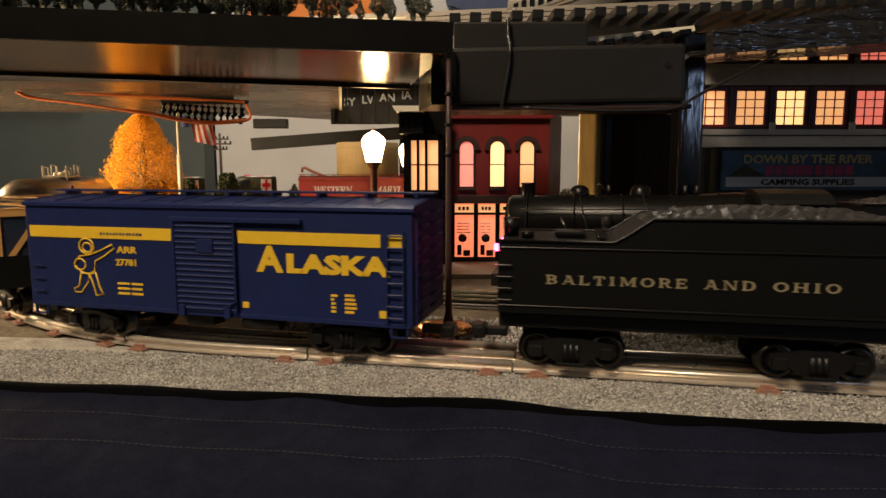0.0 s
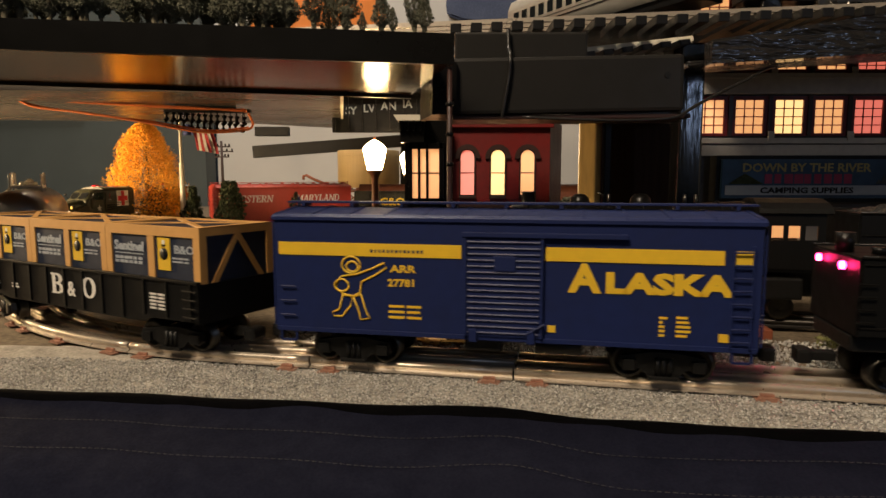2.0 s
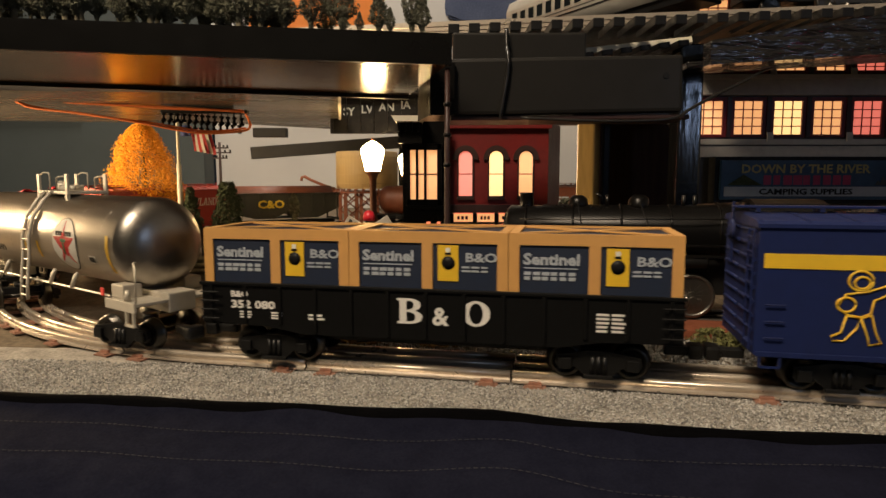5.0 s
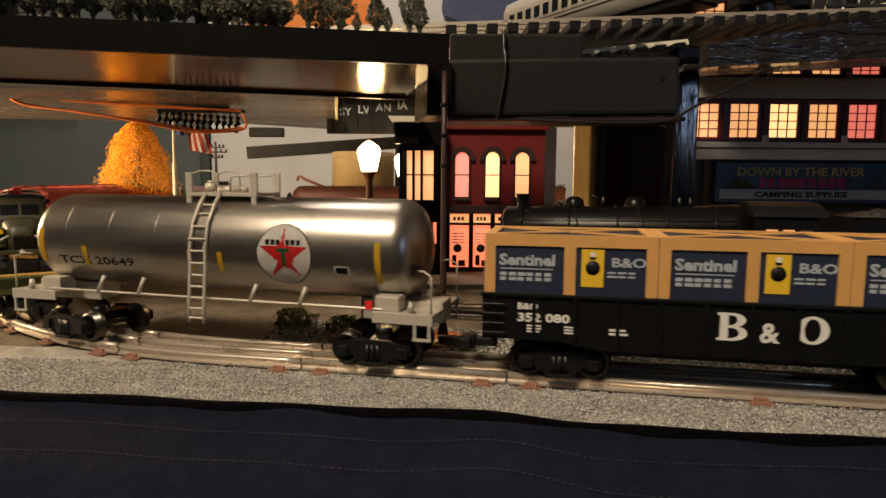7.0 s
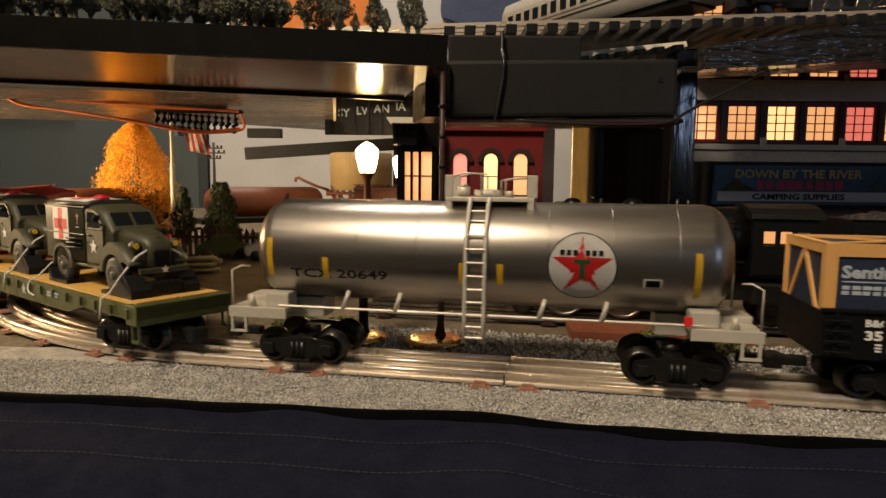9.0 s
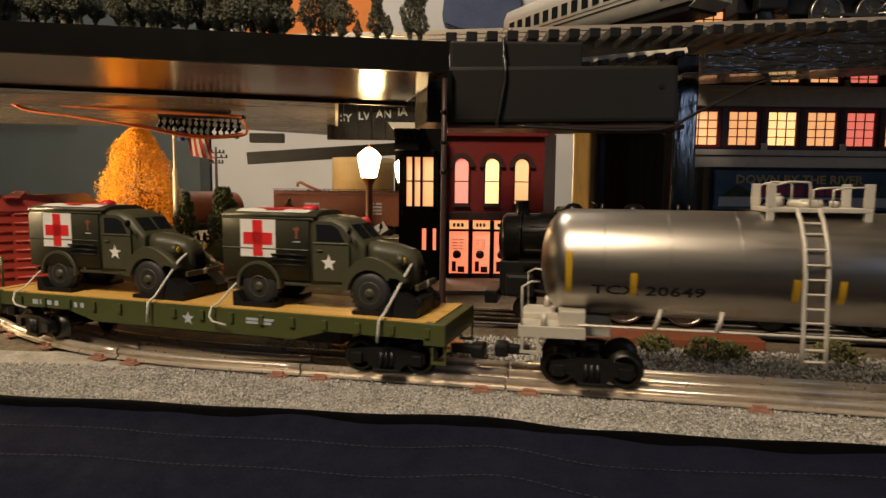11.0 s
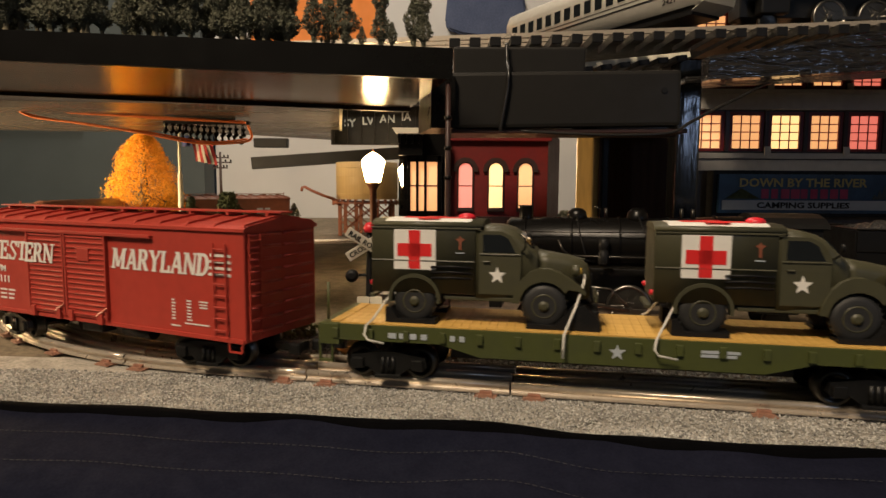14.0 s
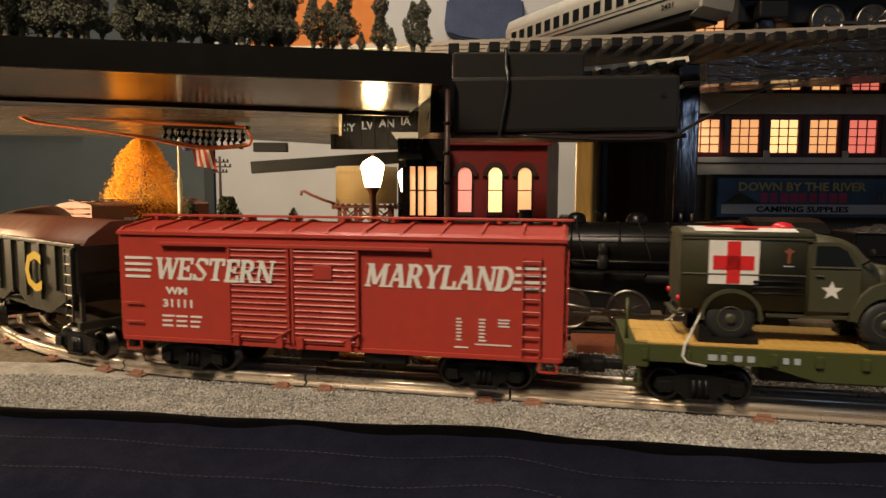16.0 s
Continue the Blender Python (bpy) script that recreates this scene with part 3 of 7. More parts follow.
def trestle():
    """The raised line on the upper level with its ties, beams and posts."""
    tr = thing("raised_trestle", at(0, 0), "black wooden trestle carrying the raised track", "trestle", kind="structure")
    b = part("girder_beam", box(B(), 6, 191, 508, 522, 160, 204, 3), LITBLACK, tr, "black painted wooden beam with a screw hole")
    b.rotation_euler.y = radians(-1.0)
    b = part("bottom_strip", box(B(), 6, 196, 511, 560, 156.5, 160, 1), BROWNTRIM, tr, "bare brown lower edge")
    b.rotation_euler.y = radians(-0.4)
    part("screw_head", rod(B(), (174, 507.2, 191), (174, 509, 191), 2.4, 2.4, 12), BLACKMATT, tr)
    part("upper_beam", box(B(), 7, 118, 540, 562, 203, 231, 2), LITBLACK, tr)
    part("cross_block", prism(B(), [(-11, 502), (-23, 560), (8, 560), (8, 502)], "z", 160, 200), BLACKPAINT, tr)
    part("post", box(B(), 214, 236, 588, 612, -1, 232, 2), CREASED, tr, "creased gloss black post")
    pine = part("post", box(B(), -10, 10, -8, 8, -1, 168, 2), PINE, tr, "varnished pine post")
    pine.matrix_basis = at(150, 664, 0, -38)
    part("post", box(B(), 163, 170, 655, 672, -1, 168, 1), BLACKPAINT, tr)
    part("back_board", box(B(), 172, 246, 690, 697, -1, 168), BROWNBOARD, tr, "dark brown back board")
    part("cap_board", box(B(), 120, 236, 600, 700, 168, 176), BLACKPAINT, tr)
    part("foil_wrapped_beam", prism(B(), [(217, 203), (560, 223), (560, 270), (330, 239), (217, 222)], "y", 529, 544.5), TAPE, tr, "beam wrapped in crinkled black foil")
    f = part("lower_foil_edge", box(B(), 222, 560, 560, 600, 197, 203, 2), TAPE, tr)
    f.rotation_euler.y = radians(-3.4)
    f.location = (0, 0, -0.005)
    up = thing("raised_track", at(0, 0), "raised track with square black ties", "railway track", kind="structure")
    def lay(bm_z, x0, x1, y0, y1, z, slope):
        for k in range(int((x1 - x0) / 17.3)):
            x = x0 + 17.3 * k
            ob = part("tie", box(B(), -4.6, 4.6, y0, y1, -5.5, 2.2, 0.6), BLACKMATT, up)
            ob.location = Vector((x, 0, z + slope * (x - x0))) * MM
    lay(None, 8, 440, 546, 600, 237, 0.040)
    for y in (556, 573, 590):
        r = part("rail", prism(B(), [(-2, 0), (2, 0), (1.4, 4), (-1.4, 4)], "x", -220, 450), RAIL, up)
        r.matrix_basis = at(0, y, 239, 0, -2.3)
    ramp = part("sloping_rail", prism(B(), [(-3, 0), (3, 0), (2, 5), (-2, 5)], "x", 0, 130), IVORY, up, "pale sloping rail")
    ramp.matrix_basis = at(104, 600, 222, 6, -7)
    for k in range(7):
        ob = part("tie", box(B(), -5, 5, -18, 18, -5, 0, 0.5), BLACKMATT, up)
        ob.matrix_basis = at(110 + 17 * k, 600, 221 + 2.1 * k, 6, -7)
    # second fascia behind
    part("rear_fascia", box(B(), 8, 120, 560, 640, 196, 204), BLACKPAINT, tr)


def cable(name, pts, r, material, label):
    cu = B()
    # smooth the way through the points
    ps = [Vector(p) for p in pts]
    fine = []
    for k in range(len(ps) - 1):
        p0, p1, p2, p3 = ps[max(k - 1, 0)], ps[k], ps[k + 1], ps[min(k + 2, len(ps) - 1)]
        for j in range(6):
            t = j / 6
            fine.append(0.5 * (2 * p1 + (p2 - p0) * t + (2 * p0 - 5 * p1 + 4 * p2 - p3) * t * t + (3 * p1 - p0 - 3 * p2 + p3) * t ** 3))
    fine.append(ps[-1])
    solid(name, tube(cu, fine, r), material, label, "cable")


room()
layout_table()
ballast_stones()
table_skirt()
main_track()
second_track()
upper_deck()
rear_panel()
trestle()


# ---- train on the front loop ----
TRUCKS = []   # truck, its distance from the car's middle
WHEELS = []   # wheelset, its place in the truck, radius


def truck(car, x, base=34.0, radius=8.6):
    zc = 7.5 + radius
    bm = B()
    for y in (-22.5, 22.5):
        w = 1.6
        prism(bm, [(-base / 2 - 5, zc - 1), (-base / 2 - 4, zc + 4), (-6, zc + 6.5), (6, zc + 6.5), (base / 2 + 4, zc + 4), (base / 2 + 5, zc - 1),
                   (base / 2 + 2, zc - 4), (base / 2 - 5, zc - 2), (6, zc - 7), (-6, zc - 7), (-base / 2 + 5, zc - 2), (-base / 2 - 2, zc - 4)], "y", y - w, y + w)
        o = -2.2 if y < 0 else 2.2
        for dx in (-base / 2, base / 2):
            box(bm, dx - 3.2, dx + 3.2, y + o - 1.4, y + o + 1.4, zc - 3, zc + 3, 0.6)
        for dx in (-3.0, 0.0, 3.0):
            rod(bm, (dx, y + o * 0.8, zc - 5.5), (dx, y + o * 0.8, zc + 4), 1.25, n=8)
        box(bm, -7.5, 7.5, y + o - 1.6, y + o + 1.6, zc - 7.5, zc - 5.5, 0.4)
    box(bm, -5, 5, -21.5, 21.5, zc - 1, zc + 5, 1)
    rod(bm, (0, 0, zc + 4), (0, 0, zc + 9), 5)
    ob = part("truck", bm, TRUCK, car, "black sprung side-frame truck")
    ob.location = (x * MM, 0, 0)
    TRUCKS.append((ob, x))
    for dx in (-base / 2, base / 2):
        bm = B()
        rod(bm, (0, -21, 0), (0, 21, 0), 1.6, n=8)
        for s in (-1, 1):
            lathe(bm, [(3, s * 18.6), (radius - 2.2, s * 18.8), (radius - 2.0, s * 19.4), (radius, s * 19.3), (radius + 0.15, s * 15.4), (radius + 1.5, s * 15.0), (radius + 1.4, s * 13.8), (3, s * 14.0)], n=24, axis="y")
            for k in range(4):
                a = k * math.pi / 2
                rod(bm, (math.cos(a) * 4, s * 18.3, math.sin(a) * 4), (math.cos(a) * 4, s * 19.1, math.sin(a) * 4), 0.9, n=6)
        wheel = part("wheelset", bm, STEEL, ob, "worn steel wheels on an axle")
        wheel.location = (dx * MM, 0, zc * MM)
        WHEELS.append((wheel, dx, zc, radius))
    return ob


def coupler(car, x, sign):
    bm = B()
    box(bm, min(x, x + sign * 15), max(x, x + sign * 15), -3, 3, 17, 22, 1)
    box(bm, min(x + sign * 12, x + sign * 20), max(x + sign * 12, x + sign * 20), -6, 5, 15.5, 23.5, 2)
    part("coupler", bm, TRUCK, car)


def ladder(car, x, y, z0, z1, w, n, material, facing=-1):
    bm = B()
    for s in (-w / 2, w / 2):
        box(bm, x + s - 0.5, x + s + 0.5, y + facing * 1.6 - 0.4, y + facing * 1.6 + 0.4, z0, z1)
    for k in range(n):
        z = z0 + (z1 - z0) * (k + 0.5) / n
        rod(bm, (x - w / 2, y + facing * 1.8, z), (x + w / 2, y + facing * 1.8, z), 0.5, n=6)
    part("ladder", bm, material, car)


def end_ladder(car, x, y, z0, z1, w, n, material, sign):
    bm = B()
    for s in (-w / 2, w / 2):
        box(bm, x + sign * 1.6 - 0.4, x + sign * 1.6 + 0.4, y + s - 0.5, y + s + 0.5, z0, z1)
    for k in range(n):
        z = z0 + (z1 - z0) * (k + 0.5) / n
        rod(bm, (x + sign * 1.8, y - w / 2, z), (x + sign * 1.8, y + w / 2, z), 0.5, n=6)
    part("ladder", bm, material, car)


def boxcar_shell(car, half, material, z0=27.0, z1=89.5, peak=98.0, hw=31.5, proud=1.0):
    """Body, roof with ribs and walk, corrugated ends, sill and steps."""
    part("body", box(B(), -half, half, -hw, hw, z0, z1, 0.6), material, car)
    bm = B()
    prism(bm, [(-hw - 1.2, z1 - 1), (-hw - 1.2, z1 + 0.8), (-hw + 2, z1 + 2.2), (0, peak - 2), (hw - 2, z1 + 2.2), (hw + 1.2, z1 + 0.8), (hw + 1.2, z1 - 1)], "x", -half - 1, half + 1)
    roof = part("roof", bm, material, car)
    n = 12
    rib = prism(B(), [(-hw - 0.8, z1 + 0.8), (-hw + 2, z1 + 2.2 + 1.2 * proud), (0, peak - 2 + 1.4 * proud), (hw - 2, z1 + 2.2 + 1.2 * proud), (hw + 0.8, z1 + 0.8)], "x", -0.9, 0.9)
    repeat("roof_rib", rib, material, roof, [(-half + 1 + (2 * half - 2) * k / n, 0, 0) for k in range(n + 1)])
    repeat("walk_board", box(B(), -half - 4, half + 4, 0, 3.2, peak, peak + 1.1, 0.2), material, roof, [(0, y, 0) for y in (-5.2, -1.7, 1.8)])
    repeat("walk_saddle", box(B(), -1, 1, -5.5, 5.5, peak - 2, peak), material, roof, [(-half + 6 + (2 * half - 12) * k / 8, 0, 0) for k in range(9)])
    for s in (-1, 1):
        for y0, y1 in ((-hw + 3, -1.2), (1.2, hw - 3)):
            repeat("end_corrugation", rod(B(), (s * half, y0, 0), (s * half, y1, 0), 1.0, n=8), material, car, [(0, 0, z0 + 5 + (z1 - z0 - 8) * k / 8) for k in range(9)])
        bm = B()
        rod(bm, (s * (half + 2.5), 8, z1 - 22), (s * (half + 2.5), 8, peak + 3), 0.7, n=6)
        lathe(bm, [(1, -0.4), (5.5, -0.4), (5.5, 0.6), (1, 0.6)], (s * (half + 3), 8, peak - 12), 14, "x")
        if s < 0:
            part("brake_wheel", bm, material, car)
        else:
            bm.free()
        coupler(car, s * (half - 4), s)
        end_ladder(car, s * half, -hw + 7, z0 + 2, z1 - 2, 9, 8, material, s)
        bm = B()
        for dx in (0, 9):
            x = s * (half - 3 - dx)
            box(bm, x - 0.6, x + 0.6, -hw - 0.3, -hw + 0.7, z0 - 5.5, z0 + 1)
        box(bm, min(s * (half - 3), s * (half - 12)), max(s * (half - 3), s * (half - 12)), -hw - 0.3, -hw + 0.9, z0 - 6.2, z0 - 5.2)
        part("step", bm, material, car)
    bm = B()
    box(bm, -half + 30, half - 30, -9, 9, 20, z0, 1)
    box(bm, -20, 0, -24, -12, 18, z0, 2)
    rod(bm, (18, -19, 22), (42, -19, 22), 4.5)
    part("underframe", bm, TRUCK, car)
    bm = B()
    box(bm, -half + 1, half - 1, -hw - 0.8, -hw + 0.5, z0 - 0.5, z0 + 2, 0.3)
    part("side_sill", bm, material, car)


def slatted_door(car, x0, x1, z0, z1, y, material, panel):
    bm = B()
    box(bm, x0, x1, y - 1.4, y + 0.5, z0, z1, 0.3)
    door = part("door", bm, material, car, "ribbed sliding door")
    for x in (x0, x1 - 1.6):
        part("stile", box(B(), x, x + 1.6, y - 2.4, y, z0, z1, 0.2), material, door)
    if panel:
        part("placard_board", box(B(), x0 + panel, x0 + panel + 11, y - 2.7, y - 1, z1 - 17, z1 - 9, 0.4), material, door)
    n = 16
    repeat("rib", rod(B(), (x0 + 2, y - 1.5, 0), (x1 - 2, y - 1.5, 0), 0.75, n=6), material, door, [(0, 0, z0 + 2 + (z1 - z0 - 4) * k / (n - 1)) for k in range(n)])
    for x in (x0 + 3, x1 - 8):
        part("latch", box(B(), x, x + 4, y - 3.2, y - 1, z0 - 3, z0 + 4, 0.5), material, door)
    part("latch_bar", rod(B(), (x1 - 9, y - 3, z0 + 2), (x1 + 1, y - 3, z0 + 8), 0.6, n=6), material, door)


def blue_boxcar():
    car = thing("boxcar", at(0, 0), "navy blue boxcar with yellow stripe and yellow lettering", "train car", "cars of the moving train")
    half, y = 125.5, -31.7
    boxcar_shell(car, half, BLUE, peak=96.5, proud=0.3)
    slatted_door(car, -19, 22, 29, 80.5, y, BLUE, 16)
    part("door_rail", box(B(), -20, 63, y - 2.6, y, 81, 83.6, 0.4), BLUE, car)
    part("stripe", box(B(), -122.8, -20.5, y - 0.25, y + 0.3, 69.4, 76.4), YELLOW, car, "yellow painted stripe")
    part("stripe", box(B(), 23, 108, y - 0.25, y + 0.3, 69.4, 76.4), YELLOW, car, "yellow painted stripe")
    part("stripe", box(B(), 112, 121.5, y - 0.25, y + 0.3, 69.4, 76.4), YELLOW, car, "yellow painted stripe")
    lettering("A", 13.5, YELLOW, car, 35.5, y - 0.1, 54.5, bold=0.85, wide=1.08)
    lettering("LASKA", 9.6, YELLOW, car, 52.5, y - 0.1, 54.5, bold=0.75, wide=1.47)
    lettering("ARR", 3.8, YELLOW, car, -59, y - 0.1, 61.2, bold=0.15, wide=1.35)
    lettering("27781", 3.8, YELLOW, car, -60.5, y - 0.1, 53.6, bold=0.15, wide=1.15)
    part("small_print", bars(B(), -60, -40, 36, 45, y, 3, 2, 0.8, 0.45), YELLOW, car, "yellow small print")
    part("small_print", bars(B(), 79, 88, 33, 44, y, 5, 1, 5), YELLOW, car)
    part("small_print", bars(B(), 87, 98, 33, 44.5, y, 5, 1, 3), YELLOW, car)
    part("small_print", box(B(), 24.5, 28.5, y - 0.2, y + 0.2, 32.5, 36), YELLOW, car)
    part("small_print", box(B(), 107, 111.5, y - 0.2, y + 0.2, 31.5, 35.5), YELLOW, car)
    part("small_print", bars(B(), -70, -40, 71.6, 73.6, y - 0.3, 1, 13, 0.8, 0.8), BLUE, car)
    # plain emblem of outlined shapes
    bm = B()

    def loop(cx, cz, rx, rz, n=18, square=1.0):
        pts = []
        for k in range(n + 1):
            c, w = math.cos(k * math.tau / n), math.sin(k * math.tau / n)
            pts.append((cx + rx * math.copysign(abs(c) ** square, c), y - 0.1, cz + rz * math.copysign(abs(w) ** square, w)))
        tube(bm, pts, 0.6, 5)
    def closed(pts):
        ring = pts + pts[:1]
        tube(bm, [(u, y - 0.1, v) for u, v in ring], 0.55, 5)
    loop(-81, 64.5, 5.2, 4.6)
    loop(-80.4, 63.6, 3.2, 2.8)
    closed([(-87, 58), (-78, 59.5), (-70, 62.5), (-62.5, 66), (-61, 63.5), (-68, 59), (-75, 55.5), (-76, 49.5), (-80, 47.5), (-86, 48.5), (-90, 52)])
    loop(-86.5, 53.2, 4.0, 3.4)
    closed([(-86, 48), (-80.5, 47), (-81.5, 42), (-85, 38), (-86.5, 36), (-91.5, 36), (-92, 38), (-88, 40)])
    closed([(-80, 47), (-75.5, 48.5), (-73.5, 41), (-72, 37.5), (-70.5, 35.5), (-76, 34.5), (-76.5, 37.5), (-78, 42)])
    part("emblem", bm, YELLOW, car, "plain yellow outline emblem")
    ladder(car, 116.5, y, 29, 79, 9, 8, BLUE)
    bm = B()
    for z in (36, 44, 52):
        rod(bm, (-121.5, y - 1.4, z), (-113, y - 1.4, z), 0.45, n=6)
    part("grab_iron", bm, BLUE, car)
    truck(car, -83)
    truck(car, 83)
    return car


def red_boxcar():
    car = thing("boxcar", at(0, 0), "oxide red double-door boxcar with white lettering", "train car", "cars of the moving train")
    half, y = 127.5, -31.7
    boxcar_shell(car, half, OXIDE)
    slatted_door(car, -58, -21, 30, 83, y, OXIDE, 0)
    slatted_door(car, -20, 19, 30, 83, y, OXIDE, 13)
    part("door_rail", box(B(), -100, 58, y - 2.6, y, 82.6, 84.6, 0.4), OXIDE, car)
    slab_writing("WEST", 12.6, WHITE, car, -105, y + 0.1, 63.0, 43.0, 0.21, 0.13, shear=0.18)
    slab_writing("ERN", 12.6, WHITE, car, -60, y - 2.2, 63.0, 29.5, 0.21, 0.13, shear=0.18)
    slab_writing("MARYLAND", 12.6, WHITE, car, 21.5, y + 0.1, 63.0, 80.0, 0.21, 0.13, shear=0.18)
    slab_writing("WESTERN", 12.6, WHITE, car, 100, -y - 0.1, 63.0, 72.0, shear=0.18, facing=1)
    slab_writing("MARYLAND", 12.6, WHITE, car, -16, -y - 0.1, 63.0, 86.0, shear=0.18, facing=1)
    for k in range(4):
        z = 63.5 + 3.6 * k
        part("white_bar", box(B(), -124, -108 + k * 0.6, y - 0.25, y + 0.3, z, z + 1.5), WHITE, car)
        part("white_bar", box(B(), 101.5 + k * 0.5, 118, y - 0.25, y + 0.3, z, z + 1.5), WHITE, car)
    lettering("WM", 4.0, WHITE, car, -98, y - 0.1, 54.5, bold=0.2, wide=1.3)
    lettering("31111", 4.4, WHITE, car, -100.5, y - 0.1, 47, bold=0.2, wide=1.3)
    part("small_print", bars(B(), -101, -74, 35.5, 44, y, 3, 3, 1.2, 0.4), WHITE, car, "white small print")
    for x0, x1, r in ((72, 75.5, 7), (84, 88.5, 7), (94, 101, 3)):
        part("small_print", bars(B(), x0, x1, 36 if r > 3 else 44, 49, y, r, 1, 0.4, 0.45), WHITE, car)
    part("small_print", bars(B(), 82, 104, 34, 36, y, 1, 1, 0.4, 0.35), WHITE, car)
    part("small_print", bars(B(), 71, 79, 32, 33.5, y, 1, 1, 0.4, 0.5), WHITE, car)
    ladder(car, 111, y, 30, 82, 9, 8, OXIDE)
    bm = B()
    for z in (38, 49):
        rod(bm, (-124, y - 1.4, z), (-113, y - 1.4, z), 0.5, n=6)
    part("grab_iron", bm, OXIDE, car)
    truck(car, -86)
    truck(car, 86)
    return car


def crate_gondola():
    car = thing("gondola_car", at(0, 0), "black gondola car with white lettering", "train car", "cars of the moving train")
    y = -30.5
    bm = B()
    hull = [(-130, 30), (-90, 29), (-70, 25.5), (70, 25.5), (90, 29), (130, 30), (130, 51.5), (-130, 51.5)]
    for s in (-1, 1):
        prism(bm, hull, "y", s * 30 - 0.8, s * 30 + 0.8)
    for x in (-129.2, 129.2):
        box(bm, x - 0.8, x + 0.8, -29, 29, 29, 51.5)
    box(bm, -129, 129, -29, 29, 29, 33)
    part("body", bm, BLACKCAR, car)
    bm = B()
    for s in (-1, 1):
        box(bm, -131, 131, s * 30.6 - 1.4, s * 30.6 + 1.4, 51.6, 53.4, 0.4)
        for k in range(13):
            x = -124 + k * 20.67
            zb = 26.5 if abs(x) < 64 else 30.5
            box(bm, x - 1.0, x + 1.0, s * 31.2 - 0.7, s * 31.2 + 0.7, zb, 51.6, 0.3)
    part("side_rib", bm, BLACKCAR, car)
    slab_writing("B", 13.5, WHITE, car, -15.5, y - 0.4, 34.5, 15.0, heavy=0.28, light=0.09)
    lettering("&", 9.5, WHITE, car, 3.8, y - 0.9, 34.5, bold=0.3, wide=1.0)
    slab_writing("O", 13.5, WHITE, car, 19.5, y - 0.4, 34.5, 15.5, heavy=0.28, light=0.09)
    lettering("B&O", 3.2, WHITE, car, -112, y - 0.9, 45.5, bold=0.15, wide=1.15)
    lettering("352 080", 4.2, WHITE, car, -112, y - 0.9, 39.2, bold=0.2, wide=1.35)
    part("small_print", bars(B(), -107, -99, 33.5, 38, y - 0.5, 3), WHITE, car, "white small print")
    part("small_print", bars(B(), -88, -80, 33.5, 38, y - 0.5, 3), WHITE, car)
    part("small_print", bars(B(), -66, -56, 34, 38, y - 0.5, 2), WHITE, car)
    part("small_print", bars(B(), 88, 103, 34.5, 45, y - 0.5, 5, 2), WHITE, car)
    bm = B()
    for x in (-124, 125):
        for z in (33, 38, 43, 48):
            rod(bm, (x - 5.5, y - 2.6, z), (x + 5.5, y - 2.6, z), 0.45, n=6)
    part("grab_iron", bm, BLACKCAR, car)
    for s in (-1, 1):
        coupler(car, s * 125, s)
    part("underframe", box(B(), -70, 70, -8, 8, 17, 26, 1), TRUCK, car)
    truck(car, -90)
    truck(car, 90)
    return car


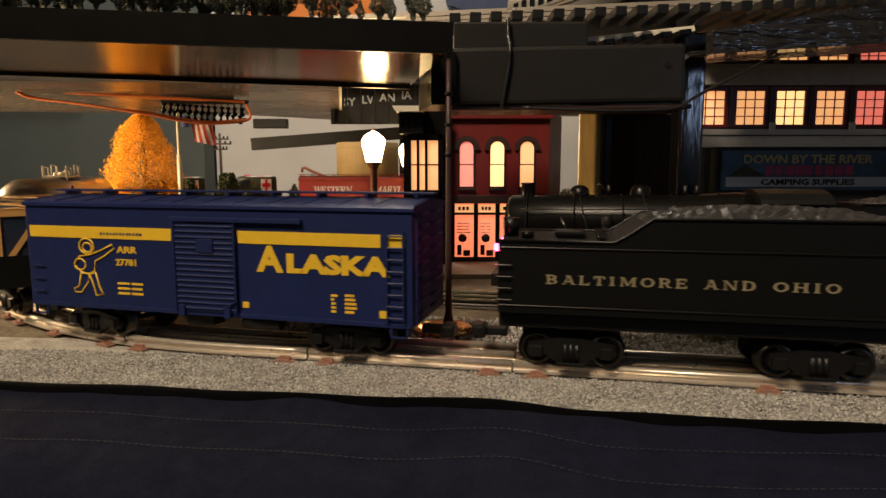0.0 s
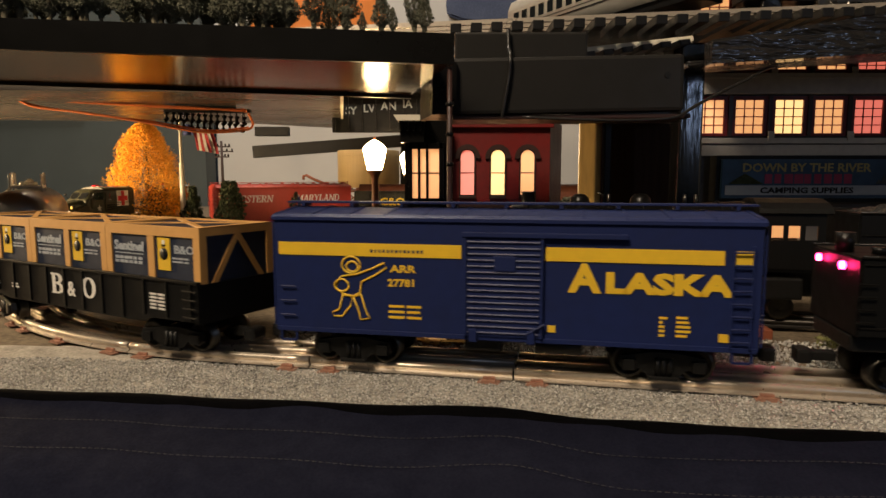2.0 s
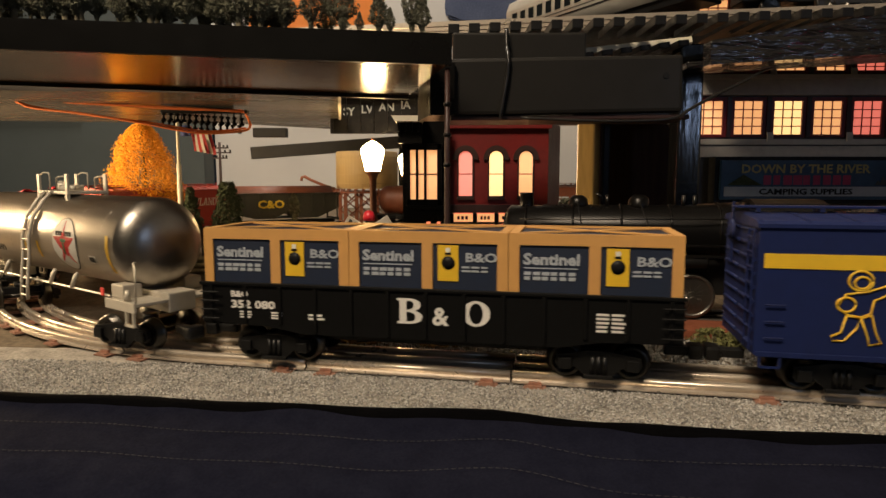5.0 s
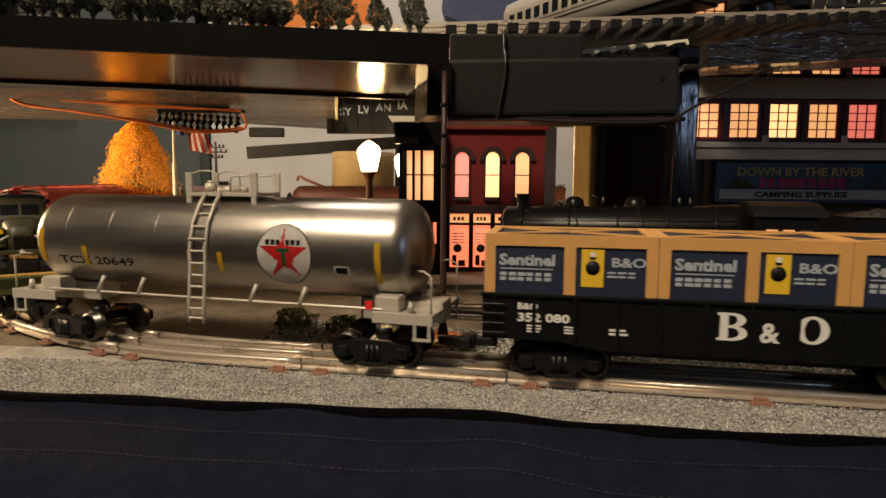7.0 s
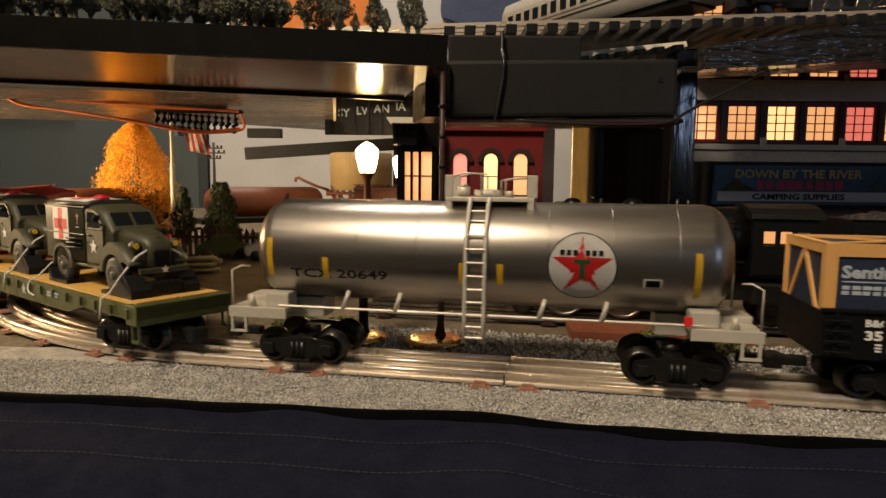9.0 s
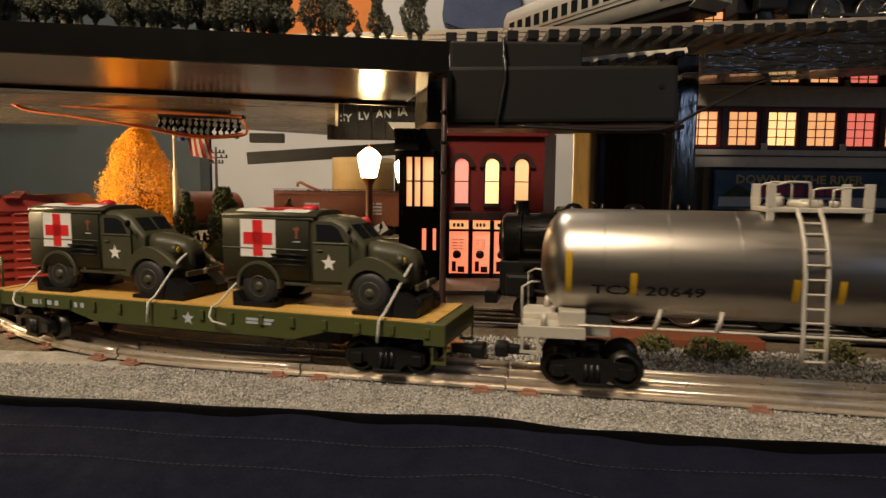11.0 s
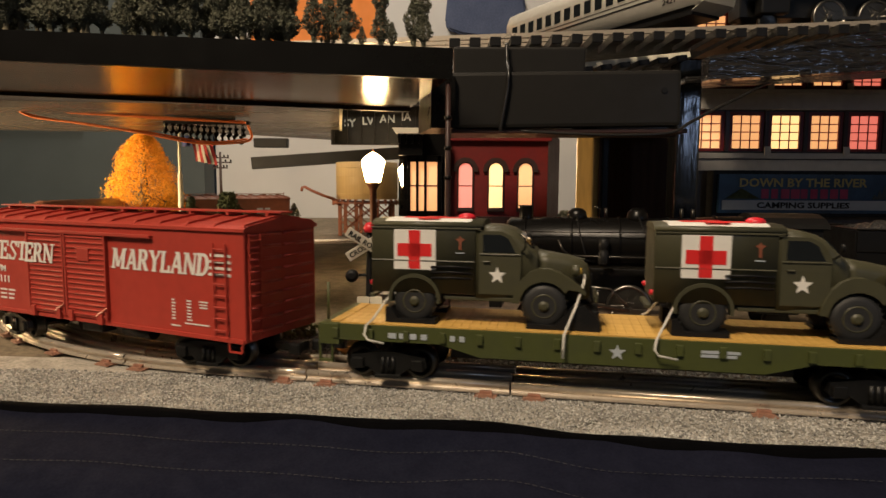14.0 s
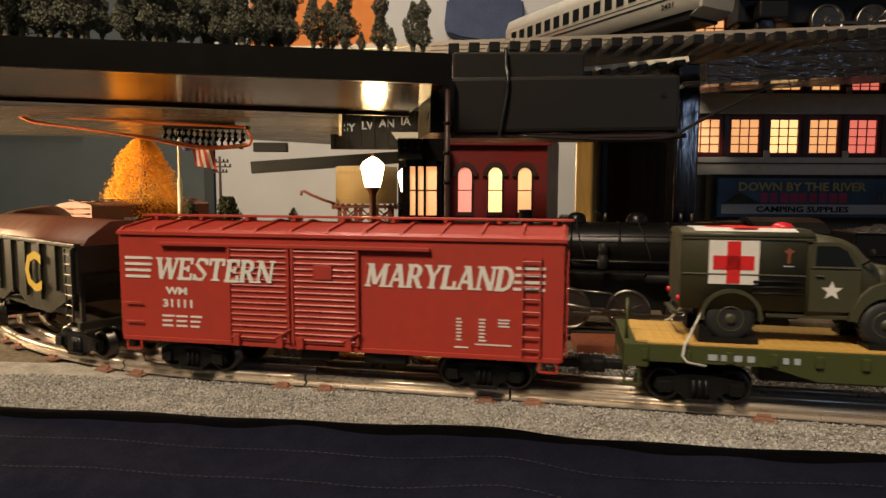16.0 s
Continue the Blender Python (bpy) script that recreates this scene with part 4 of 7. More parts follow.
def crate():
    """A tan crate frame with printed panels, riding in the gondola."""
    c = thing("shipping_crate", at(0, 0), "tan framed crate with dark blue printed panels in the gondola", "crate", "crates in the gondola")
    L, W, z0, z1 = 43.0, 28.0, 33.0, 83.5
    part("panel", box(B(), -L + 1, L - 1, -W + 1, W - 1, z0, z1 - 1.2), LABEL, c, "dark blue printed panels")
    bm = B()
    for s in (-1, 1):
        y0, y1 = sorted((s * W, s * (W - 1.6)))
        for x0, x1 in ((-L, -L + 5.5), (-2.6, 3.2), (L - 5.5, L)):
            box(bm, x0, x1, y0, y1, z0, z1 - 6)
        box(bm, -L, L, y0, y1, z1 - 6, z1)
    for s in (-1, 1):
        x0, x1 = sorted((s * L, s * (L - 1.6)))
        for y0, y1 in ((-W + 1.6, -W + 5), (W - 5, W - 1.6)):
            box(bm, x0, x1, y0, y1, z0, z1 - 5)
        box(bm, x0, x1, -W + 1.6, W - 1.6, z1 - 5, z1)
        for q in (-1, 1):
            prism(bm, [(q * (W - 5), z0 + 14), (q * (W - 9), z0 + 14), (q * 0 - 2 * q, z1 - 5), (q * 2, z1 - 5)], "x", x0, x1)
    for x0, x1 in ((-L, -L + 5), (L - 5, L)):
        box(bm, x0, x1, -W + 1.7, W - 1.7, z1 - 0.9, z1 + 0.1)
    for q in (-1, 1):
        prism(bm, [(-L + 5, -q * (W - 4)), (-L + 5, -q * (W - 8)), (L - 5, q * (W - 4)), (L - 5, q * (W - 8))][:: 1] if q > 0 else
              [(-L + 5, W - 4), (-L + 5, W - 8), (L - 5, -W + 4), (L - 5, -W + 8)], "z", z1 - 0.8 + 0.1 * q, z1 + 0.05 * q)
    part("frame", bm, CRATE, c, "tan crate frame")
    y = -W + 0.75
    lx = -L + 8
    lettering("Sentinel", 5.6, GREYPRINT, c, lx - 0.5, y - 0.1, 67.6, bold=0.28, wide=1.12, label="pale grey print", name="label_print")
    part("label_print", box(B(), lx, lx + 27, y - 0.1, y + 0.2, 65.4, 65.9), GREYPRINT, c)
    part("label_print", bars(B(), lx, lx + 27, 59.5, 64.5, y, 2, 6, 0.5, 0.7), GREYPRINT, c)
    card = part("yellow_card", box(B(), 6, 17, y - 0.25, y + 0.3, 57.5, 76.5), YELLOW, c, "yellow card with a dark figure shape")
    bm = B()
    lathe(bm, [(0.5, -0.2), (3.6, -0.2), (3.6, 0.0), (0.5, 0.0)], (11.6, y - 0.3, 67.2), 18, "y")
    box(bm, 10, 13, y - 0.5, y - 0.28, 71.5, 72.6)
    part("card_print", bm, BLACKMATT, card)
    part("card_print", box(B(), 10.3, 12.7, y - 0.5, y - 0.3, 72.8, 75.2), WHITE, card)
    lettering("B&O", 4.6, GREYPRINT, c, 20.5, y - 0.1, 68, bold=0.15, wide=1.3, name="label_print")
    part("label_print", bars(B(), 18.8, 34, 62.5, 66.5, y, 2, 3, 0.4, 0.5), GREYPRINT, c)
    return c


def tank_car():
    car = thing("tank_car", at(0, 0), "silver tank car with a red star on a white disc", "train car", "cars of the moving train")
    zc, r, L = 71.0, 28.6, 122.0
    cap = [(2, 8), (10, 7.3), (17, 5.6), (22, 3.2), (25.4, 0.4), (27.6, -3), (r, -7)]
    prof = [(q, -L - h) for q, h in cap] + [(q, L + h) for q, h in cap[::-1]]
    part("tank", lathe(B(), prof, (0, 0, zc), 56, "x"), CHROME, car, "polished silver tank shell")
    band = lathe(B(), [(r - 1, -0.4), (r + 0.03, -0.3), (r + 0.03, 0.3), (r - 1, 0.4)], (0, 0, zc), 48, "x")
    repeat("weld_band", band, CHROME, car, [(x, 0, 0) for x in (-98, -66, -33, 36, 68, 100)])

    def on_shell(x0, x1, z0, z1, mat_, name, label="", out=0.3):
        bm = B()
        n = 8
        rows = []
        for k in range(n + 1):
            z = z0 + (z1 - z0) * k / n
            yy = -math.sqrt(max(0.0, (r + out) ** 2 - (z - zc) ** 2))
            rows.append([bm.verts.new(Vector((x, yy, z)) * MM) for x in (x0, x1)])
        for a, b in zip(rows, rows[1:]):
            bm.faces.new((a[0], a[1], b[1], b[0]))
        bmesh.ops.solidify(bm, geom=bm.faces[:], thickness=0.3 * MM)
        return part(name, bm, mat_, car, label)
    for x0, z0, z1 in ((-117, 58, 79), (-85, 57, 69), (-10, 57, 68.5), (10, 57, 68.5), (107, 54, 77)):
        on_shell(x0, x0 + 3.3, z0, z1, YELLOW, "reflective_strip", "yellow reflective strip")
    on_shell(83, 92, 58.5, 63.5, WHITE, "data_plate", "white framed data plate")
    on_shell(84, 91, 59.3, 62.7, BLACKMATT, "data_plate", "", 0.6)

    def disc(radius, out, material, name, label="", star=False):
        bm = B()
        cx, cz = 53.0, 68.5
        pts = []
        if star:
            for k in range(10):
                a = math.pi / 2 + k * math.pi / 5
                q = radius if k % 2 == 0 else radius * 0.40
                pts.append((q * math.cos(a), q * math.sin(a)))
        else:
            pts = [(radius * math.cos(a * math.tau / 40), radius * math.sin(a * math.tau / 40)) for a in range(40)]
        rings = []
        for f in (0.02, 0.25, 0.5, 0.75, 1.0):
            ring = []
            for u, v in pts:
                z = cz + v * f
                ring.append(bm.verts.new(Vector((cx + u * f, -math.sqrt((r + out) ** 2 - (z - zc) ** 2), z)) * MM))
            rings.append(ring)
        n = len(pts)
        for a, b in zip(rings, rings[1:]):
            for i in range(n):
                bm.faces.new((a[i], a[(i + 1) % n], b[(i + 1) % n], b[i]))
        bm.faces.new(rings[0])
        bmesh.ops.solidify(bm, geom=bm.faces[:], thickness=0.15 * MM)
        return part(name, bm, material, car, label)
    disc(17.2, 0.25, BLACKMATT, "emblem_rim")
    disc(16.6, 0.45, WHITE, "emblem_disc", "white round emblem")
    disc(15.6, 0.65, RED, "emblem_star", "red five-pointed star", True)
    on_shell(51.7, 54.3, 62.5, 71.5, GREEN, "emblem_bar", "", 0.9)
    on_shell(49, 57, 70.3, 72.3, GREEN, "emblem_bar", "", 0.9)
    bm = B()
    for k, x in enumerate((42, 45.3, 48.5, 54.5, 57.7, 61)):
        box(bm, x, x + 2.2, -r - 0.45, -r + 1, 74.2, 77)
    part("emblem_print", bm, BLACKMATT, car, "dark unreadable print")
    mark = lettering("TCX 20649", 5.2, BLACKMATT, car, 0, 0, 0, depth=0.3, bold=0.15, wide=1.55)
    mark.matrix_basis = at(-104, -25.3, 57.6) @ pose(0, 0, 0, 90 + 22.4) @ Matrix.Diagonal((1.55, 1, 1, 1))
    # platform, valve gear and rails on top
    top = zc + r
    part("platform", box(B(), -20, 28, -14, 14, top + 0.4, top + 2.6, 0.4), SILVER, car, "silver-grey walkway platform")
    bm = box(B(), -1.6, 1.6, -1.0, 1.0, top - 6, top + 0.4)
    box(bm, -2.2, 2.2, -0.8, 0.8, top + 2.6, top + 14.5, 0.4)
    repeat("corner_post", bm, SILVER, car, [(x, y, 0) for x in (-18, 26) for y in (-13, 13)])
    bm = B()
    for s in (-1, 1):
        tube(bm, [(-18, s * 13, top + 13), (-10, s * 13, top + 15.5), (-1, s * 13, top + 15.2), (-0.4, s * 13, top + 13), (-0.2, s * 13, top + 3)], 0.55)
        tube(bm, [(26, s * 13, top + 13), (14, s * 13, top + 12.4), (10.2, s * 13, top + 11.5), (10, s * 13, top + 3)], 0.55)
    part("hand_rail", bm, SILVER, car)
    bm = B()
    rod(bm, (-12, 0, top + 2.6), (-12, 0, top + 8), 3.6)
    rod(bm, (-12, 0, top + 8), (-12, 0, top + 9.5), 2.2)
    lathe(bm, [(8, 0), (8.2, 2.4), (7, 3.4), (2, 4.2)], (2, 0, top + 2.6), 20)
    for k in range(6):
        a = k * math.tau / 6
        rod(bm, (2 + 7.2 * math.cos(a), 7.2 * math.sin(a), top + 3), (2 + 7.2 * math.cos(a), 7.2 * math.sin(a), top + 6.6), 0.9, n=6)
    rod(bm, (14, -4, top + 2.6), (14, -4, top + 6), 2.2)
    part("valve_gear", bm, SILVER, car)
    bm = B()
    for s in (-5, 5):
        tube(bm, [(-1 + s, -14, top + 2), (-1 + s, -20, top - 4), (-1 + s, -27, zc + 14), (-1 + s, -30.8, zc), (-1 + s, -31, zc - 12), (-1 + s, -33, 42), (-1 + s, -34, 27.5)], 1.15, 6)
    zs = [95, 90, 83, 76, 69, 62, 55, 48.5, 42, 36, 30.5]
    for z in zs:
        yy = -14 - 17 * min(1.0, max(0.0, (101 - z) / 22)) if z > 79 else -31.2 - max(0.0, (55 - z) * 0.12)
        rod(bm, (-6, yy, z), (4, yy, z), 0.7, n=6)
    part("ladder", bm, SILVER, car, "silver-grey side ladder")
    bm = B()
    rod(bm, (-110, -29.5, 41.5), (112, -29.5, 41.5), 0.75, n=6)
    for x in (-72, -43, 33, 64):
        tube(bm, [(x + 2, -27.5, 51), (x + 1, -29, 47), (x - 1, -30, 41)], 1.3, 6)
    part("side_rail", bm, SILVER, car, "silver-grey side pipe")
    for s in (-1, 1):
        bm = B()
        x0, x1 = sorted((s * 140, s * 92))
        box(bm, x0, x1, -9, 9, 31, 43, 1)
        x0, x1 = sorted((s * 140, s * 106))
        for q in (-1, 1):
            y0, y1 = sorted((q * 9, q * 30))
            box(bm, x0, x1, y0, y1, 37.5, 39.5, 0.4)
            y0, y1 = sorted((q * 28.6, q * 30.2))
            box(bm, x0, x1, y0, y1, 34, 40, 0.4)
            for xx in (s * 138, s * 130):
                box(bm, xx - 0.7, xx + 0.7, q * 29.6 - 0.7, q * 29.6 + 0.7, 26.5, 35)
            a, b = sorted((s * 139, s * 129))
            box(bm, a, b, q * 29.6 - 0.9, q * 29.6 + 0.9, 25.6, 26.8)
            x2, x3 = sorted((s * 120, s * 106))
            box(bm, x2, x3, q * 20 - 6, q * 20 + 6, 39.5, 48, 1)
            tube(bm, [(s * 138.5, q * 28, 39), (s * 138.5, q * 28, 60), (s * 134, q * 26, 62.5), (s * 130, q * 23, 62)], 0.6)
            rod(bm, (s * 127, q * 27, 40), (s * 127, q * 27, 46), 2.2, 1.2, 8)
        part("end_sill", bm, SILVER, car, "silver-grey end platform")
    part("placard", box(B(), 102.5, 106.5, -30.9, -30.3, 41, 46, 0.3), RED, car, "small red diamond placard")
    for s in (-1, 1):
        coupler(car, s * 135, s)
    truck(car, -102)
    truck(car, 102)
    return car


def flat_car():
    car = thing("flat_car", at(0, 0), "army green flat car with a tan wooden deck", "train car", "cars of the moving train")
    H, hw, zt = 160, 30, 38.5
    bm = B()
    for s in (-1, 1):
        y0, y1 = sorted((s * hw, s * (hw - 2)))
        prism(bm, [(-H, 30), (-92, 30), (-70, 24), (70, 24), (92, 30), (H, 30), (H, zt), (-H, zt)], "y", y0, y1)
        for k in range(16):
            x = -150 + 20 * k
            y0, y1 = sorted((s * (hw + 1.6), s * (hw - 0.5)))
            box(bm, x - 1.6, x + 1.6, y0, y1, 31, 36.5, 0.4)
    box(bm, -H, H, -hw + 2, hw - 2, 31, zt - 0.6)
    for s in (-1, 1):
        x0, x1 = sorted((s * H, s * (H - 12)))
        box(bm, x0, x1, -hw - 0.6, hw + 0.6, 27, zt + 0.4, 0.6)
        for y in (-hw + 1, hw - 1):
            box(bm, s * (H - 4) - 4, s * (H - 4) - 3, y - 0.6, y + 0.6, 18, 28)
            box(bm, s * (H - 4) + 3, s * (H - 4) + 4, y - 0.6, y + 0.6, 18, 28)
            box(bm, s * (H - 4) - 4, s * (H - 4) + 4, y - 0.9, y + 0.9, 17, 18.5)
    part("body", bm, OLIVEGREEN, car)
    plank = B()
    box(plank, -2.32, 2.32, -hw + 2.2, hw - 2.2, 0, 1.2, 0.15)
    first = None
    for k in range(62):
        x = -146 + 4.79 * k
        if first is None:
            first = part("deck_plank", plank, DECKWOOD, car)
            ob = first
        else:
            ob = new("deck_plank", first.data)
            ob.parent = car
        ob.location = (x * MM, 0, (zt - 0.4) * MM)
    for k in range(2):
        for s in (-1, 1):
            part("end_board", box(B(), s * (151 - 0) - 2.8 + 0, s * 151 + 2.8, -hw + 3 + k * 27.5, -1.5 + k * 27.5 + 0, zt + 0.5, zt + 1.3), DECKWOOD, car)
    part("small_print", bars(B(), -120, -96, 32, 35, -hw - 0.3, 1, 4, 1.2, 1), GREYPRINT, car, "pale stencilled print")
    part("small_print", bars(B(), -86, -76, 32, 35, -hw - 0.3, 1, 2, 1.2, 1), GREYPRINT, car)
    part("small_print", bars(B(), 40, 60, 31, 35, -hw - 0.3, 2, 2, 1.2, .7), GREYPRINT, car)
    bm = B()
    prism(bm, [(4.2 * (1 if k % 2 == 0 else 0.42) * math.sin(k * math.pi / 5), 31 + 4.2 * (1 if k % 2 == 0 else 0.42) * math.cos(k * math.pi / 5)) for k in range(10)], "y", -hw - 0.5, -hw - 0.1)
    part("star", bm, GREYPRINT, car, "pale stencilled star")
    bm = B()
    rod(bm, (-158, -20, zt), (-158, -20, 60), 0.8, n=8)
    part("brake_staff", bm, OLIVEGREEN, car)
    part("underframe", box(B(), -90, 90, -8, 8, 17, 30, 1), TRUCK, car)
    for s in (-1, 1):
        coupler(car, s * 155, s)
    truck(car, -122)
    truck(car, 122)
    return car


def loft(bm, sections, n=5):
    """A rounded body through upright sections (x, half width, bottom, top, corner radius)."""
    rings = []
    for x, w, z0, z1, r in sections:
        ring = [(-w, z0)]
        for k in range(n + 1):
            a = math.pi - k * math.pi / 2 / n
            ring.append((-w + r + r * math.cos(a), z1 - r * 0.8 + r * 0.8 * math.sin(a)))
        ring += [(-u, v) for u, v in ring[::-1]]
        rings.append([bm.verts.new(Vector((x, u, v)) * MM) for u, v in ring])
    m = len(rings[0])
    for a, b in zip(rings, rings[1:]):
        for i in range(m):
            bm.faces.new((a[i], a[(i + 1) % m], b[(i + 1) % m], b[i])).smooth = True
    bm.faces.new(rings[0][::-1])
    bm.faces.new(rings[-1])
    return bm


def ambulance():
    """A 1940s field ambulance facing +x, its wheels in chocks."""
    a = thing("toy_ambulance", at(0, 0), "olive drab toy field ambulance with red crosses on white panels", "toy truck", "ambulances on the flat car")
    hw = 18.5
    part("body", loft(B(), [(-59, 17.6, 17, 52.6, 3), (-58.4, hw, 16.5, 53.6, 3.6), (-1, hw, 16.5, 54.2, 5)]), OLIVE, a, "boxy olive drab body")
    part("cab", loft(B(), [(-0.8, hw - 0.9, 14.5, 54.0, 6), (12, hw - 1.1, 14.5, 53.6, 7), (18.5, hw - 1.6, 14.5, 51.8, 7.5), (22.5, hw - 2.0, 14.5, 49.4, 7), (27.4, hw - 2.2, 14.5, 43.6, 5), (31.5, hw - 2.4, 14.5, 39.6, 3.5), (32.5, hw - 3, 14.5, 38.4, 3)]), OLIVE, a, "rounded olive drab cab")
    part("roof", prism(B(), [(-hw + 0.2, 53.2), (-hw + 3.5, 55.2), (-9, 56.6), (9, 56.6), (hw - 3.5, 55.2), (hw - 0.2, 53.2)], "x", -59.4, 3, True), OLIVE, a)
    part("drip_rail", box(B(), -59.2, 2, -hw - 0.6, -hw + 0.4, 51.6, 52.6, 0.3), OLIVE, a)
    part("roof_panel", prism(B(), [(-hw + 3.4, 55.5), (-9, 56.9), (9, 56.9), (hw - 3.4, 55.5), (9, 56.5), (-9, 56.5)], "x", -52, -4), WHITE, a, "white roof panel")
    part("roof_cross", box(B(), -34, -22, -13, 13, 56.95, 57.2), RED, a, "red cross")
    part("roof_cross", box(B(), -44, -12, -4.6, 4.6, 57.0, 57.25), RED, a)
    part("beacon", lathe(B(), [(5, 0), (5, 1.0), (3.6, 2.4), (1, 3.0)], (-8, -3, 56.9), 16), REDBEACON, a, "red roof beacon")
    part("bonnet", loft(B(), [(32.2, 12.6, 14, 39.6, 6), (38, 11.8, 14, 39.0, 6.5), (48, 10.2, 14, 37.6, 6.5), (55, 8.6, 14, 35.6, 6), (58.6, 7.2, 15, 32.6, 5), (60, 5.6, 16, 28.5, 4)]), OLIVE, a, "tapered bonnet with a rounded nose")
    for k in range(7):
        part("grille_slat", box(B(), 59.2, 60.9, -4.9 + k * 1.55, -4.3 + k * 1.55, 17, 27.5), BLACKMATT, a)
    part("bonnet_hinge", rod(B(), (33, 0, 39.9), (57, 0, 35.4), 0.5, n=6), OLIVE, a)
    for s in (-1, 1):
        for wx, wz in ((-34.5, 11.6), (36, 11.6)):
            if wx < 0:
                outer = [(wx + 14.6 * math.cos(t), wz + 1.8 + 13.6 * math.sin(t)) for t in np.linspace(math.radians(190), math.radians(-10), 14)]
                inner = [(wx + 12.9 * math.cos(t), wz + 1.4 + 12 * math.sin(t)) for t in np.linspace(math.radians(-10), math.radians(190), 14)]
                y0, y1 = sorted((s * 14, s * (hw + 1.0)))
                part("fender", prism(B(), outer + inner, "y", y0, y1, True), OLIVE, a, "rounded rear wheel arch")
            else:
                outer = [(18.5, 13), (21, 20), (24, 25.6), (28, 29.6), (33, 31.8), (39, 31.6), (45, 29.4), (50.5, 26), (55, 22.6), (57.6, 20)]
                inner = [(57.2, 18.2), (53, 20.6), (48.5, 21)] + [(36 + 13.2 * math.cos(t), 11.6 + 13.2 * math.sin(t)) for t in np.linspace(math.radians(34), math.radians(176), 10)]
                y0, y1 = sorted((s * 9.5, s * (hw + 0.6)))
                bm = prism(B(), outer + inner, "y", y0, y1, True)
                part("fender", bm, OLIVE, a, "sweeping front fender")
            y0, y1 = s * 11.4, s * 18.4
            w = part("wheel", lathe(B(), [(4, y0), (9, y0), (11.2, y0 + s * 0.8), (11.8, y0 + s * 2), (11.8, y1 - s * 2), (11.2, y1 - s * 0.8), (9, y1), (6.4, y1)], (wx, 0, wz), 28, "y"), TYRE, a, "black rubber tyre")
            tread = B()
            for k in range(26):
                t = k * math.tau / 26
                c, q = math.cos(t), math.sin(t)
                prism(tread, [(wx + 11.6 * c - 0.5 * q, wz + 11.6 * q + 0.5 * c), (wx + 12.2 * c - 0.5 * q, wz + 12.2 * q + 0.5 * c), (wx + 12.2 * c + 0.5 * q, wz + 12.2 * q - 0.5 * c), (wx + 11.6 * c + 0.5 * q, wz + 11.6 * q - 0.5 * c)], "y", *sorted((y1 - s * 5.6, y1 - s * 1.2)))
            part("tread", tread, TYRE, w)
            hub = B()
            lathe(hub, [(1.2, y1 + s * 1.3), (2.4, y1 + s * 1.0), (2.9, y1 - s * 0.2), (5.0, y1 - s * 1.0), (6.0, y1 + s * 0.25), (6.6, y1 + s * 0.1), (6.6, y1 - s * 1.5)], (wx, 0, wz), 22, "y")
            part("hub", hub, OLIVE, w)
        y = s * (hw + 0.1)

        def skin(name, outline, lo, hi, material, label=""):
            return part(name, prism(B(), outline, "y", *sorted((y + s * lo, y + s * hi))), material, a, label)

        def rect(x0, x1, z0, z1):
            return [(x0, z0), (x1, z0), (x1, z1), (x0, z1)]
        skin("cross_panel", rect(-46, -22.6, 29.3, 51.2), 0, 0.3, WHITE, "white panel")
        bm = B()
        ys = sorted((y + s * 0.31, y + s * 0.5))
        box(bm, -44, -24.8, *ys, 36.6, 43.6)
        box(bm, -37.6, -31.2, *ys, 29.8, 50.8)
        part("red_cross", bm, RED, a, "red cross")
        part("side_moulding", rod(B(), (-58.5, y, 34.2), (-1.5, y, 34.2), 0.55, n=6), OLIVE, a)
        for z in (25.0, 28.0, 31.0):
            part("locker_rail", tube(B(), [(-25, y + s * 0.9, z), (-14, y + s * 1.1, z + 0.5), (-2.5, y + s * 0.9, z)], 0.7, 6), BLACKMATT, a, "dark rolled tool rail")
        skin("door", [(1.0, 17), (1.0, 51), (13, 51), (18.6, 48.4), (23.5, 41), (23.5, 17)], -1.6, -0.7, OLIVE, "cab door")
        skin("side_window", [(3.2, 39.6), (3.2, 49.2), (12.6, 49.2), (16.8, 47), (20.8, 39.6)], -1.4, -0.5, GLASS, "dark cab window")
        part("door_handle", rod(B(), (3.5, y, 34.5), (7, y, 34.5), 0.55, n=6), OLIVE, a)
        part("window_sill", rod(B(), (1.5, y - s * 0.5, 38.6), (23, y - s * 0.5, 38.6), 0.5, n=6), OLIVE, a)
        skin("star", [(11 + 4.9 * (1 if k % 2 == 0 else 0.42) * math.sin(k * math.pi / 5), 27.4 + 4.9 * (1 if k % 2 == 0 else 0.42) * math.cos(k * math.pi / 5)) for k in range(10)], -0.6, -0.4, WHITE, "white star")
        skin("staff_emblem", [(-9.8, 40.5), (-8.4, 40.5), (-8.4, 45), (-6.4, 46.4), (-8.4, 47), (-9.1, 48.2), (-9.8, 47), (-11.8, 46.4), (-9.8, 45)], 0, 0.2, RUST, "dull red emblem")
        skin("small_print", rect(-11.5, -6.7, 38.6, 39.2), 0, 0.2, GREYPRINT)
        part("running_board", box(B(), -18, 19, *sorted((s * 11, s * (hw - 1.0))), 13.2, 15.2, 0.4), OLIVE, a)
        part("headlight", lathe(B(), [(1, 0), (3.0, 0.6), (3.4, 3.2), (2.6, 4.4), (0.5, 4.8)], (50, s * 12.6, 30.4), 14, "x"), OLIVE, a, "olive headlight shell")
        part("lens", lathe(B(), [(0.4, 4.9), (1.9, 4.7), (1.7, 5.1)], (50, s * 12.6, 30.4), 12, "x"), YELLOW, a, "small yellow lens")
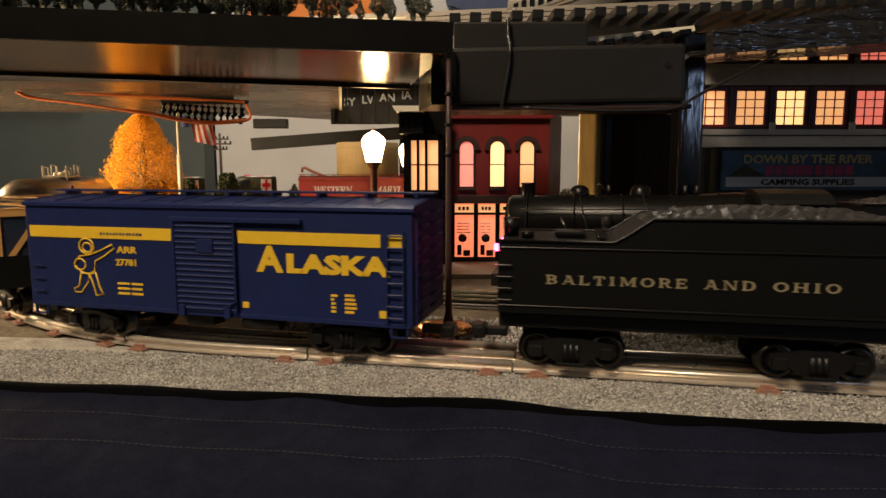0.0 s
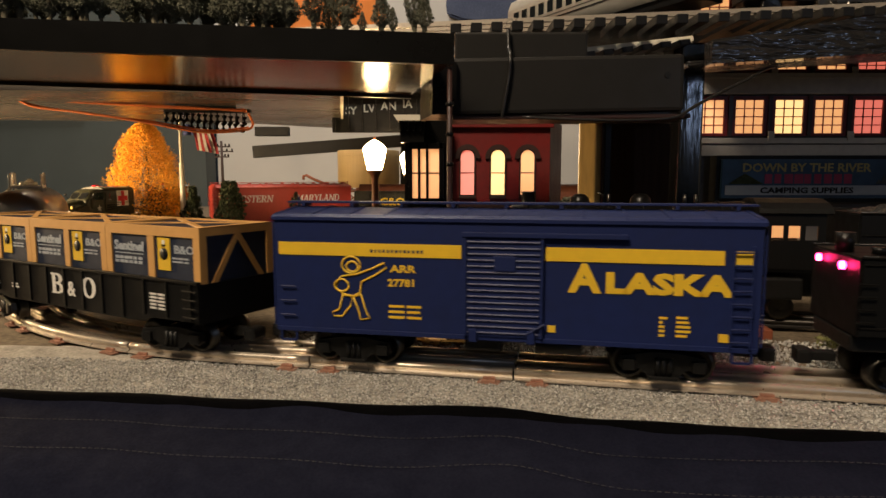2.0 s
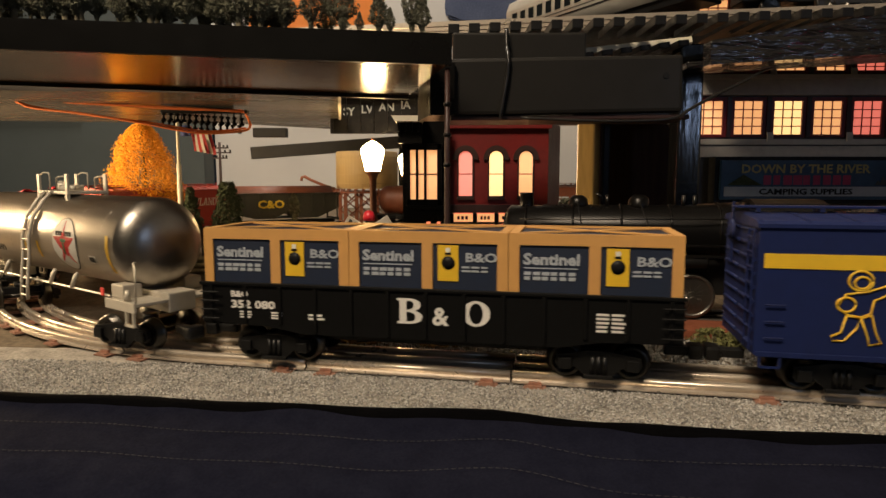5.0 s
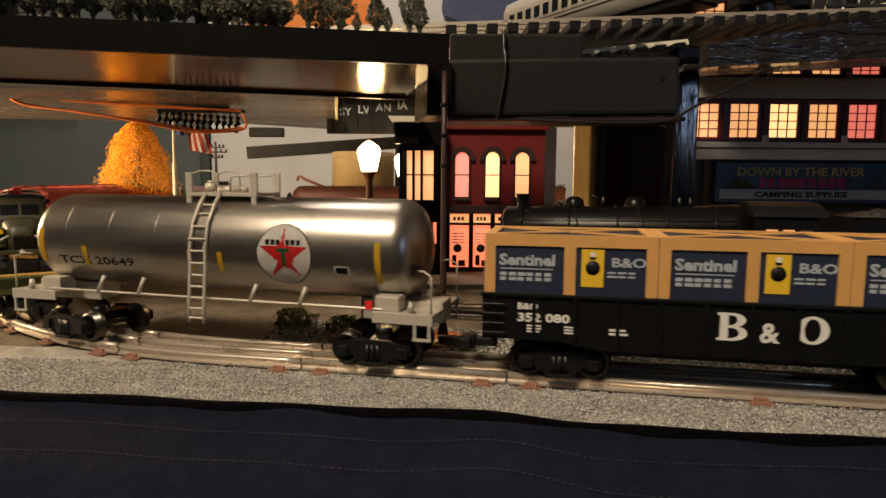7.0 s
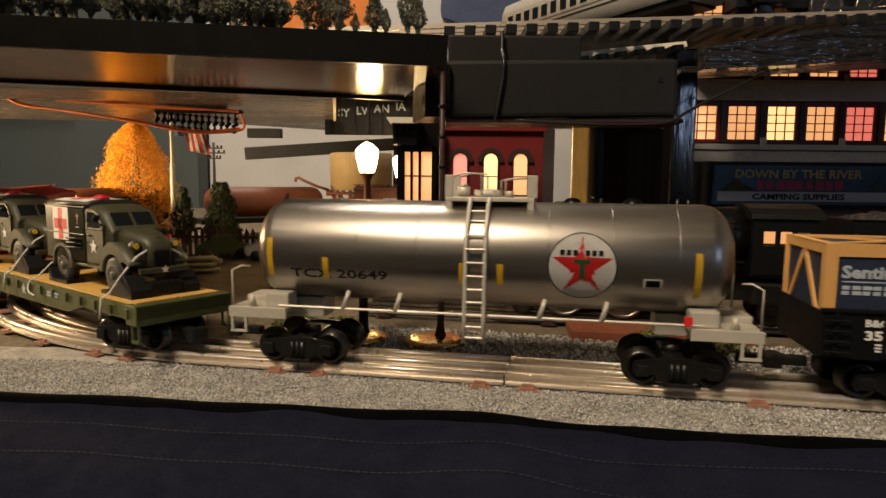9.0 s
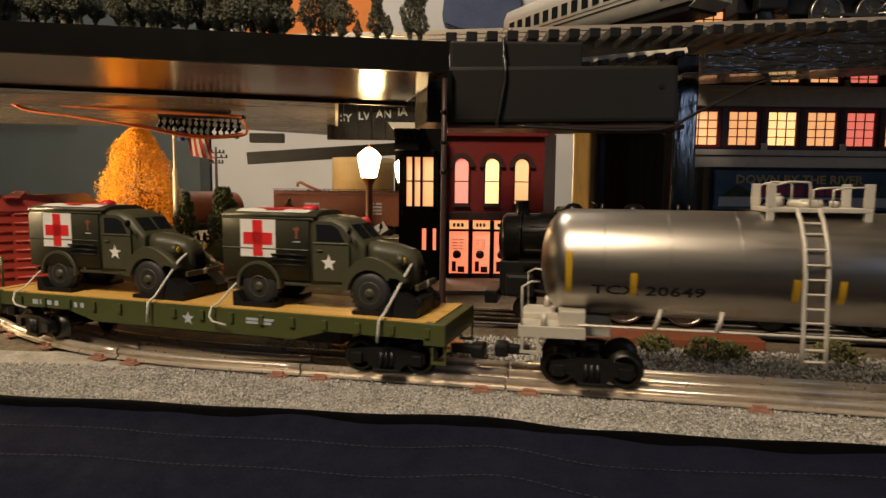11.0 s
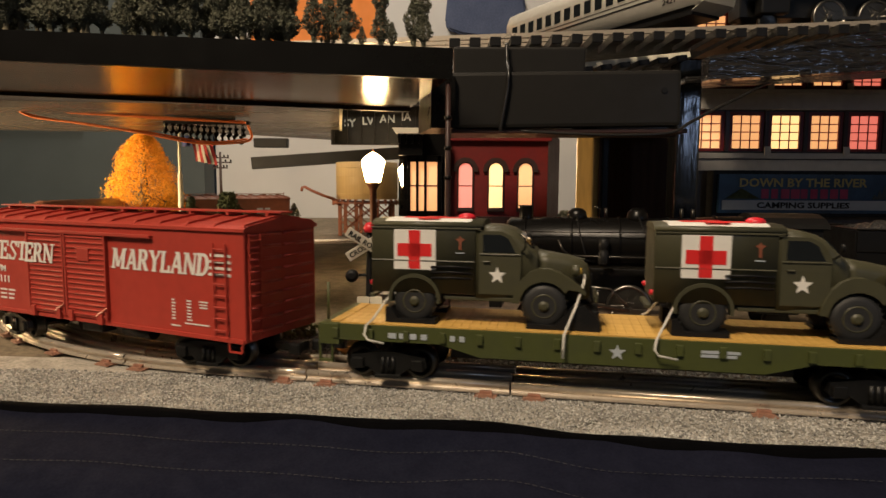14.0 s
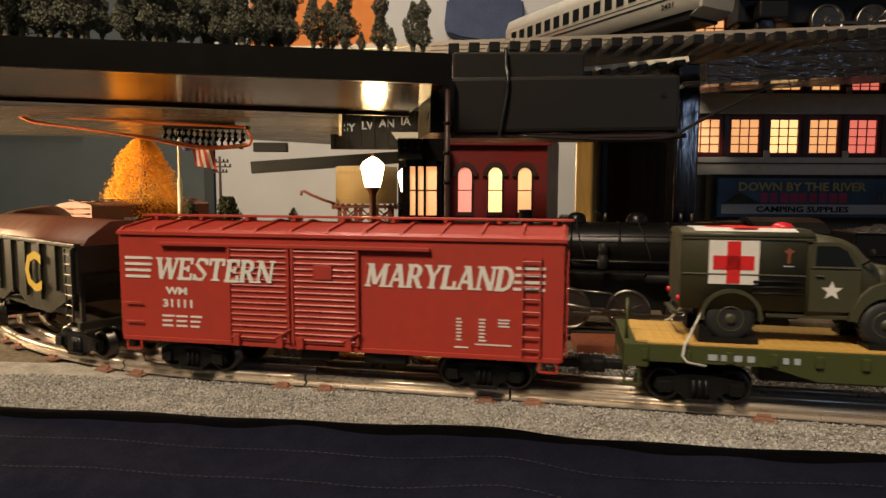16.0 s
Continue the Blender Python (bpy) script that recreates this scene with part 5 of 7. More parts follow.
        part("mirror_arm", tube(B(), [(24, s * 16.4, 40), (26, s * 21, 43), (26, s * 22.4, 45)], 0.45, 6), BLACKMATT, a)
        part("mirror", lathe(B(), [(0.5, -0.5), (2.2, -0.4), (2.2, 0.4), (0.5, 0.5)], (26, s * 22.6, 46.4), 12, "x"), BLACKMATT, a, "round black mirror")
        y0, y1 = sorted((s * 1.0, s * 12.6))
        part("windscreen", prism(B(), [(22.2, 48.7), (27.3, 42.6), (30.4, 39.4), (31.0, 39.9), (28.0, 43.3), (22.9, 49.3)], "y", y0, y1), GLASS, a, "dark split windscreen")
        part("tail_light", lathe(B(), [(0.5, -1.6), (1.5, -1.2), (1.6, 0.6)], (-59, s * 15.5, 21), 10, "x"), REDBEACON, a)
        # chocks and tie-downs
        y0, y1 = sorted((s * 10.5, s * 22))
        part("wheel_chock", prism(B(), [(-50, 0.1), (-22, 0.1), (-22, 3.0), (-26, 2.2), (-43, 2.2), (-47, 8.5), (-50, 8.5)], "y", y0, y1), BLACKMATT, a, "black plastic wheel chock")
        part("wheel_chock", prism(B(), [(27, 0.1), (65, 0.1), (65, 5), (57, 13), (52, 12.5), (46.5, 7), (42, 2.2), (27, 2.2)], "y", y0, y1), BLACKMATT, a, "tall black plastic wheel chock")
        part("strap", tube(B(), [(57, s * 7, 28), (56.5, s * 14, 24), (53, s * 21, 14), (48.5, s * 27, 3), (47, s * 31.2, 0), (46.5, s * 32.4, -12)], 0.72, 6), STRAP, a, "white rubber tie-down strap")
        part("strap", tube(B(), [(-47, s * 14, 16), (-50, s * 20, 12), (-56, s * 27, 2), (-58, s * 31.2, 0), (-59, s * 32.4, -5), (-57, s * 32.6, -8), (-48, s * 32.4, -9.5)], 0.6, 6), STRAP, a, "white rubber tie-down strap")
    part("chock_bar", box(B(), 58, 65, -10.4, 10.4, 1, 9, 1), BLACKMATT, a)
    part("bumper", box(B(), 62, 64, -16, 16, 14, 17.4, 0.6), OLIVE, a)
    part("bumper_star", prism(B(), [(2.6 * (1 if k % 2 == 0 else 0.42) * math.sin(k * math.pi / 5), 16 + 2.6 * (1 if k % 2 == 0 else 0.42) * math.cos(k * math.pi / 5)) for k in range(10)], "x", 64.1, 64.4), WHITE, a, "white star")
    part("rear_step", box(B(), -62, -59, -13, 13, 12, 14, 0.5), OLIVE, a)
    return a


def tender():
    car = thing("tender", at(0, 0), "black steam locomotive tender with gold lettering and a coal load", "train car", "cars of the moving train")
    y = -30.0
    bm = B()
    side = [(-98, 36), (98, 36), (98, 86), (-22, 86), (-32, 79), (-40, 74), (-98, 74)]
    prism(bm, side, "y", -30, 30)
    bmesh.ops.bevel(bm, geom=[e for e in bm.edges], offset=1.0 * MM, segments=2, affect="EDGES")
    part("body", bm, BLACKCAR, car)
    bm = B()
    for s in (-1, 1):
        tube(bm, [(-98, s * 30, 74.4), (-40, s * 30, 74.4), (-32, s * 30, 79.4), (-22, s * 30, 86.4), (98, s * 30, 86.4)], 0.9, 6)
        rod(bm, (-97, s * 30.3, 41), (97, s * 30.3, 41), 0.5, n=6)
        rod(bm, (-97, s * 30.3, 71), (97, s * 30.3, 71), 0.5, n=6)
    part("beading", bm, BLACKPAINT, car)
    bm = B()
    box(bm, -70, -54, -9, 9, 74.5, 77.5, 1)
    rod(bm, (-84, -14, 74.5), (-84, -14, 78), 3.4)
    rod(bm, (-94, 0, 74), (-94, 0, 84), 4.2, 4.6, 14)
    box(bm, -48, -44, -24, 24, 74.5, 76.5, 0.5)
    part("deck_hatch", bm, BLACKPAINT, car)
    bm = B()
    n, m = 40, 16
    grid = [[bm.verts.new(Vector((-26 + 118 * i / n, -27 + 54 * j / m, 84 + 8 * math.sin(math.pi * j / m) * math.sin(math.pi * min(1, max(0, i / n))) ** 0.4 + 2.6 * noise.noise(Vector((i * 0.9, j * 0.9, 2))))) * MM) for j in range(m + 1)] for i in range(n + 1)]
    for p, q in zip(grid, grid[1:]):
        for j in range(m):
            bm.faces.new((p[j], q[j], q[j + 1], p[j + 1]))
    part("coal_load", bm, COAL, car, "heaped black coal")
    slab_writing("BALTIMORE AND OHIO", 4.6, GOLDTEXT, car, -73.5, y - 0.1, 52.8, 138.0, heavy=0.30, light=0.15, gap=0.22)
    for yy in (-15, 15):
        part("marker_light", lathe(B(), [(0.6, -1), (2.0, -0.6), (2.0, 1.0), (0.6, 1.4)], (-100.5, yy, 69), 12, "x"), REDLED, car, "glowing red marker light")
    bm = B()
    for x in (-95, 93):
        for z in (44, 50, 56, 62):
            rod(bm, (x - 4, y - 1.6, z), (x + 4, y - 1.6, z), 0.45, n=6)
    part("grab_iron", bm, BLACKPAINT, car)
    part("underframe", box(B(), -98, 98, -24, 24, 28, 36, 1), TRUCK, car)
    coupler(car, -95, -1)
    truck(car, -60, 36)
    truck(car, 58, 36)
    return car


def steam_engine(moving, label):
    """A black steam engine facing +x or, mirrored by its pose, the other way; its middle at x = 0."""
    e = thing("steam_locomotive", at(0, 0), label, "locomotive", "cars of the moving train" if moving else "")
    L = 118
    prof = [(6, 112), (17, 111), (19.5, 108), (19.5, 84), (20.5, 82), (20.5, -20), (23, -58), (23, -70), (5, -70.5)]
    part("boiler", lathe(B(), [(r, h) for r, h in prof], (0, 0, 70), 32, "x"), BLACKPAINT, e, "black boiler")
    for x in (96, 60, 24, -12, -46):
        r = 21.4 if x > -20 else 23.2
        part("boiler_band", lathe(B(), [(19, -0.8), (r, -0.8), (r, 0.8), (19, 0.8)], (x, 0, 70), 32, "x"), BLACKPAINT, e)
    part("funnel", lathe(B(), [(6.5, 84), (5.6, 90), (5.2, 98), (6.2, 99.5), (4, 99.6)], (96, 0, 0), 16), BLACKPAINT, e)
    part("dome", lathe(B(), [(9, 86), (7.5, 92), (7, 95), (4, 97.5), (1, 98)], (56, 0, 0), 18), BLACKPAINT, e)
    part("dome", lathe(B(), [(10, 86), (8, 92), (7.4, 95), (4.5, 98), (1, 98.4)], (10, 0, 0), 18), BLACKPAINT, e)
    for x in (34, -22, -30):
        part("valve", rod(B(), (x, 3, 89), (x, 3, 98), 1.4, n=8), STEEL, e, "bright steel valve")
    for s in (-1, 1):
        part("air_pump", lathe(B(), [(3.6, 0), (4.2, 1), (4.2, 9), (3.4, 10), (3.4, 12), (4.0, 13), (4.0, 19), (1.5, 20.5)], (36, s * 24.5, 56), 14), BLACKMATT, e)
        part("feed_pipe", tube(B(), [(70, s * 21, 74), (66, s * 22.5, 66), (58, s * 23.5, 60), (42, s * 24, 58)], 1.0), STEEL, e)
        part("sand_pipe", tube(B(), [(56, s * 8, 92), (54, s * 19, 80), (50, s * 23, 66), (48, s * 22, 56)], 0.7), BLACKMATT, e)
        part("sand_pipe", tube(B(), [(10, s * 8, 92), (6, s * 19, 80), (2, s * 23, 66), (0, s * 22, 56)], 0.7), BLACKMATT, e)
        part("air_tank", lathe(B(), [(1.5, -22), (4.6, -20), (4.6, 20), (1.5, 22)], (-16, s * 23, 50), 16, "x"), BLACKMATT, e)
    part("whistle", tube(B(), [(38, -4, 90), (38, -4, 97), (42, -4, 99)], 0.9), STEEL, e, "bright steel whistle")
    bm = B()
    for s in (-1, 1):
        tube(bm, [(100, s * 22.5, 80), (60, s * 23, 80), (-60, s * 25, 82)], 0.55)
        tube(bm, [(92, s * 23, 62), (20, s * 24.5, 62), (-66, s * 25.5, 62)], 0.9)
        box(bm, -66, 96, min(s * 18, s * 27), max(s * 18, s * 27), 53.5, 55)
    part("handrail", bm, STEEL, e)
    bm = B()
    for s in (-1, 1):
        y0, y1 = sorted((s * 29, s * 27))
        box(bm, -112, -70, y0, y1, 46, 67)
        for x0, x1 in ((-112, -107), (-99, -96), (-88, -85), (-77, -70)):
            box(bm, x0, x1, y0, y1, 67, 77)
        box(bm, -112, -70, y0, y1, 77, 87)
    box(bm, -72, -70, -27, 27, 46, 87)
    prism(bm, [(-31, 86), (-29, 89), (-20, 93), (-8, 95.5), (8, 95.5), (20, 93), (29, 89), (31, 86), (28, 85), (-28, 85)], "x", -116, -68)
    box(bm, -112, -70, -28, 28, 44, 46)
    part("cab", bm, BLACKCAR, e, "black cab with open windows")
    part("cab_glow", box(B(), -104, -76, 10, 11, 67, 81), WARMWIN, e, "warm lit cab interior")
    part("nose", lathe(B(), [(14, 111.5), (13, 113), (6, 114), (1, 114.5)], (0, 0, 70), 24, "x"), BLACKCAR, e)
    bm = B()
    box(bm, -112, 112, -12, 12, 24, 52, 1)
    for s in (-1, 1):
        y0, y1 = sorted((s * 16, s * 29))
        box(bm, 84, 106, y0, y1, 26, 44, 3)
        box(bm, -100, -72, y0, y1, 24, 40, 2)
    box(bm, 112, 122, -26, 26, 20, 30, 1)
    part("frame", bm, TRUCK, e)
    for k, x in enumerate((60, 16, -28)):
        for s in (-1, 1):
            bm = B()
            y = s * 17.5
            lathe(bm, [(14.4, y - s * 2.5), (16.4, y - s * 2.2), (16.4, y + s * 2.2), (14.0, y + s * 2.4), (13.8, y + s * 0.5)], (x, 0, 24.0), 32, "y")
            rod(bm, (x, y - s * 2, 24.0), (x, y + s * 4, 24.0), 3.4, n=12)
            for j in range(14):
                a = j * math.tau / 14
                rod(bm, (x + 3 * math.cos(a), y, 24.0 + 3 * math.sin(a)), (x + 14.3 * math.cos(a), y, 24.0 + 14.3 * math.sin(a)), 0.9, 0.7, 5)
            prism(bm, [(x + 13.6 * math.cos(t), 24.0 + 13.6 * math.sin(t)) for t in np.linspace(0.3, 2.2, 8)] + [(x + 6 * math.cos(1.25), 24.0 + 6 * math.sin(1.25))], "y", *sorted((y - s, y + s)))
            part("driving_wheel", bm, BRIGHTSTEEL if not moving else TRUCK, e, "spoked driving wheel")
    bm = B()
    for s in (-1, 1):
        y = s * 23.5
        box(bm, -34, 66, min(y, y + s * 1.4), max(y, y + s * 1.4), 20, 23, 0.4)
        tube(bm, [(16, y + s * 2.5, 22), (88, y + s * 2.5, 32)], 1.3)
        tube(bm, [(60, y + s * 2, 40), (30, y + s * 2, 38), (16, y + s * 2, 24)], 0.9)
        for x in (60, 16, -28):
            rod(bm, (x, y, 21.5), (x, y + s * 3, 21.5), 3, n=10)
    part("side_rod", bm, BRIGHTSTEEL, e, "steel side rods and crosshead")
    for x, r in ((92, 8.6), (-88, 9.5)):
        for s in (-1, 1):
            y = s * 17.5
            part("small_wheel", lathe(B(), [(3, y - s * 2.5), (r, y - s * 2.2), (r, y + s * 2.2), (r - 2, y + s * 2.4), (3, y + s)], (x, 0, 7.6 + r), 22, "y"), STEEL, e)
    return e


def hopper(material, label, mark=None, load=None):
    car = thing("hopper_car", at(0, 0), label, "train car", "cars of the moving train")
    half = 104
    bm = B()
    for s in (-1, 1):
        y0, y1 = sorted((s * 30, s * 28.4))
        prism(bm, [(-half, 52), (-half, 80), (half, 80), (half, 52), (60, 34), (24, 34), (0, 46), (-24, 34), (-60, 34)], "y", y0, y1)
        for k in range(9):
            x = -half + 4 + k * (2 * half - 8) / 8
            y0, y1 = sorted((s * 30, s * 31.8))
            box(bm, x - 1.2, x + 1.2, y0, y1, 50 if abs(x) > 60 else 42, 79, 0.3)
        y0, y1 = sorted((s * 28, s * 32))
        box(bm, -half - 1, half + 1, y0, y1, 79, 81.5, 0.5)
    for s in (-1, 1):
        x0, x1 = sorted((s * half, s * (half - 1.5)))
        box(bm, x0, x1, -28.4, 28.4, 62, 80)
        prism(bm, [(s * half, 62), (s * half, 64), (s * 40, 36), (s * 40, 34)], "y", -28.4, 28.4)
        box(bm, s * half - 4 if s > 0 else s * half, s * half if s > 0 else s * half + 4, -30, 30, 28, 33, 0.5)
        for y in (-27, 27):
            box(bm, s * (half - 3) - 1.2, s * (half - 3) + 1.2, y - 1.2, y + 1.2, 30, 66)
    box(bm, -half, half, -7, 7, 24, 30, 1)
    box(bm, -22, 22, -28, 28, 34, 36)
    part("body", bm, material, car)
    if load:
        bm = B()
        prism(bm, [(-27, 72), (-20, 84), (-6, 94), (8, 94), (20, 84), (27, 72)], "x", -half + 8, half - 8, True)
        part("load", bm, load, car, "heaped load")
    if mark:
        lettering(mark[:1], 25, YELLOW, car, half - 78, -32.2, 48, bold=0.9, wide=1.15)
        back = lettering(mark, 14, YELLOW, car, 0, 0, 0, bold=0.6, wide=1.15)
        back.matrix_basis = at(54, 32.2, 54, 180) @ pose(0, 0, 0, 90) @ Matrix.Diagonal((1.15, 1, 1, 1))
    ladder(car, half - 7, -31, 34, 78, 9, 7, material)
    for s in (-1, 1):
        coupler(car, s * (half - 5), s)
    truck(car, -78)
    truck(car, 78)
    return car


def plain_tank():
    car = thing("tank_car", at(0, 0), "plain brown tank car with rounded ends", "train car", "cars of the moving train")
    part("tank", lathe(B(), [(4, -112), (18, -108), (26, -100), (28, -92), (28, 92), (26, 100), (18, 108), (4, 112)], (0, 0, 66), 32, "x"), BROWNCAR, car)
    part("frame", box(B(), -124, 124, -26, 26, 28, 37, 1), BLACKCAR, car)
    for s in (-1, 1):
        coupler(car, s * 119, s)
    truck(car, -84)
    truck(car, 84)
    return car


def brown_boxcar():
    car = thing("boxcar", at(0, 0), "brown ribbed boxcar with faded white print", "train car", "cars of the moving train")
    boxcar_shell(car, 124, BROWNCAR)
    slatted_door(car, -20, 20, 29, 80, -31.7, BROWNCAR, 15)
    slatted_door(car, -20, 20, 29, 80, 31.7 + 1.4, BROWNCAR, 15)
    for y in (-31.8, 31.9):
        part("small_print", bars(B(), 40, 70, 50, 76, y, 4, 2), GREYPRINT, car, "faded white print")
        part("small_print", bars(B(), -80, -50, 50, 76, y, 4, 2), GREYPRINT, car)
    truck(car, -84)
    truck(car, 84)
    return car


# each car with its distance ahead of the blue boxcar along the line, and half of its truck spacing
TRAIN = [
    (steam_engine(True, "black steam locomotive pulling the train"), 0.505, 0.07),
    (tender(), 0.266, 0.060),
    (blue_boxcar(), 0.0, 0.083),
    (crate_gondola(), -0.287, 0.090),
    (tank_car(), -0.581, 0.102),
    (flat_car(), -0.916, 0.122),
    (red_boxcar(), -1.2335, 0.086),
    (hopper(OLIVECAR, "dark olive hopper car with a yellow letter", "C&O", BROWNCAR), -1.485, 0.078),
    (plain_tank(), -1.790, 0.084),
    (brown_boxcar(), -2.093, 0.084),
]
RIDERS = []
first_crate = crate()
for k, x in enumerate((-86.4, 0.0, 86.4)):
    RIDERS.append((first_crate if k == 0 else copy_thing(first_crate, at(0, 0)), 3, at(x, 0)))
first_ambulance = ambulance()
for k, x in enumerate((-73.5, 76.5)):
    RIDERS.append((first_ambulance if k == 0 else copy_thing(first_ambulance, at(0, 0)), 5, at(x, -1.5, 39.4)))
RUN = [
    (0, -0.1347),
    (0.5, -0.0925),
    (1, -0.0501),
    (1.5, -0.0074),
    (2, 0.0344),
    (2.5, 0.0753),
    (3, 0.1183),
    (3.5, 0.1591),
    (4, 0.2017),
    (6.5, 0.4049),
    (7, 0.4454),
    (7.5, 0.4857),
    (8, 0.5266),
    (8.5, 0.5676),
    (9, 0.6074),
    (11.5, 0.8089),
    (12, 0.8475),
    (12.5, 0.8889),
    (13, 0.9293),
    (13.5, 0.9703),
    (14, 1.0112),
    (14.5, 1.0512),
    (15, 1.0924),
    (15.5, 1.1334),
    (16, 1.1745),
]


def along(t):
    """How far the blue boxcar has come along the line."""
    for (t0, s0), (t1, s1) in zip(RUN, RUN[1:]):
        if t <= t1:
            return s0 + (s1 - s0) * (t - t0) / (t1 - t0)
    return RUN[-1][1]


def car_pose(s, a):
    p, q = line(s - a)[0], line(s + a)[0]
    th = math.atan2(q.y - p.y, q.x - p.x)
    mid = (p + q) / 2
    return Matrix.Translation((mid.x, mid.y, 0)) @ Matrix.Rotation(th, 4, "Z")


def motions():
    steps = [k * 0.25 for k in range(65)]
    for car, ahead, a in TRAIN:
        walk(car, [(t, car_pose(along(t) + ahead, a)) for t in steps])
    for rider, index, m in RIDERS:
        _, ahead, a = TRAIN[index]
        walk(rider, [(t, car_pose(along(t) + ahead, a) @ m) for t in steps])
    for ob, x in TRUCKS:
        for car, ahead, a in TRAIN:
            if ob.parent == car:
                rows = []
                for k in range(33):
                    t = k * 0.5
                    s = along(t) + ahead
                    th = line(s + (a if x > 0 else -a))[1]
                    own = car_pose(s, a).to_euler().z
                    turn = (th - own + math.pi) % math.tau - math.pi
                    rows.append((t, pose(x * MM, 0, 0, 0, 0, math.degrees(turn))))
                walk(ob, rows)
    for ob, dx, zc, radius in WHEELS:
        rows = []
        for k in range(161):
            t = k * 0.1
            rows.append((t, at(dx, 0, zc) @ Matrix.Rotation((along(t) - along(0)) / (radius * MM), 4, "Y")))
        walk(ob, rows)


# ---- town and scenery ----
def arched(x0, x1, z0, z1, n=10):
    """Outline of a round-headed opening."""
    c, r = (x0 + x1) / 2, (x1 - x0) / 2
    return [(x0, z0), (x1, z0)] + [(c + r * math.cos(a), z1 - r + r * math.sin(a)) for a in np.linspace(0, math.pi, n)]


def window(parent, outline, y, material, frame_mat, bars_at, label, depth=2.0, x_bars=()):
    """A glowing pane set back in its frame, with glazing bars."""
    xs, zs = [p[0] for p in outline], [p[1] for p in outline]
    cx, cz = (min(xs) + max(xs)) / 2, (min(zs) + max(zs)) / 2
    bm = B()
    n = len(outline)
    big = [(cx + (x - cx) * 1.22, cz + (z - cz) * 1.10) for x, z in outline]
    f0 = [bm.verts.new(Vector((x, y - 1.2, z)) * MM) for x, z in big]
    f1 = [bm.verts.new(Vector((x, y - 1.2, z)) * MM) for x, z in outline]
    b0 = [bm.verts.new(Vector((x, y + 0.5, z)) * MM) for x, z in big]
    b1 = [bm.verts.new(Vector((x, y + depth, z)) * MM) for x, z in outline]
    for i in range(n):
        j = (i + 1) % n
        bm.faces.new((f0[i], f0[j], f1[j], f1[i]))
        bm.faces.new((f0[i], f0[j], b0[j], b0[i]))
        bm.faces.new((f1[i], f1[j], b1[j], b1[i]))
    for z in bars_at:
        box(bm, min(xs), max(xs), y - 0.6, y + 0.4, z - 0.55, z + 0.55)
    for x in x_bars:
        box(bm, x - 0.4, x + 0.4, y - 0.5, y + 0.5, min(zs), max(zs))
    w = part("window", bm, frame_mat, parent, label)
    part("pane", prism(B(), outline, "y", y - 0.35, y - 0.15), material, w, "glowing window pane")
    return w


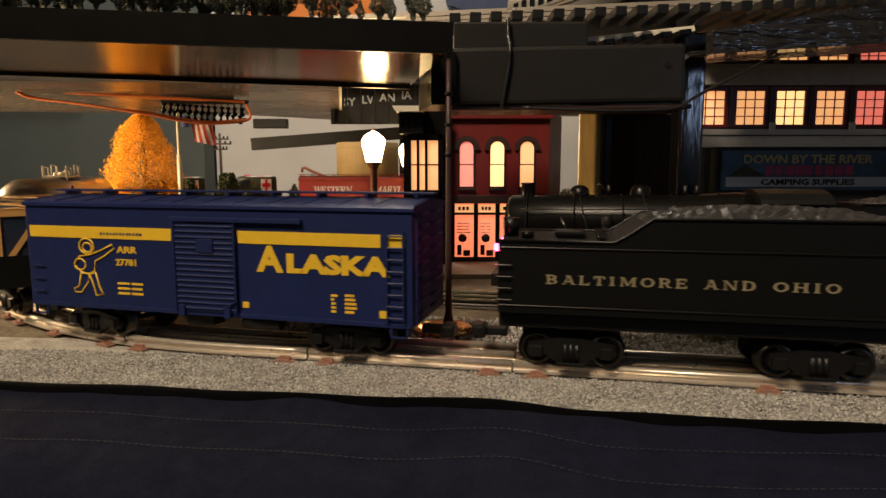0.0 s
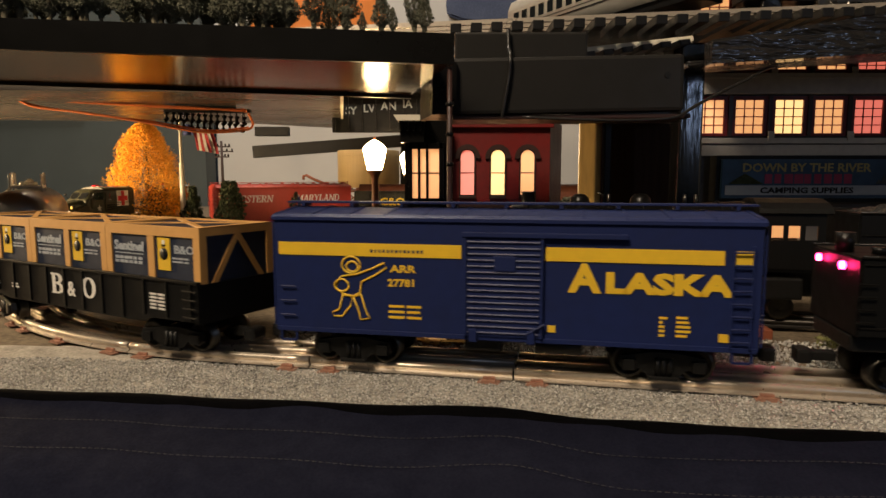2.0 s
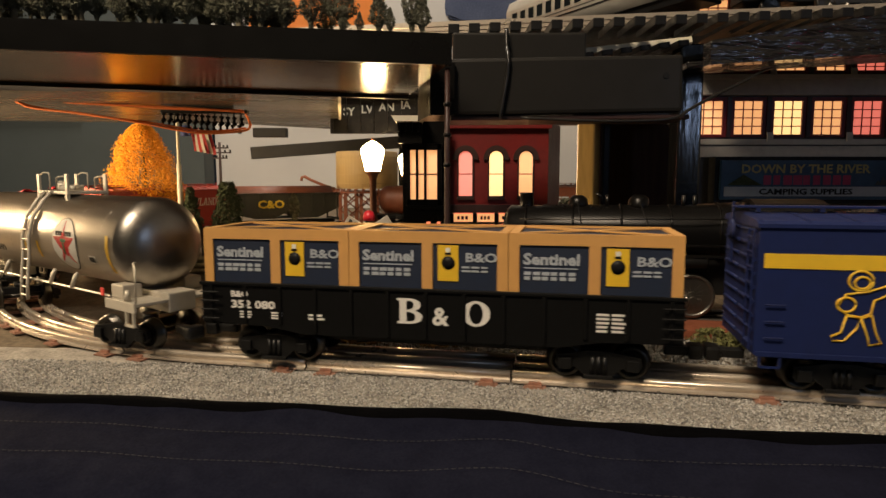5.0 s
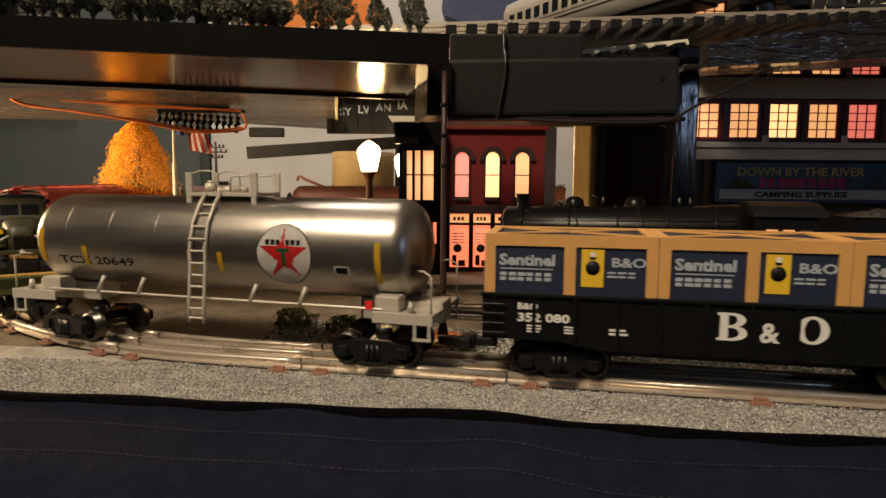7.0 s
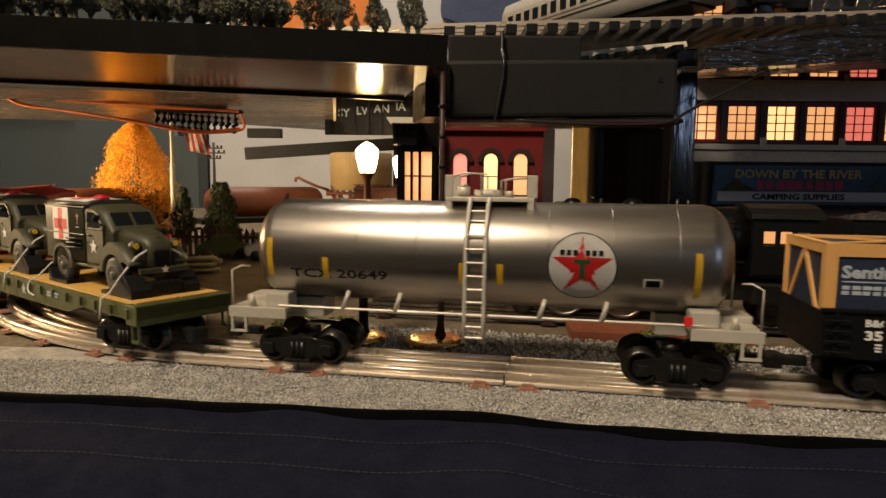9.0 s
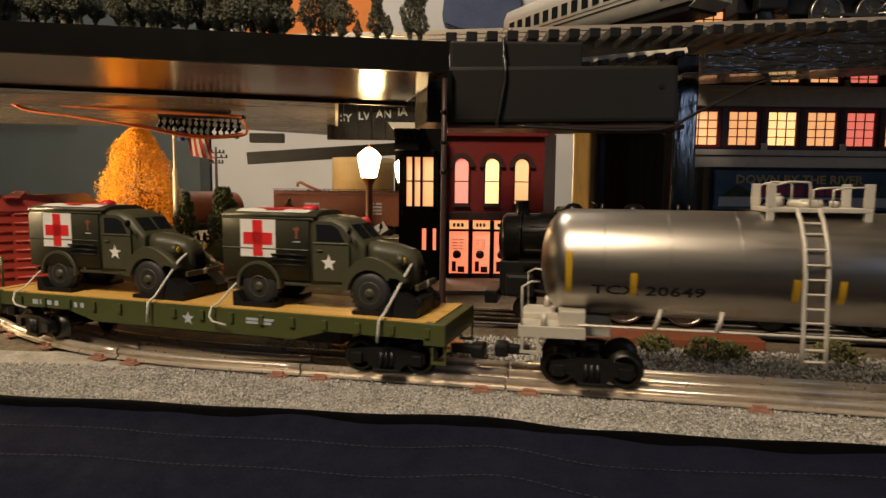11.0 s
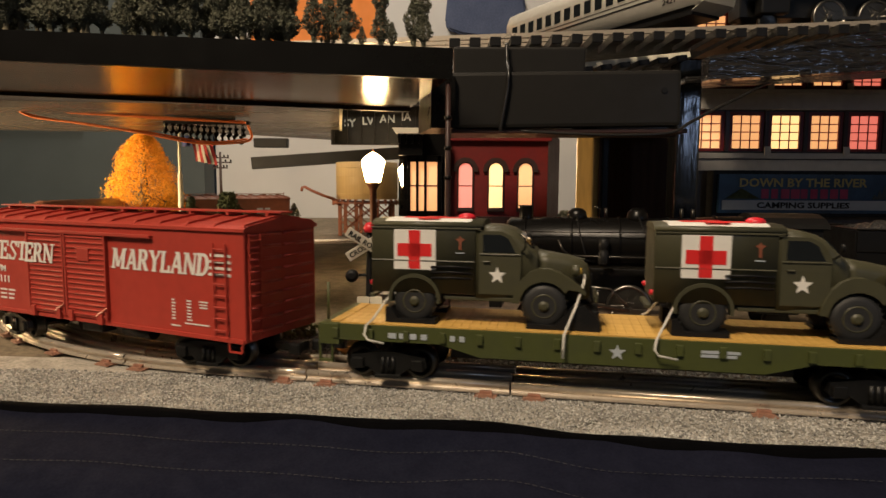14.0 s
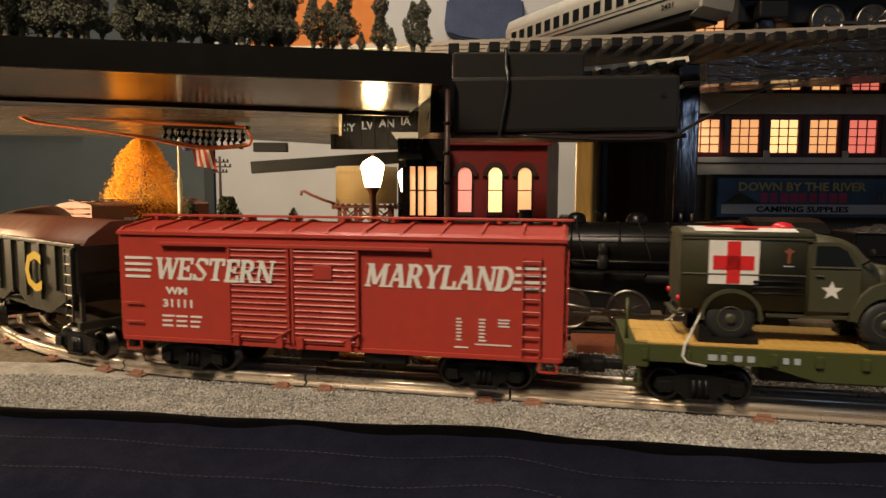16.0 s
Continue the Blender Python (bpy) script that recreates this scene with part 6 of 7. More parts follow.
def red_house():
    h = thing("red_shop_house", at(0, 0), "deep red two-storey shop house with glowing arched windows", "building")
    part("front_wall", box(B(), 2, 119, 730, 738, 72, 172), BRICK, h, "deep red front wall")
    w = part("side_wall", box(B(), 0, 130, 0, 6, -1, 178), BRICK, h, "red side wall")
    w.matrix_basis = at(119, 731, 0, 74)
    part("rear_wall", box(B(), 2, 150, 856, 862, -1, 174), BRICK, h)
    part("roof", prism(B(), [(2, 731), (119, 731), (154, 856), (2, 856)], "z", 165, 168), BLACKMATT, h)
    bm = B()
    box(bm, 0, 122, 724, 731, 166, 173, 0.8)
    box(bm, 1, 121, 726, 731, 173, 176, 0.6)
    part("cornice", bm, BRICK, h)
    for x0, m, glow in ((16.5, PINKWIN, 0), (51.5, HOTWIN, 0), (85.5, WARMWIN, 0)):
        window(h, arched(x0, x0 + 15.5, 90, 141), 729.2, m, BROWNTRIM, (115,), "arched sash window")
        part("hood_mould", prism(B(), [(x0 + 7.75 + 14.5 * math.cos(a), 132.5 + 15 * math.sin(a)) for a in np.linspace(-0.1, math.pi + 0.1, 12)]
             + [(x0 + 7.75 + 9.6 * math.cos(a), 132.5 + 9.6 * math.sin(a)) for a in np.linspace(math.pi + 0.1, -0.1, 12)], "y", 726.5, 729.8), BROWNTRIM, h, "dark arched hood")
        part("sill", box(B(), x0 - 2, x0 + 17.5, 726, 730, 85.5, 88, 0.4), BROWNTRIM, h)
    part("shop_beam", box(B(), 0, 121, 726, 738, 70.5, 80, 0.6), BROWNTRIM, h)
    # shop front: panes between posts
    part("back_room", box(B(), 4, 117, 772, 774, 4, 71), REDWIN, h, "glowing red shop interior")
    for x0, x1 in ((11, 33), (38, 58), (63, 83), (88, 114)):
        p = part("shop_window", box(B(), x0, x1, 733.5, 734, 8, 57), REDWIN, h, "glowing shop window")
        part("transom_pane", box(B(), x0, x1, 733.5, 734, 60, 69), WARMWIN, h, "glowing transom pane")
        bm = B()
        box(bm, x0 + 3, x0 + 8, 732.6, 733.4, 10, 22)
        box(bm, x0 + 10, x0 + 18, 732.6, 733.4, 9, 16)
        lathe(bm, [(1, -0.3), (5, -0.3), (5, 0.3), (1, 0.3)], (x0 + 9, 733, 30), 14, "y")
        part("goods", bm, BROWNTRIM, p)
        part("window_print", bars(B(), x0 + 4, x1 - 4, 62.5, 66.5, 733.3, 1, 3, 0.8, 1), BLACKMATT, h)
        part("window_print", bars(B(), x0 + 3, x1 - 3, 36, 50, 733.3, 4, 2, 0.8, 0.4), WHITE, h)
    for x0, x1 in ((4, 11), (33, 38), (58, 63), (83, 88), (114, 120)):
        part("shop_post", box(B(), x0, x1, 729, 736, -1, 70, 0.5), BLACKPAINT, h)
    part("transom_bar", box(B(), 5, 119, 730, 736, 57.2, 59.8), BLACKPAINT, h)
    part("stall_riser", box(B(), 5, 119, 730, 737, -1, 8), BROWNTRIM, h)
    part("pavement", box(B(), -70, 160, 640, 728, -1.4, 3), STONE, h, "grey pavement slab")


def bay_house():
    h = thing("bay_window_house", at(0, 0), "dark house with a tall glowing bay window", "building")
    part("wall", box(B(), -46, 2, 706, 716, -1, 175), BLACKPAINT, h, "near-black wall")
    part("side_wall", box(B(), -47, -41, 716, 840, -1, 172), BLACKPAINT, h)
    for x0, x1, m in ((-37.5, -31.5, WARMWIN), (-28.5, -22.5, WARMWIN), (-19.5, -8, WARMWIN)):
        p = part("pane", box(B(), x0, x1, 703.6, 704, 87, 141), m, h, "glowing tall pane")
        part("sash_bar", box(B(), x0 - 0.3, x1 + 0.3, 702.6, 703.8, 114, 115.4), BLACKPAINT, p)
    bm = B()
    for x0, x1 in ((-41, -37.5), (-31.5, -28.5), (-22.5, -19.5), (-8, -3)):
        box(bm, x0, x1, 700, 706.2, 80, 148, 0.4)
    box(bm, -42, -2, 700, 706.2, 141, 148, 0.4)
    box(bm, -42, -2, 700, 706.2, 80, 87, 0.4)
    box(bm, -43, -1, 698.5, 706.2, 76, 80, 0.4)
    part("bay_frame", bm, BLACKPAINT, h)
    for x0, x1 in ((-20, -15.5), (-8, -4.5)):
        part("lower_pane", box(B(), x0, x1, 704.8, 705.4, 38, 62), REDWIN, h, "dull red glowing pane")
    bm = B()
    prism(bm, [(-56, 176), (-20, 176), (-22, 173), (-24, 170), (-52, 170), (-54, 173)], "y", 676, 706)
    part("cornice", bm, IVORY, h, "pale cornice edge")
    bm = B()
    for x in (-49, -42, -35, -28):
        prism(bm, [(x - 1.2, 160), (x + 1.2, 160), (x + 1.2, 170), (x - 1.2, 170)], "y", 684, 702)
    box(bm, -50, -24, 690, 706, 148, 170)
    part("cornice_bracket", bm, BLACKPAINT, h)


def window_house():
    h = thing("factory_building", at(0, 0), "grey factory building with rows of glowing multi-pane windows", "building")
    y, X0, X1 = 690, 262, 640
    part("wall", box(B(), X0, X1, y, y + 90, -1, 300), STONEDARK, h, "dark slate wall")
    for z0, z1, o in ((198, 216, 7), (146, 152, 5), (133, 145, 3), (214, 219, 10), (243, 262, 7)):
        part("stone_band", box(B(), X0 - 2, X1 + 2, y - o, y + 0.5, z0, z1, 0.5), STONE, h, "pale grey stone band")
    cols = [267.5 + 42.4 * k for k in range(9)]
    glow = [WARMWIN, WARMWIN, HOTWIN, WARMWIN, PINKWIN, WARMWIN, WARMWIN, PINKWIN, WARMWIN]
    for row, (z0, z1) in enumerate(((157, 192), (224, 241), (264, 296))):
        for x, m in zip(cols, glow):
            if row == 1:
                m = WARMWIN if m is HOTWIN else m
            p = part("window", box(B(), x, x + 30, y - 0.6, y - 0.2, z0, z1), m if row < 2 else WARMWIN, h, "glowing multi-pane window")
            bm = B()
            for q in range(1, 3):
                box(bm, x + 10 * q - 0.5, x + 10 * q + 0.5, y - 1.6, y - 0.5, z0, z1)
            for q in range(1, 4):
                zz = z0 + (z1 - z0) * q / 4
                box(bm, x, x + 30, y - 1.6, y - 0.5, zz - 0.5, zz + 0.5)
            for a, b, c, d in ((x - 4, x, z0 - 3, z1 + 4), (x + 30, x + 34, z0 - 3, z1 + 4), (x, x + 30, z0 - 3, z0), (x, x + 30, z1, z1 + 4)):
                box(bm, a, b, y - 3, y - 0.3, c, d)
            part("window_frame", bm, BRICK, p, "dark red window frame")
            part("pier", box(B(), x - 8.3, x - 4.1, y - 5, y - 0.2, z0 - 3, z1 + 5), BROWNTRIM, h)
            if row < 2 and (cols.index(x) % 2 == 1):
                part("stone_block", box(B(), x + 34.4, x + 41, y - 6.5, y - 5.2, z0 - 8, z0 + 2), STONE, h)
    part("base_course", box(B(), X0 - 2, X1, y - 3, y + 0.3, 0, 60), STONE, h)
    sign = thing("shop_sign", at(0, 0), "dark blue billboard with dull gold lettering on the factory", "sign")
    part("board", box(B(), 290, 500, 668, 672, 88, 129, 0.6), SIGNBLUE, sign, "dark blue board")
    part("lower_strip", box(B(), 294, 486, 666.6, 668.2, 91.5, 101.5), GREYPRINT, sign, "pale strip")
    part("backing", box(B(), 286, 505, 672.3, 690, 84, 133), BLACKMATT, sign)
    lettering("DOWN BY THE RIVER", 8.6, SIGNTEXT, sign, 311, 667.4, 116, bold=0.3, wide=1.12)
    lettering("CAMPING SUPPLIES", 5.8, BLACKMATT, sign, 330, 666.2, 93.6, bold=0.25, wide=1.38)
    for k in range(9):
        part("unreadable_mark", bars(B(), 335 + 10.4 * k, 345 + 10.4 * k, 103.5, 114, 667.6, 1, 1, 0.6, 0.95), SIGNPINK, sign, "dull crimson unreadable print")
    bm = B()
    prism(bm, [(297, 103), (314, 114), (334, 103)], "y", 667.2, 667.9)
    part("tent_shape", bm, BUSH, sign)
    bm = B()
    for k in range(7):
        prism(bm, [(452 + 5 * k, 103), (455 + 5 * k, 108 + 5 * (k % 3)), (459 + 5 * k, 103)], "y", 667.2, 667.9)
    part("tree_shape", bm, WALLGREY, sign)


def street_lamp(x, y, scale, label):
    l = thing("street_lamp", at(x, y, 0), label, "street lamp", "street lamps")
    k = scale
    part("post", lathe(B(), [(8 * k, -1), (8 * k, 3), (5.5 * k, 8), (4.6 * k, 60 * k), (4.2 * k, 112 * k), (6.2 * k, 117 * k), (9.0 * k, 120 * k), (9.2 * k, 122 * k)], n=16), LAMPBROWN, l, "brown lamp post")
    g = part("globe", lathe(B(), [(9.0 * k, 122.2 * k), (11.4 * k, 132 * k), (14.4 * k, 146 * k), (14.2 * k, 149 * k), (11.5 * k, 152.5 * k), (6 * k, 157 * k), (2 * k, 159 * k)], n=20), GLOBE, l, "glowing frosted globe")
    part("finial", lathe(B(), [(2 * k, 159.2 * k), (1.5 * k, 162 * k), (0.4 * k, 164 * k)], n=10), LAMPBROWN, l)
    return l


def crossing_sign():
    c = thing("crossing_signal", at(-56, 436, 0), "weathered crossbuck crossing signal on a brass base", "railway signal")
    part("base", lathe(B(), [(20, -1), (20.5, 1.5), (17, 3), (5, 4)], n=28), BRASS, c, "round brass base")
    part("pole", lathe(B(), [(4.5, 4), (3.5, 8), (2.6, 60), (2.4, 84)], (4, 0, 0), n=12), BLACKMATT, c)
    for s in (-1, 1):
        a = part("crossbuck_arm", box(B(), -17.5, 17.5, -1, 1, -3.4, 3.4, 0.5), SILVER, c, "pale crossbuck board")
        a.matrix_basis = at(4, -5 - (s > 0) * 1.6, 74, 0, s * 32)
        lettering("RAIL ROAD" if s > 0 else "CROSSING", 3.5, BLACKMATT, a, -15.5, -1.3, -1.7, bold=0.1, wide=0.98)
    bm = B()
    for x in (-8, 14):
        lathe(bm, [(2, -4), (4.4, -3), (4.4, 3), (2, 4)], (x, -3, 52), 14, "y")
    rod(bm, (-8, 0, 52), (14, 0, 52), 1, n=8)
    part("signal_head", bm, BLACKMATT, c)
    part("bell", lathe(B(), [(4, 82), (4.4, 85), (3, 88), (1, 89)], (4, 0, 0), n=14), REDBEACON, c, "red cap")
    part("notice", box(B(), -5, 13, -3, -1.5, 30, 37, 0.4), IVORY, c)


def tall_pole():
    c = thing("tall_pole", at(-1.5, 428, 0), "slim dark brown pole on a brass base below the shelf", "pole")
    part("base", lathe(B(), [(20, -1), (20.5, 1.5), (17, 3), (5, 4)], n=28), BRASS, c, "round brass base")
    part("shaft", lathe(B(), [(4, 4), (2.4, 12), (2.1, 70), (1.9, 120), (1.7, 183)], (3.5, 0, 0), n=12), BROWNTRIM, c, "dark brown shaft")
    bm = B()
    for z in (120, 140, 160):
        lathe(bm, [(1.8, -1.4), (2.6, -1), (2.6, 1), (1.8, 1.4)], (3.5, 0, z), 12)
    part("collar", bm, BLACKPAINT, c)


def clump_tree(name, x, y, z, height, radius, leaf, count, leafsize, seed, label, trunk=0.22, category="tree", group="", shape="cone"):
    t = thing(name, at(x, y, z), label, category, group)
    rnd = np.random.default_rng(seed)
    bm = B()
    lathe(bm, [(radius * 0.34, -0.6), (radius * 0.2, height * 0.04), (radius * 0.15, height * 0.2), (radius * 0.08, height * 0.6), (radius * 0.03, height * 0.94)], n=7)
    for k in range(7):
        a, h = rnd.uniform(0, 6.28), height * rnd.uniform(trunk, 0.75)
        rod(bm, (0, 0, h), (math.cos(a) * radius * 0.6, math.sin(a) * radius * 0.6, h + radius * 0.4), radius * 0.05, radius * 0.02, 5)
    part("trunk", bm, BARK, t)
    u = rnd.uniform(0, 1, count)
    if shape == "cone":
        rad = radius * np.clip(1.15 - u, 0.12, 1) ** 0.6 * np.clip(u * 9, 0.35, 1)
    elif shape == "dome":
        rad = radius * np.sqrt(np.clip(1 - u ** 1.35, 0.0, 1)) * rnd.choice([1.0, 1.0, 1.0, 1.12], count)
    elif shape == "round":
        rad = radius * np.sqrt(np.clip(1 - (2 * u - 1) ** 2, 0.02, 1))
    else:
        rad = radius * (0.72 + 0.28 * np.sin(u * 9 + seed)) * np.clip((1.04 - u) * 4, 0.15, 1) * np.clip(u * 5, 0.3, 1)
    ang = rnd.uniform(0, 6.283, count)
    q = rad * rnd.uniform(0.55, 1.0, count) * (1 + (0.07 if shape == "dome" else 0.22) * np.sin(ang * 3 + u * (23 if shape == "dome" else 11) + seed))
    cen = np.stack([np.cos(ang) * q, np.sin(ang) * q, height * (trunk + (1 - trunk) * u)], -1)
    d = rnd.normal(size=(count, 4, 3))
    d /= np.linalg.norm(d, axis=-1, keepdims=True)
    v = (cen[:, None] + d * leafsize * rnd.uniform(0.5, 1.2, (count, 1, 1))).reshape(-1, 3) * MM
    tri = np.array([(0, 1, 2), (0, 2, 3), (0, 3, 1), (1, 3, 2)])
    me = bpy.data.meshes.new("crown")
    me.from_pydata(v.tolist(), [], (tri[None] + 4 * np.arange(count)[:, None, None]).reshape(-1, 3).tolist())
    me.materials.append(leaf)
    crown = new("crown", me)
    crown.parent = t
    return t


def deck_trees():
    rnd = random.Random(5)
    kinds = [clump_tree("model_tree", 0, 0, 0, h, r, DARKLEAF, 2400, 1.05, 10 + k, "dark green bottle-brush model tree with pale trunk on the shelf", tr, group="trees on the shelf", shape=sh)
             for k, (h, r, tr, sh) in enumerate(((40, 8.0, 0.16, "fir"), (37, 8.8, 0.22, "fir"), (43, 7.6, 0.12, "fir"), (35, 8.4, 0.18, "fir")))]
    spots = []
    for k in range(60):
        x = -330 + 5.0 * k + rnd.uniform(-2, 2)
        if x > -104:
            break
        spots.append((x, rnd.choice((442, 450, 465, 480)), rnd.uniform(0.85, 1.4), rnd.randrange(4)))
    spots += [(-92, 450, 1.0, 0), (-85, 470, 1.0, 2), (-71, 452, 1.15, 1), (-68, 440, 0.55, 3), (-58, 446, 0.42, 0), (-45, 448, 1.0, 2), (-37, 445, 0.5, 0), (-22, 446, 0.95, 0), (-15, 442, 0.9, 2)]
    used = set()
    for x, y, s, k in spots:
        m = at(x, y, 205 - 0.034 * x) @ Matrix.Rotation(rnd.uniform(0, 6.28), 4, "Z")
        if k not in used:
            used.add(k)
            kinds[k].matrix_basis = m
            kinds[k].scale = (s, s, s)
        else:
            ob = copy_thing(kinds[k], m)
            ob.scale = (s, s, s)


def telegraph_pole():
    p = thing("telegraph_pole", at(-668, 1900, 0), "dark brown telegraph pole with three crossarms", "telegraph pole")
    part("pole", lathe(B(), [(5, -1), (3.6, 213)], n=10), BROWNTRIM, p)
    for z, w in ((196, 26), (182, 34), (166, 22)):
        a = part("crossarm", box(B(), -w, w, -2, 2, z - 2, z + 2, 0.5), BROWNTRIM, p)
        bm = B()
        for k in range(5):
            x = -w + 3 + (2 * w - 6) * k / 4
            lathe(bm, [(2, z + 2), (3, z + 4), (2.6, z + 8), (1, z + 9)], (x, 0, 0), 8)
        part("insulator", bm, BLACKMATT, a)


def flag_pole():
    f = thing("flagpole", at(-396, 950, 0), "ivory flagpole with a red striped flag", "flagpole")
    part("pole", lathe(B(), [(5, -1), (4, 70), (3.4, 130), (2.2, 131), (2.0, 196)], n=12), IVORY, f, "ivory stepped pole")
    for k in range(7):
        bm = B()
        x0 = 14 + 4.6 * k
        n = 6
        rows = [[bm.verts.new(Vector((x0 + d + 7 * (j / n), 8 + 3 * math.sin(k * 0.9 + j * 0.5), 186 - 3 * k * 0.3 - j * 6)) * MM) for d in (0, 4.5)] for j in range(n + 1)]
        for a, b in zip(rows, rows[1:]):
            bm.faces.new((a[0], a[1], b[1], b[0]))
        bmesh.ops.solidify(bm, geom=bm.faces[:], thickness=0.5 * MM)
        part("stripe", bm, FLAGRED if k % 2 == 0 else WHITE, f)
    part("canton", box(B(), 2, 16, 7, 9, 172, 188), FLAGBLUE, f, "dark blue flag corner")


def water_tower():
    w = thing("water_tower", at(-182, 1500, 0), "cream water tank on a rust-brown trestle tower", "water tower")
    part("tank", lathe(B(), [(70, 84), (72, 85), (72, 168), (70, 169), (4, 170)], n=40), TANKCREAM, w, "cream ribbed tank")
    bm = B()
    for z in (96, 116, 136, 156):
        lathe(bm, [(71.5, z - 0.7), (72.8, z - 0.7), (72.8, z + 0.7), (71.5, z + 0.7)], n=40)
    part("hoop", bm, TANKCREAM, w)
    bm = B()
    lathe(bm, [(76, 74), (82, 74), (82, 78), (76, 78)], n=24)
    for k in range(28):
        a = k * math.tau / 28
        box(bm, 80 * math.cos(a) - 2, 80 * math.cos(a) + 2, 80 * math.sin(a) - 2, 80 * math.sin(a) + 2, 70, 84)
    part("gallery", bm, RUST, w, "rust-brown gallery")
    for x in (-58, -20, 20, 58):
        for y in (-40, 40):
            part("leg", box(B(), x - 4, x + 4, y - 4, y + 4, -1, 76), RUST, w)
    for y in (-44, 44):
        for x0, x1 in ((-58, -20), (20, 58), (-20, 20)):
            for z0 in (4, 38):
                part("brace", tube(B(), [(x0, y, z0), (x1, y, z0 + 32)], 1.6, 5), RUST, w)
                part("brace", tube(B(), [(x1, y, z0), (x0, y, z0 + 32)], 1.6, 5), RUST, w)
    part("spout", tube(B(), [(-66, -60, 84), (-90, -66, 92), (-118, -70, 104), (-132, -72, 112), (-138, -72, 110), (-139, -72, 102)], 3.2, 8), RUST, w, "rust-brown swing spout")


def girder_bridge():
    b = thing("plate_girder_bridge", at(0, 0), "black plate girder bridge with pale lettering", "bridge")
    g = part("girder", box(B(), -160, -20, 898, 906, 172, 226, 1), BLACKMATT, b)
    repeat("stiffener", box(B(), -158, -155, 895.5, 898, 174, 224), BLACKMATT, b, [(19 * k, 0, 0) for k in range(8)])
    for k, (word, x) in enumerate((("SY", -141), ("LV", -116), ("AN", -91), ("IA", -61))):
        lettering(word, 10.5, GREYPRINT, b, x, 896.9, 197 + 3.0 * k, bold=0.3, wide=1.0)
    part("deck_edge", box(B(), -420, -30, 880, 980, 226, 232), BLACKMATT, b)
    low = part("lower_beam", box(B(), -452, -90, 1490, 1506, 152, 180, 1), BLACKMATT, b, "black lower beam")
    low.rotation_euler.y = 0
    low.matrix_basis = at(-452, 0, 0) @ at(0, 0, 165, 0, -4.2) @ at(452, 0, -165)
    up = part("shadowed_truss", box(B(), -452, -372, 1510, 1530, 204, 226, 2), BLACKMATT, b)
    for x, y in ((-40, 930), (-100, 1515)):
        part("pier", box(B(), x - 8, x + 8, y - 8, y + 8, -1, 205 if y < 1000 else 168), BLACKMATT, b)


def terminal_strip():
    s = thing("terminal_strip", at(0, 0), "black terminal strip with rows of screws under the shelf", "terminal strip")
    part("rail", box(B(), -334, -232, 756, 764, 186, 190, 0.5), BLACKMATT, s)
    rnd = random.Random(2)
    for k in range(26):
        x = -331 + (k % 13) * 7.6 + rnd.uniform(-1, 1)
        z = 172 + (k // 13) * 9 - (k % 13) * 0.5
        bm = B()
        lathe(bm, [(1.2, -4), (3.0, -3), (3.0, -1), (1.4, 0), (1.4, 3), (3.0, 4), (2.8, 6)], (x, 752 + 6 * (k // 13), z), 8)
        rod(bm, (x, 752 + 6 * (k // 13), z + 5), (x, 757, 187), 0.6, n=5)
        part("terminal_screw", bm, BLACKPAINT, s)
    part("bracket", box(B(), -320, -250, 757, 763, 190, 198), BLACKMATT, s)


def coach():
    c = thing("passenger_coach", at(0, 0), "pale grey passenger coach on the raised line", "train car")
    m = at(105, 890, 280, -60.5)
    root = []
    bm = B()
    prism(bm, [(-24, 8), (-25, 30), (-25, 50), (-20, 62), (-8, 68), (8, 68), (20, 62), (25, 50), (25, 30), (24, 8)], "x", 0, 312, True)
    root.append(part("body", bm, COACHGREY, c, "pale grey body"))
    for k in range(15):
        x = 14 + 17.5 * k
        w = part("window", box(B(), x, x + 11, -25.6, -25.2, 31, 45), GLASS, c, "dark coach window")
        root.append(w)
        fr = B()
        box(fr, x - 1.2, x + 12.2, -25.5, -25.0, 29.8, 46.2, 0.4)
        root.append(part("window_frame", fr, SILVER, c))
    root.append(part("stripe", box(B(), 0, 312, -25.5, -25.0, 22, 23.4), BLACKMATT, c))
    root.append(part("stripe", box(B(), 0, 312, -25.4, -24.9, 27, 27.8), BLACKMATT, c))
    root.append(lettering("2421", 5, BLACKMATT, c, 268, -25.6, 13.5, bold=0.1, wide=1.2))
    root.append(part("nose", prism(B(), [(300, 2), (314, 8), (318, 26), (314, 50), (310, 50), (310, 8)], "y", -22, 22), COACHGREY, c))
    root.append(part("underframe", box(B(), 6, 300, -20, 20, -1, 8, 1), BLACKMATT, c))
    c.matrix_basis = m


def upper_engine():
    e = copy_thing(SIDING_ENGINE, at(395, 640, 254, 1.5))
    tagged(e, "black steam locomotive on the raised line", "locomotive")


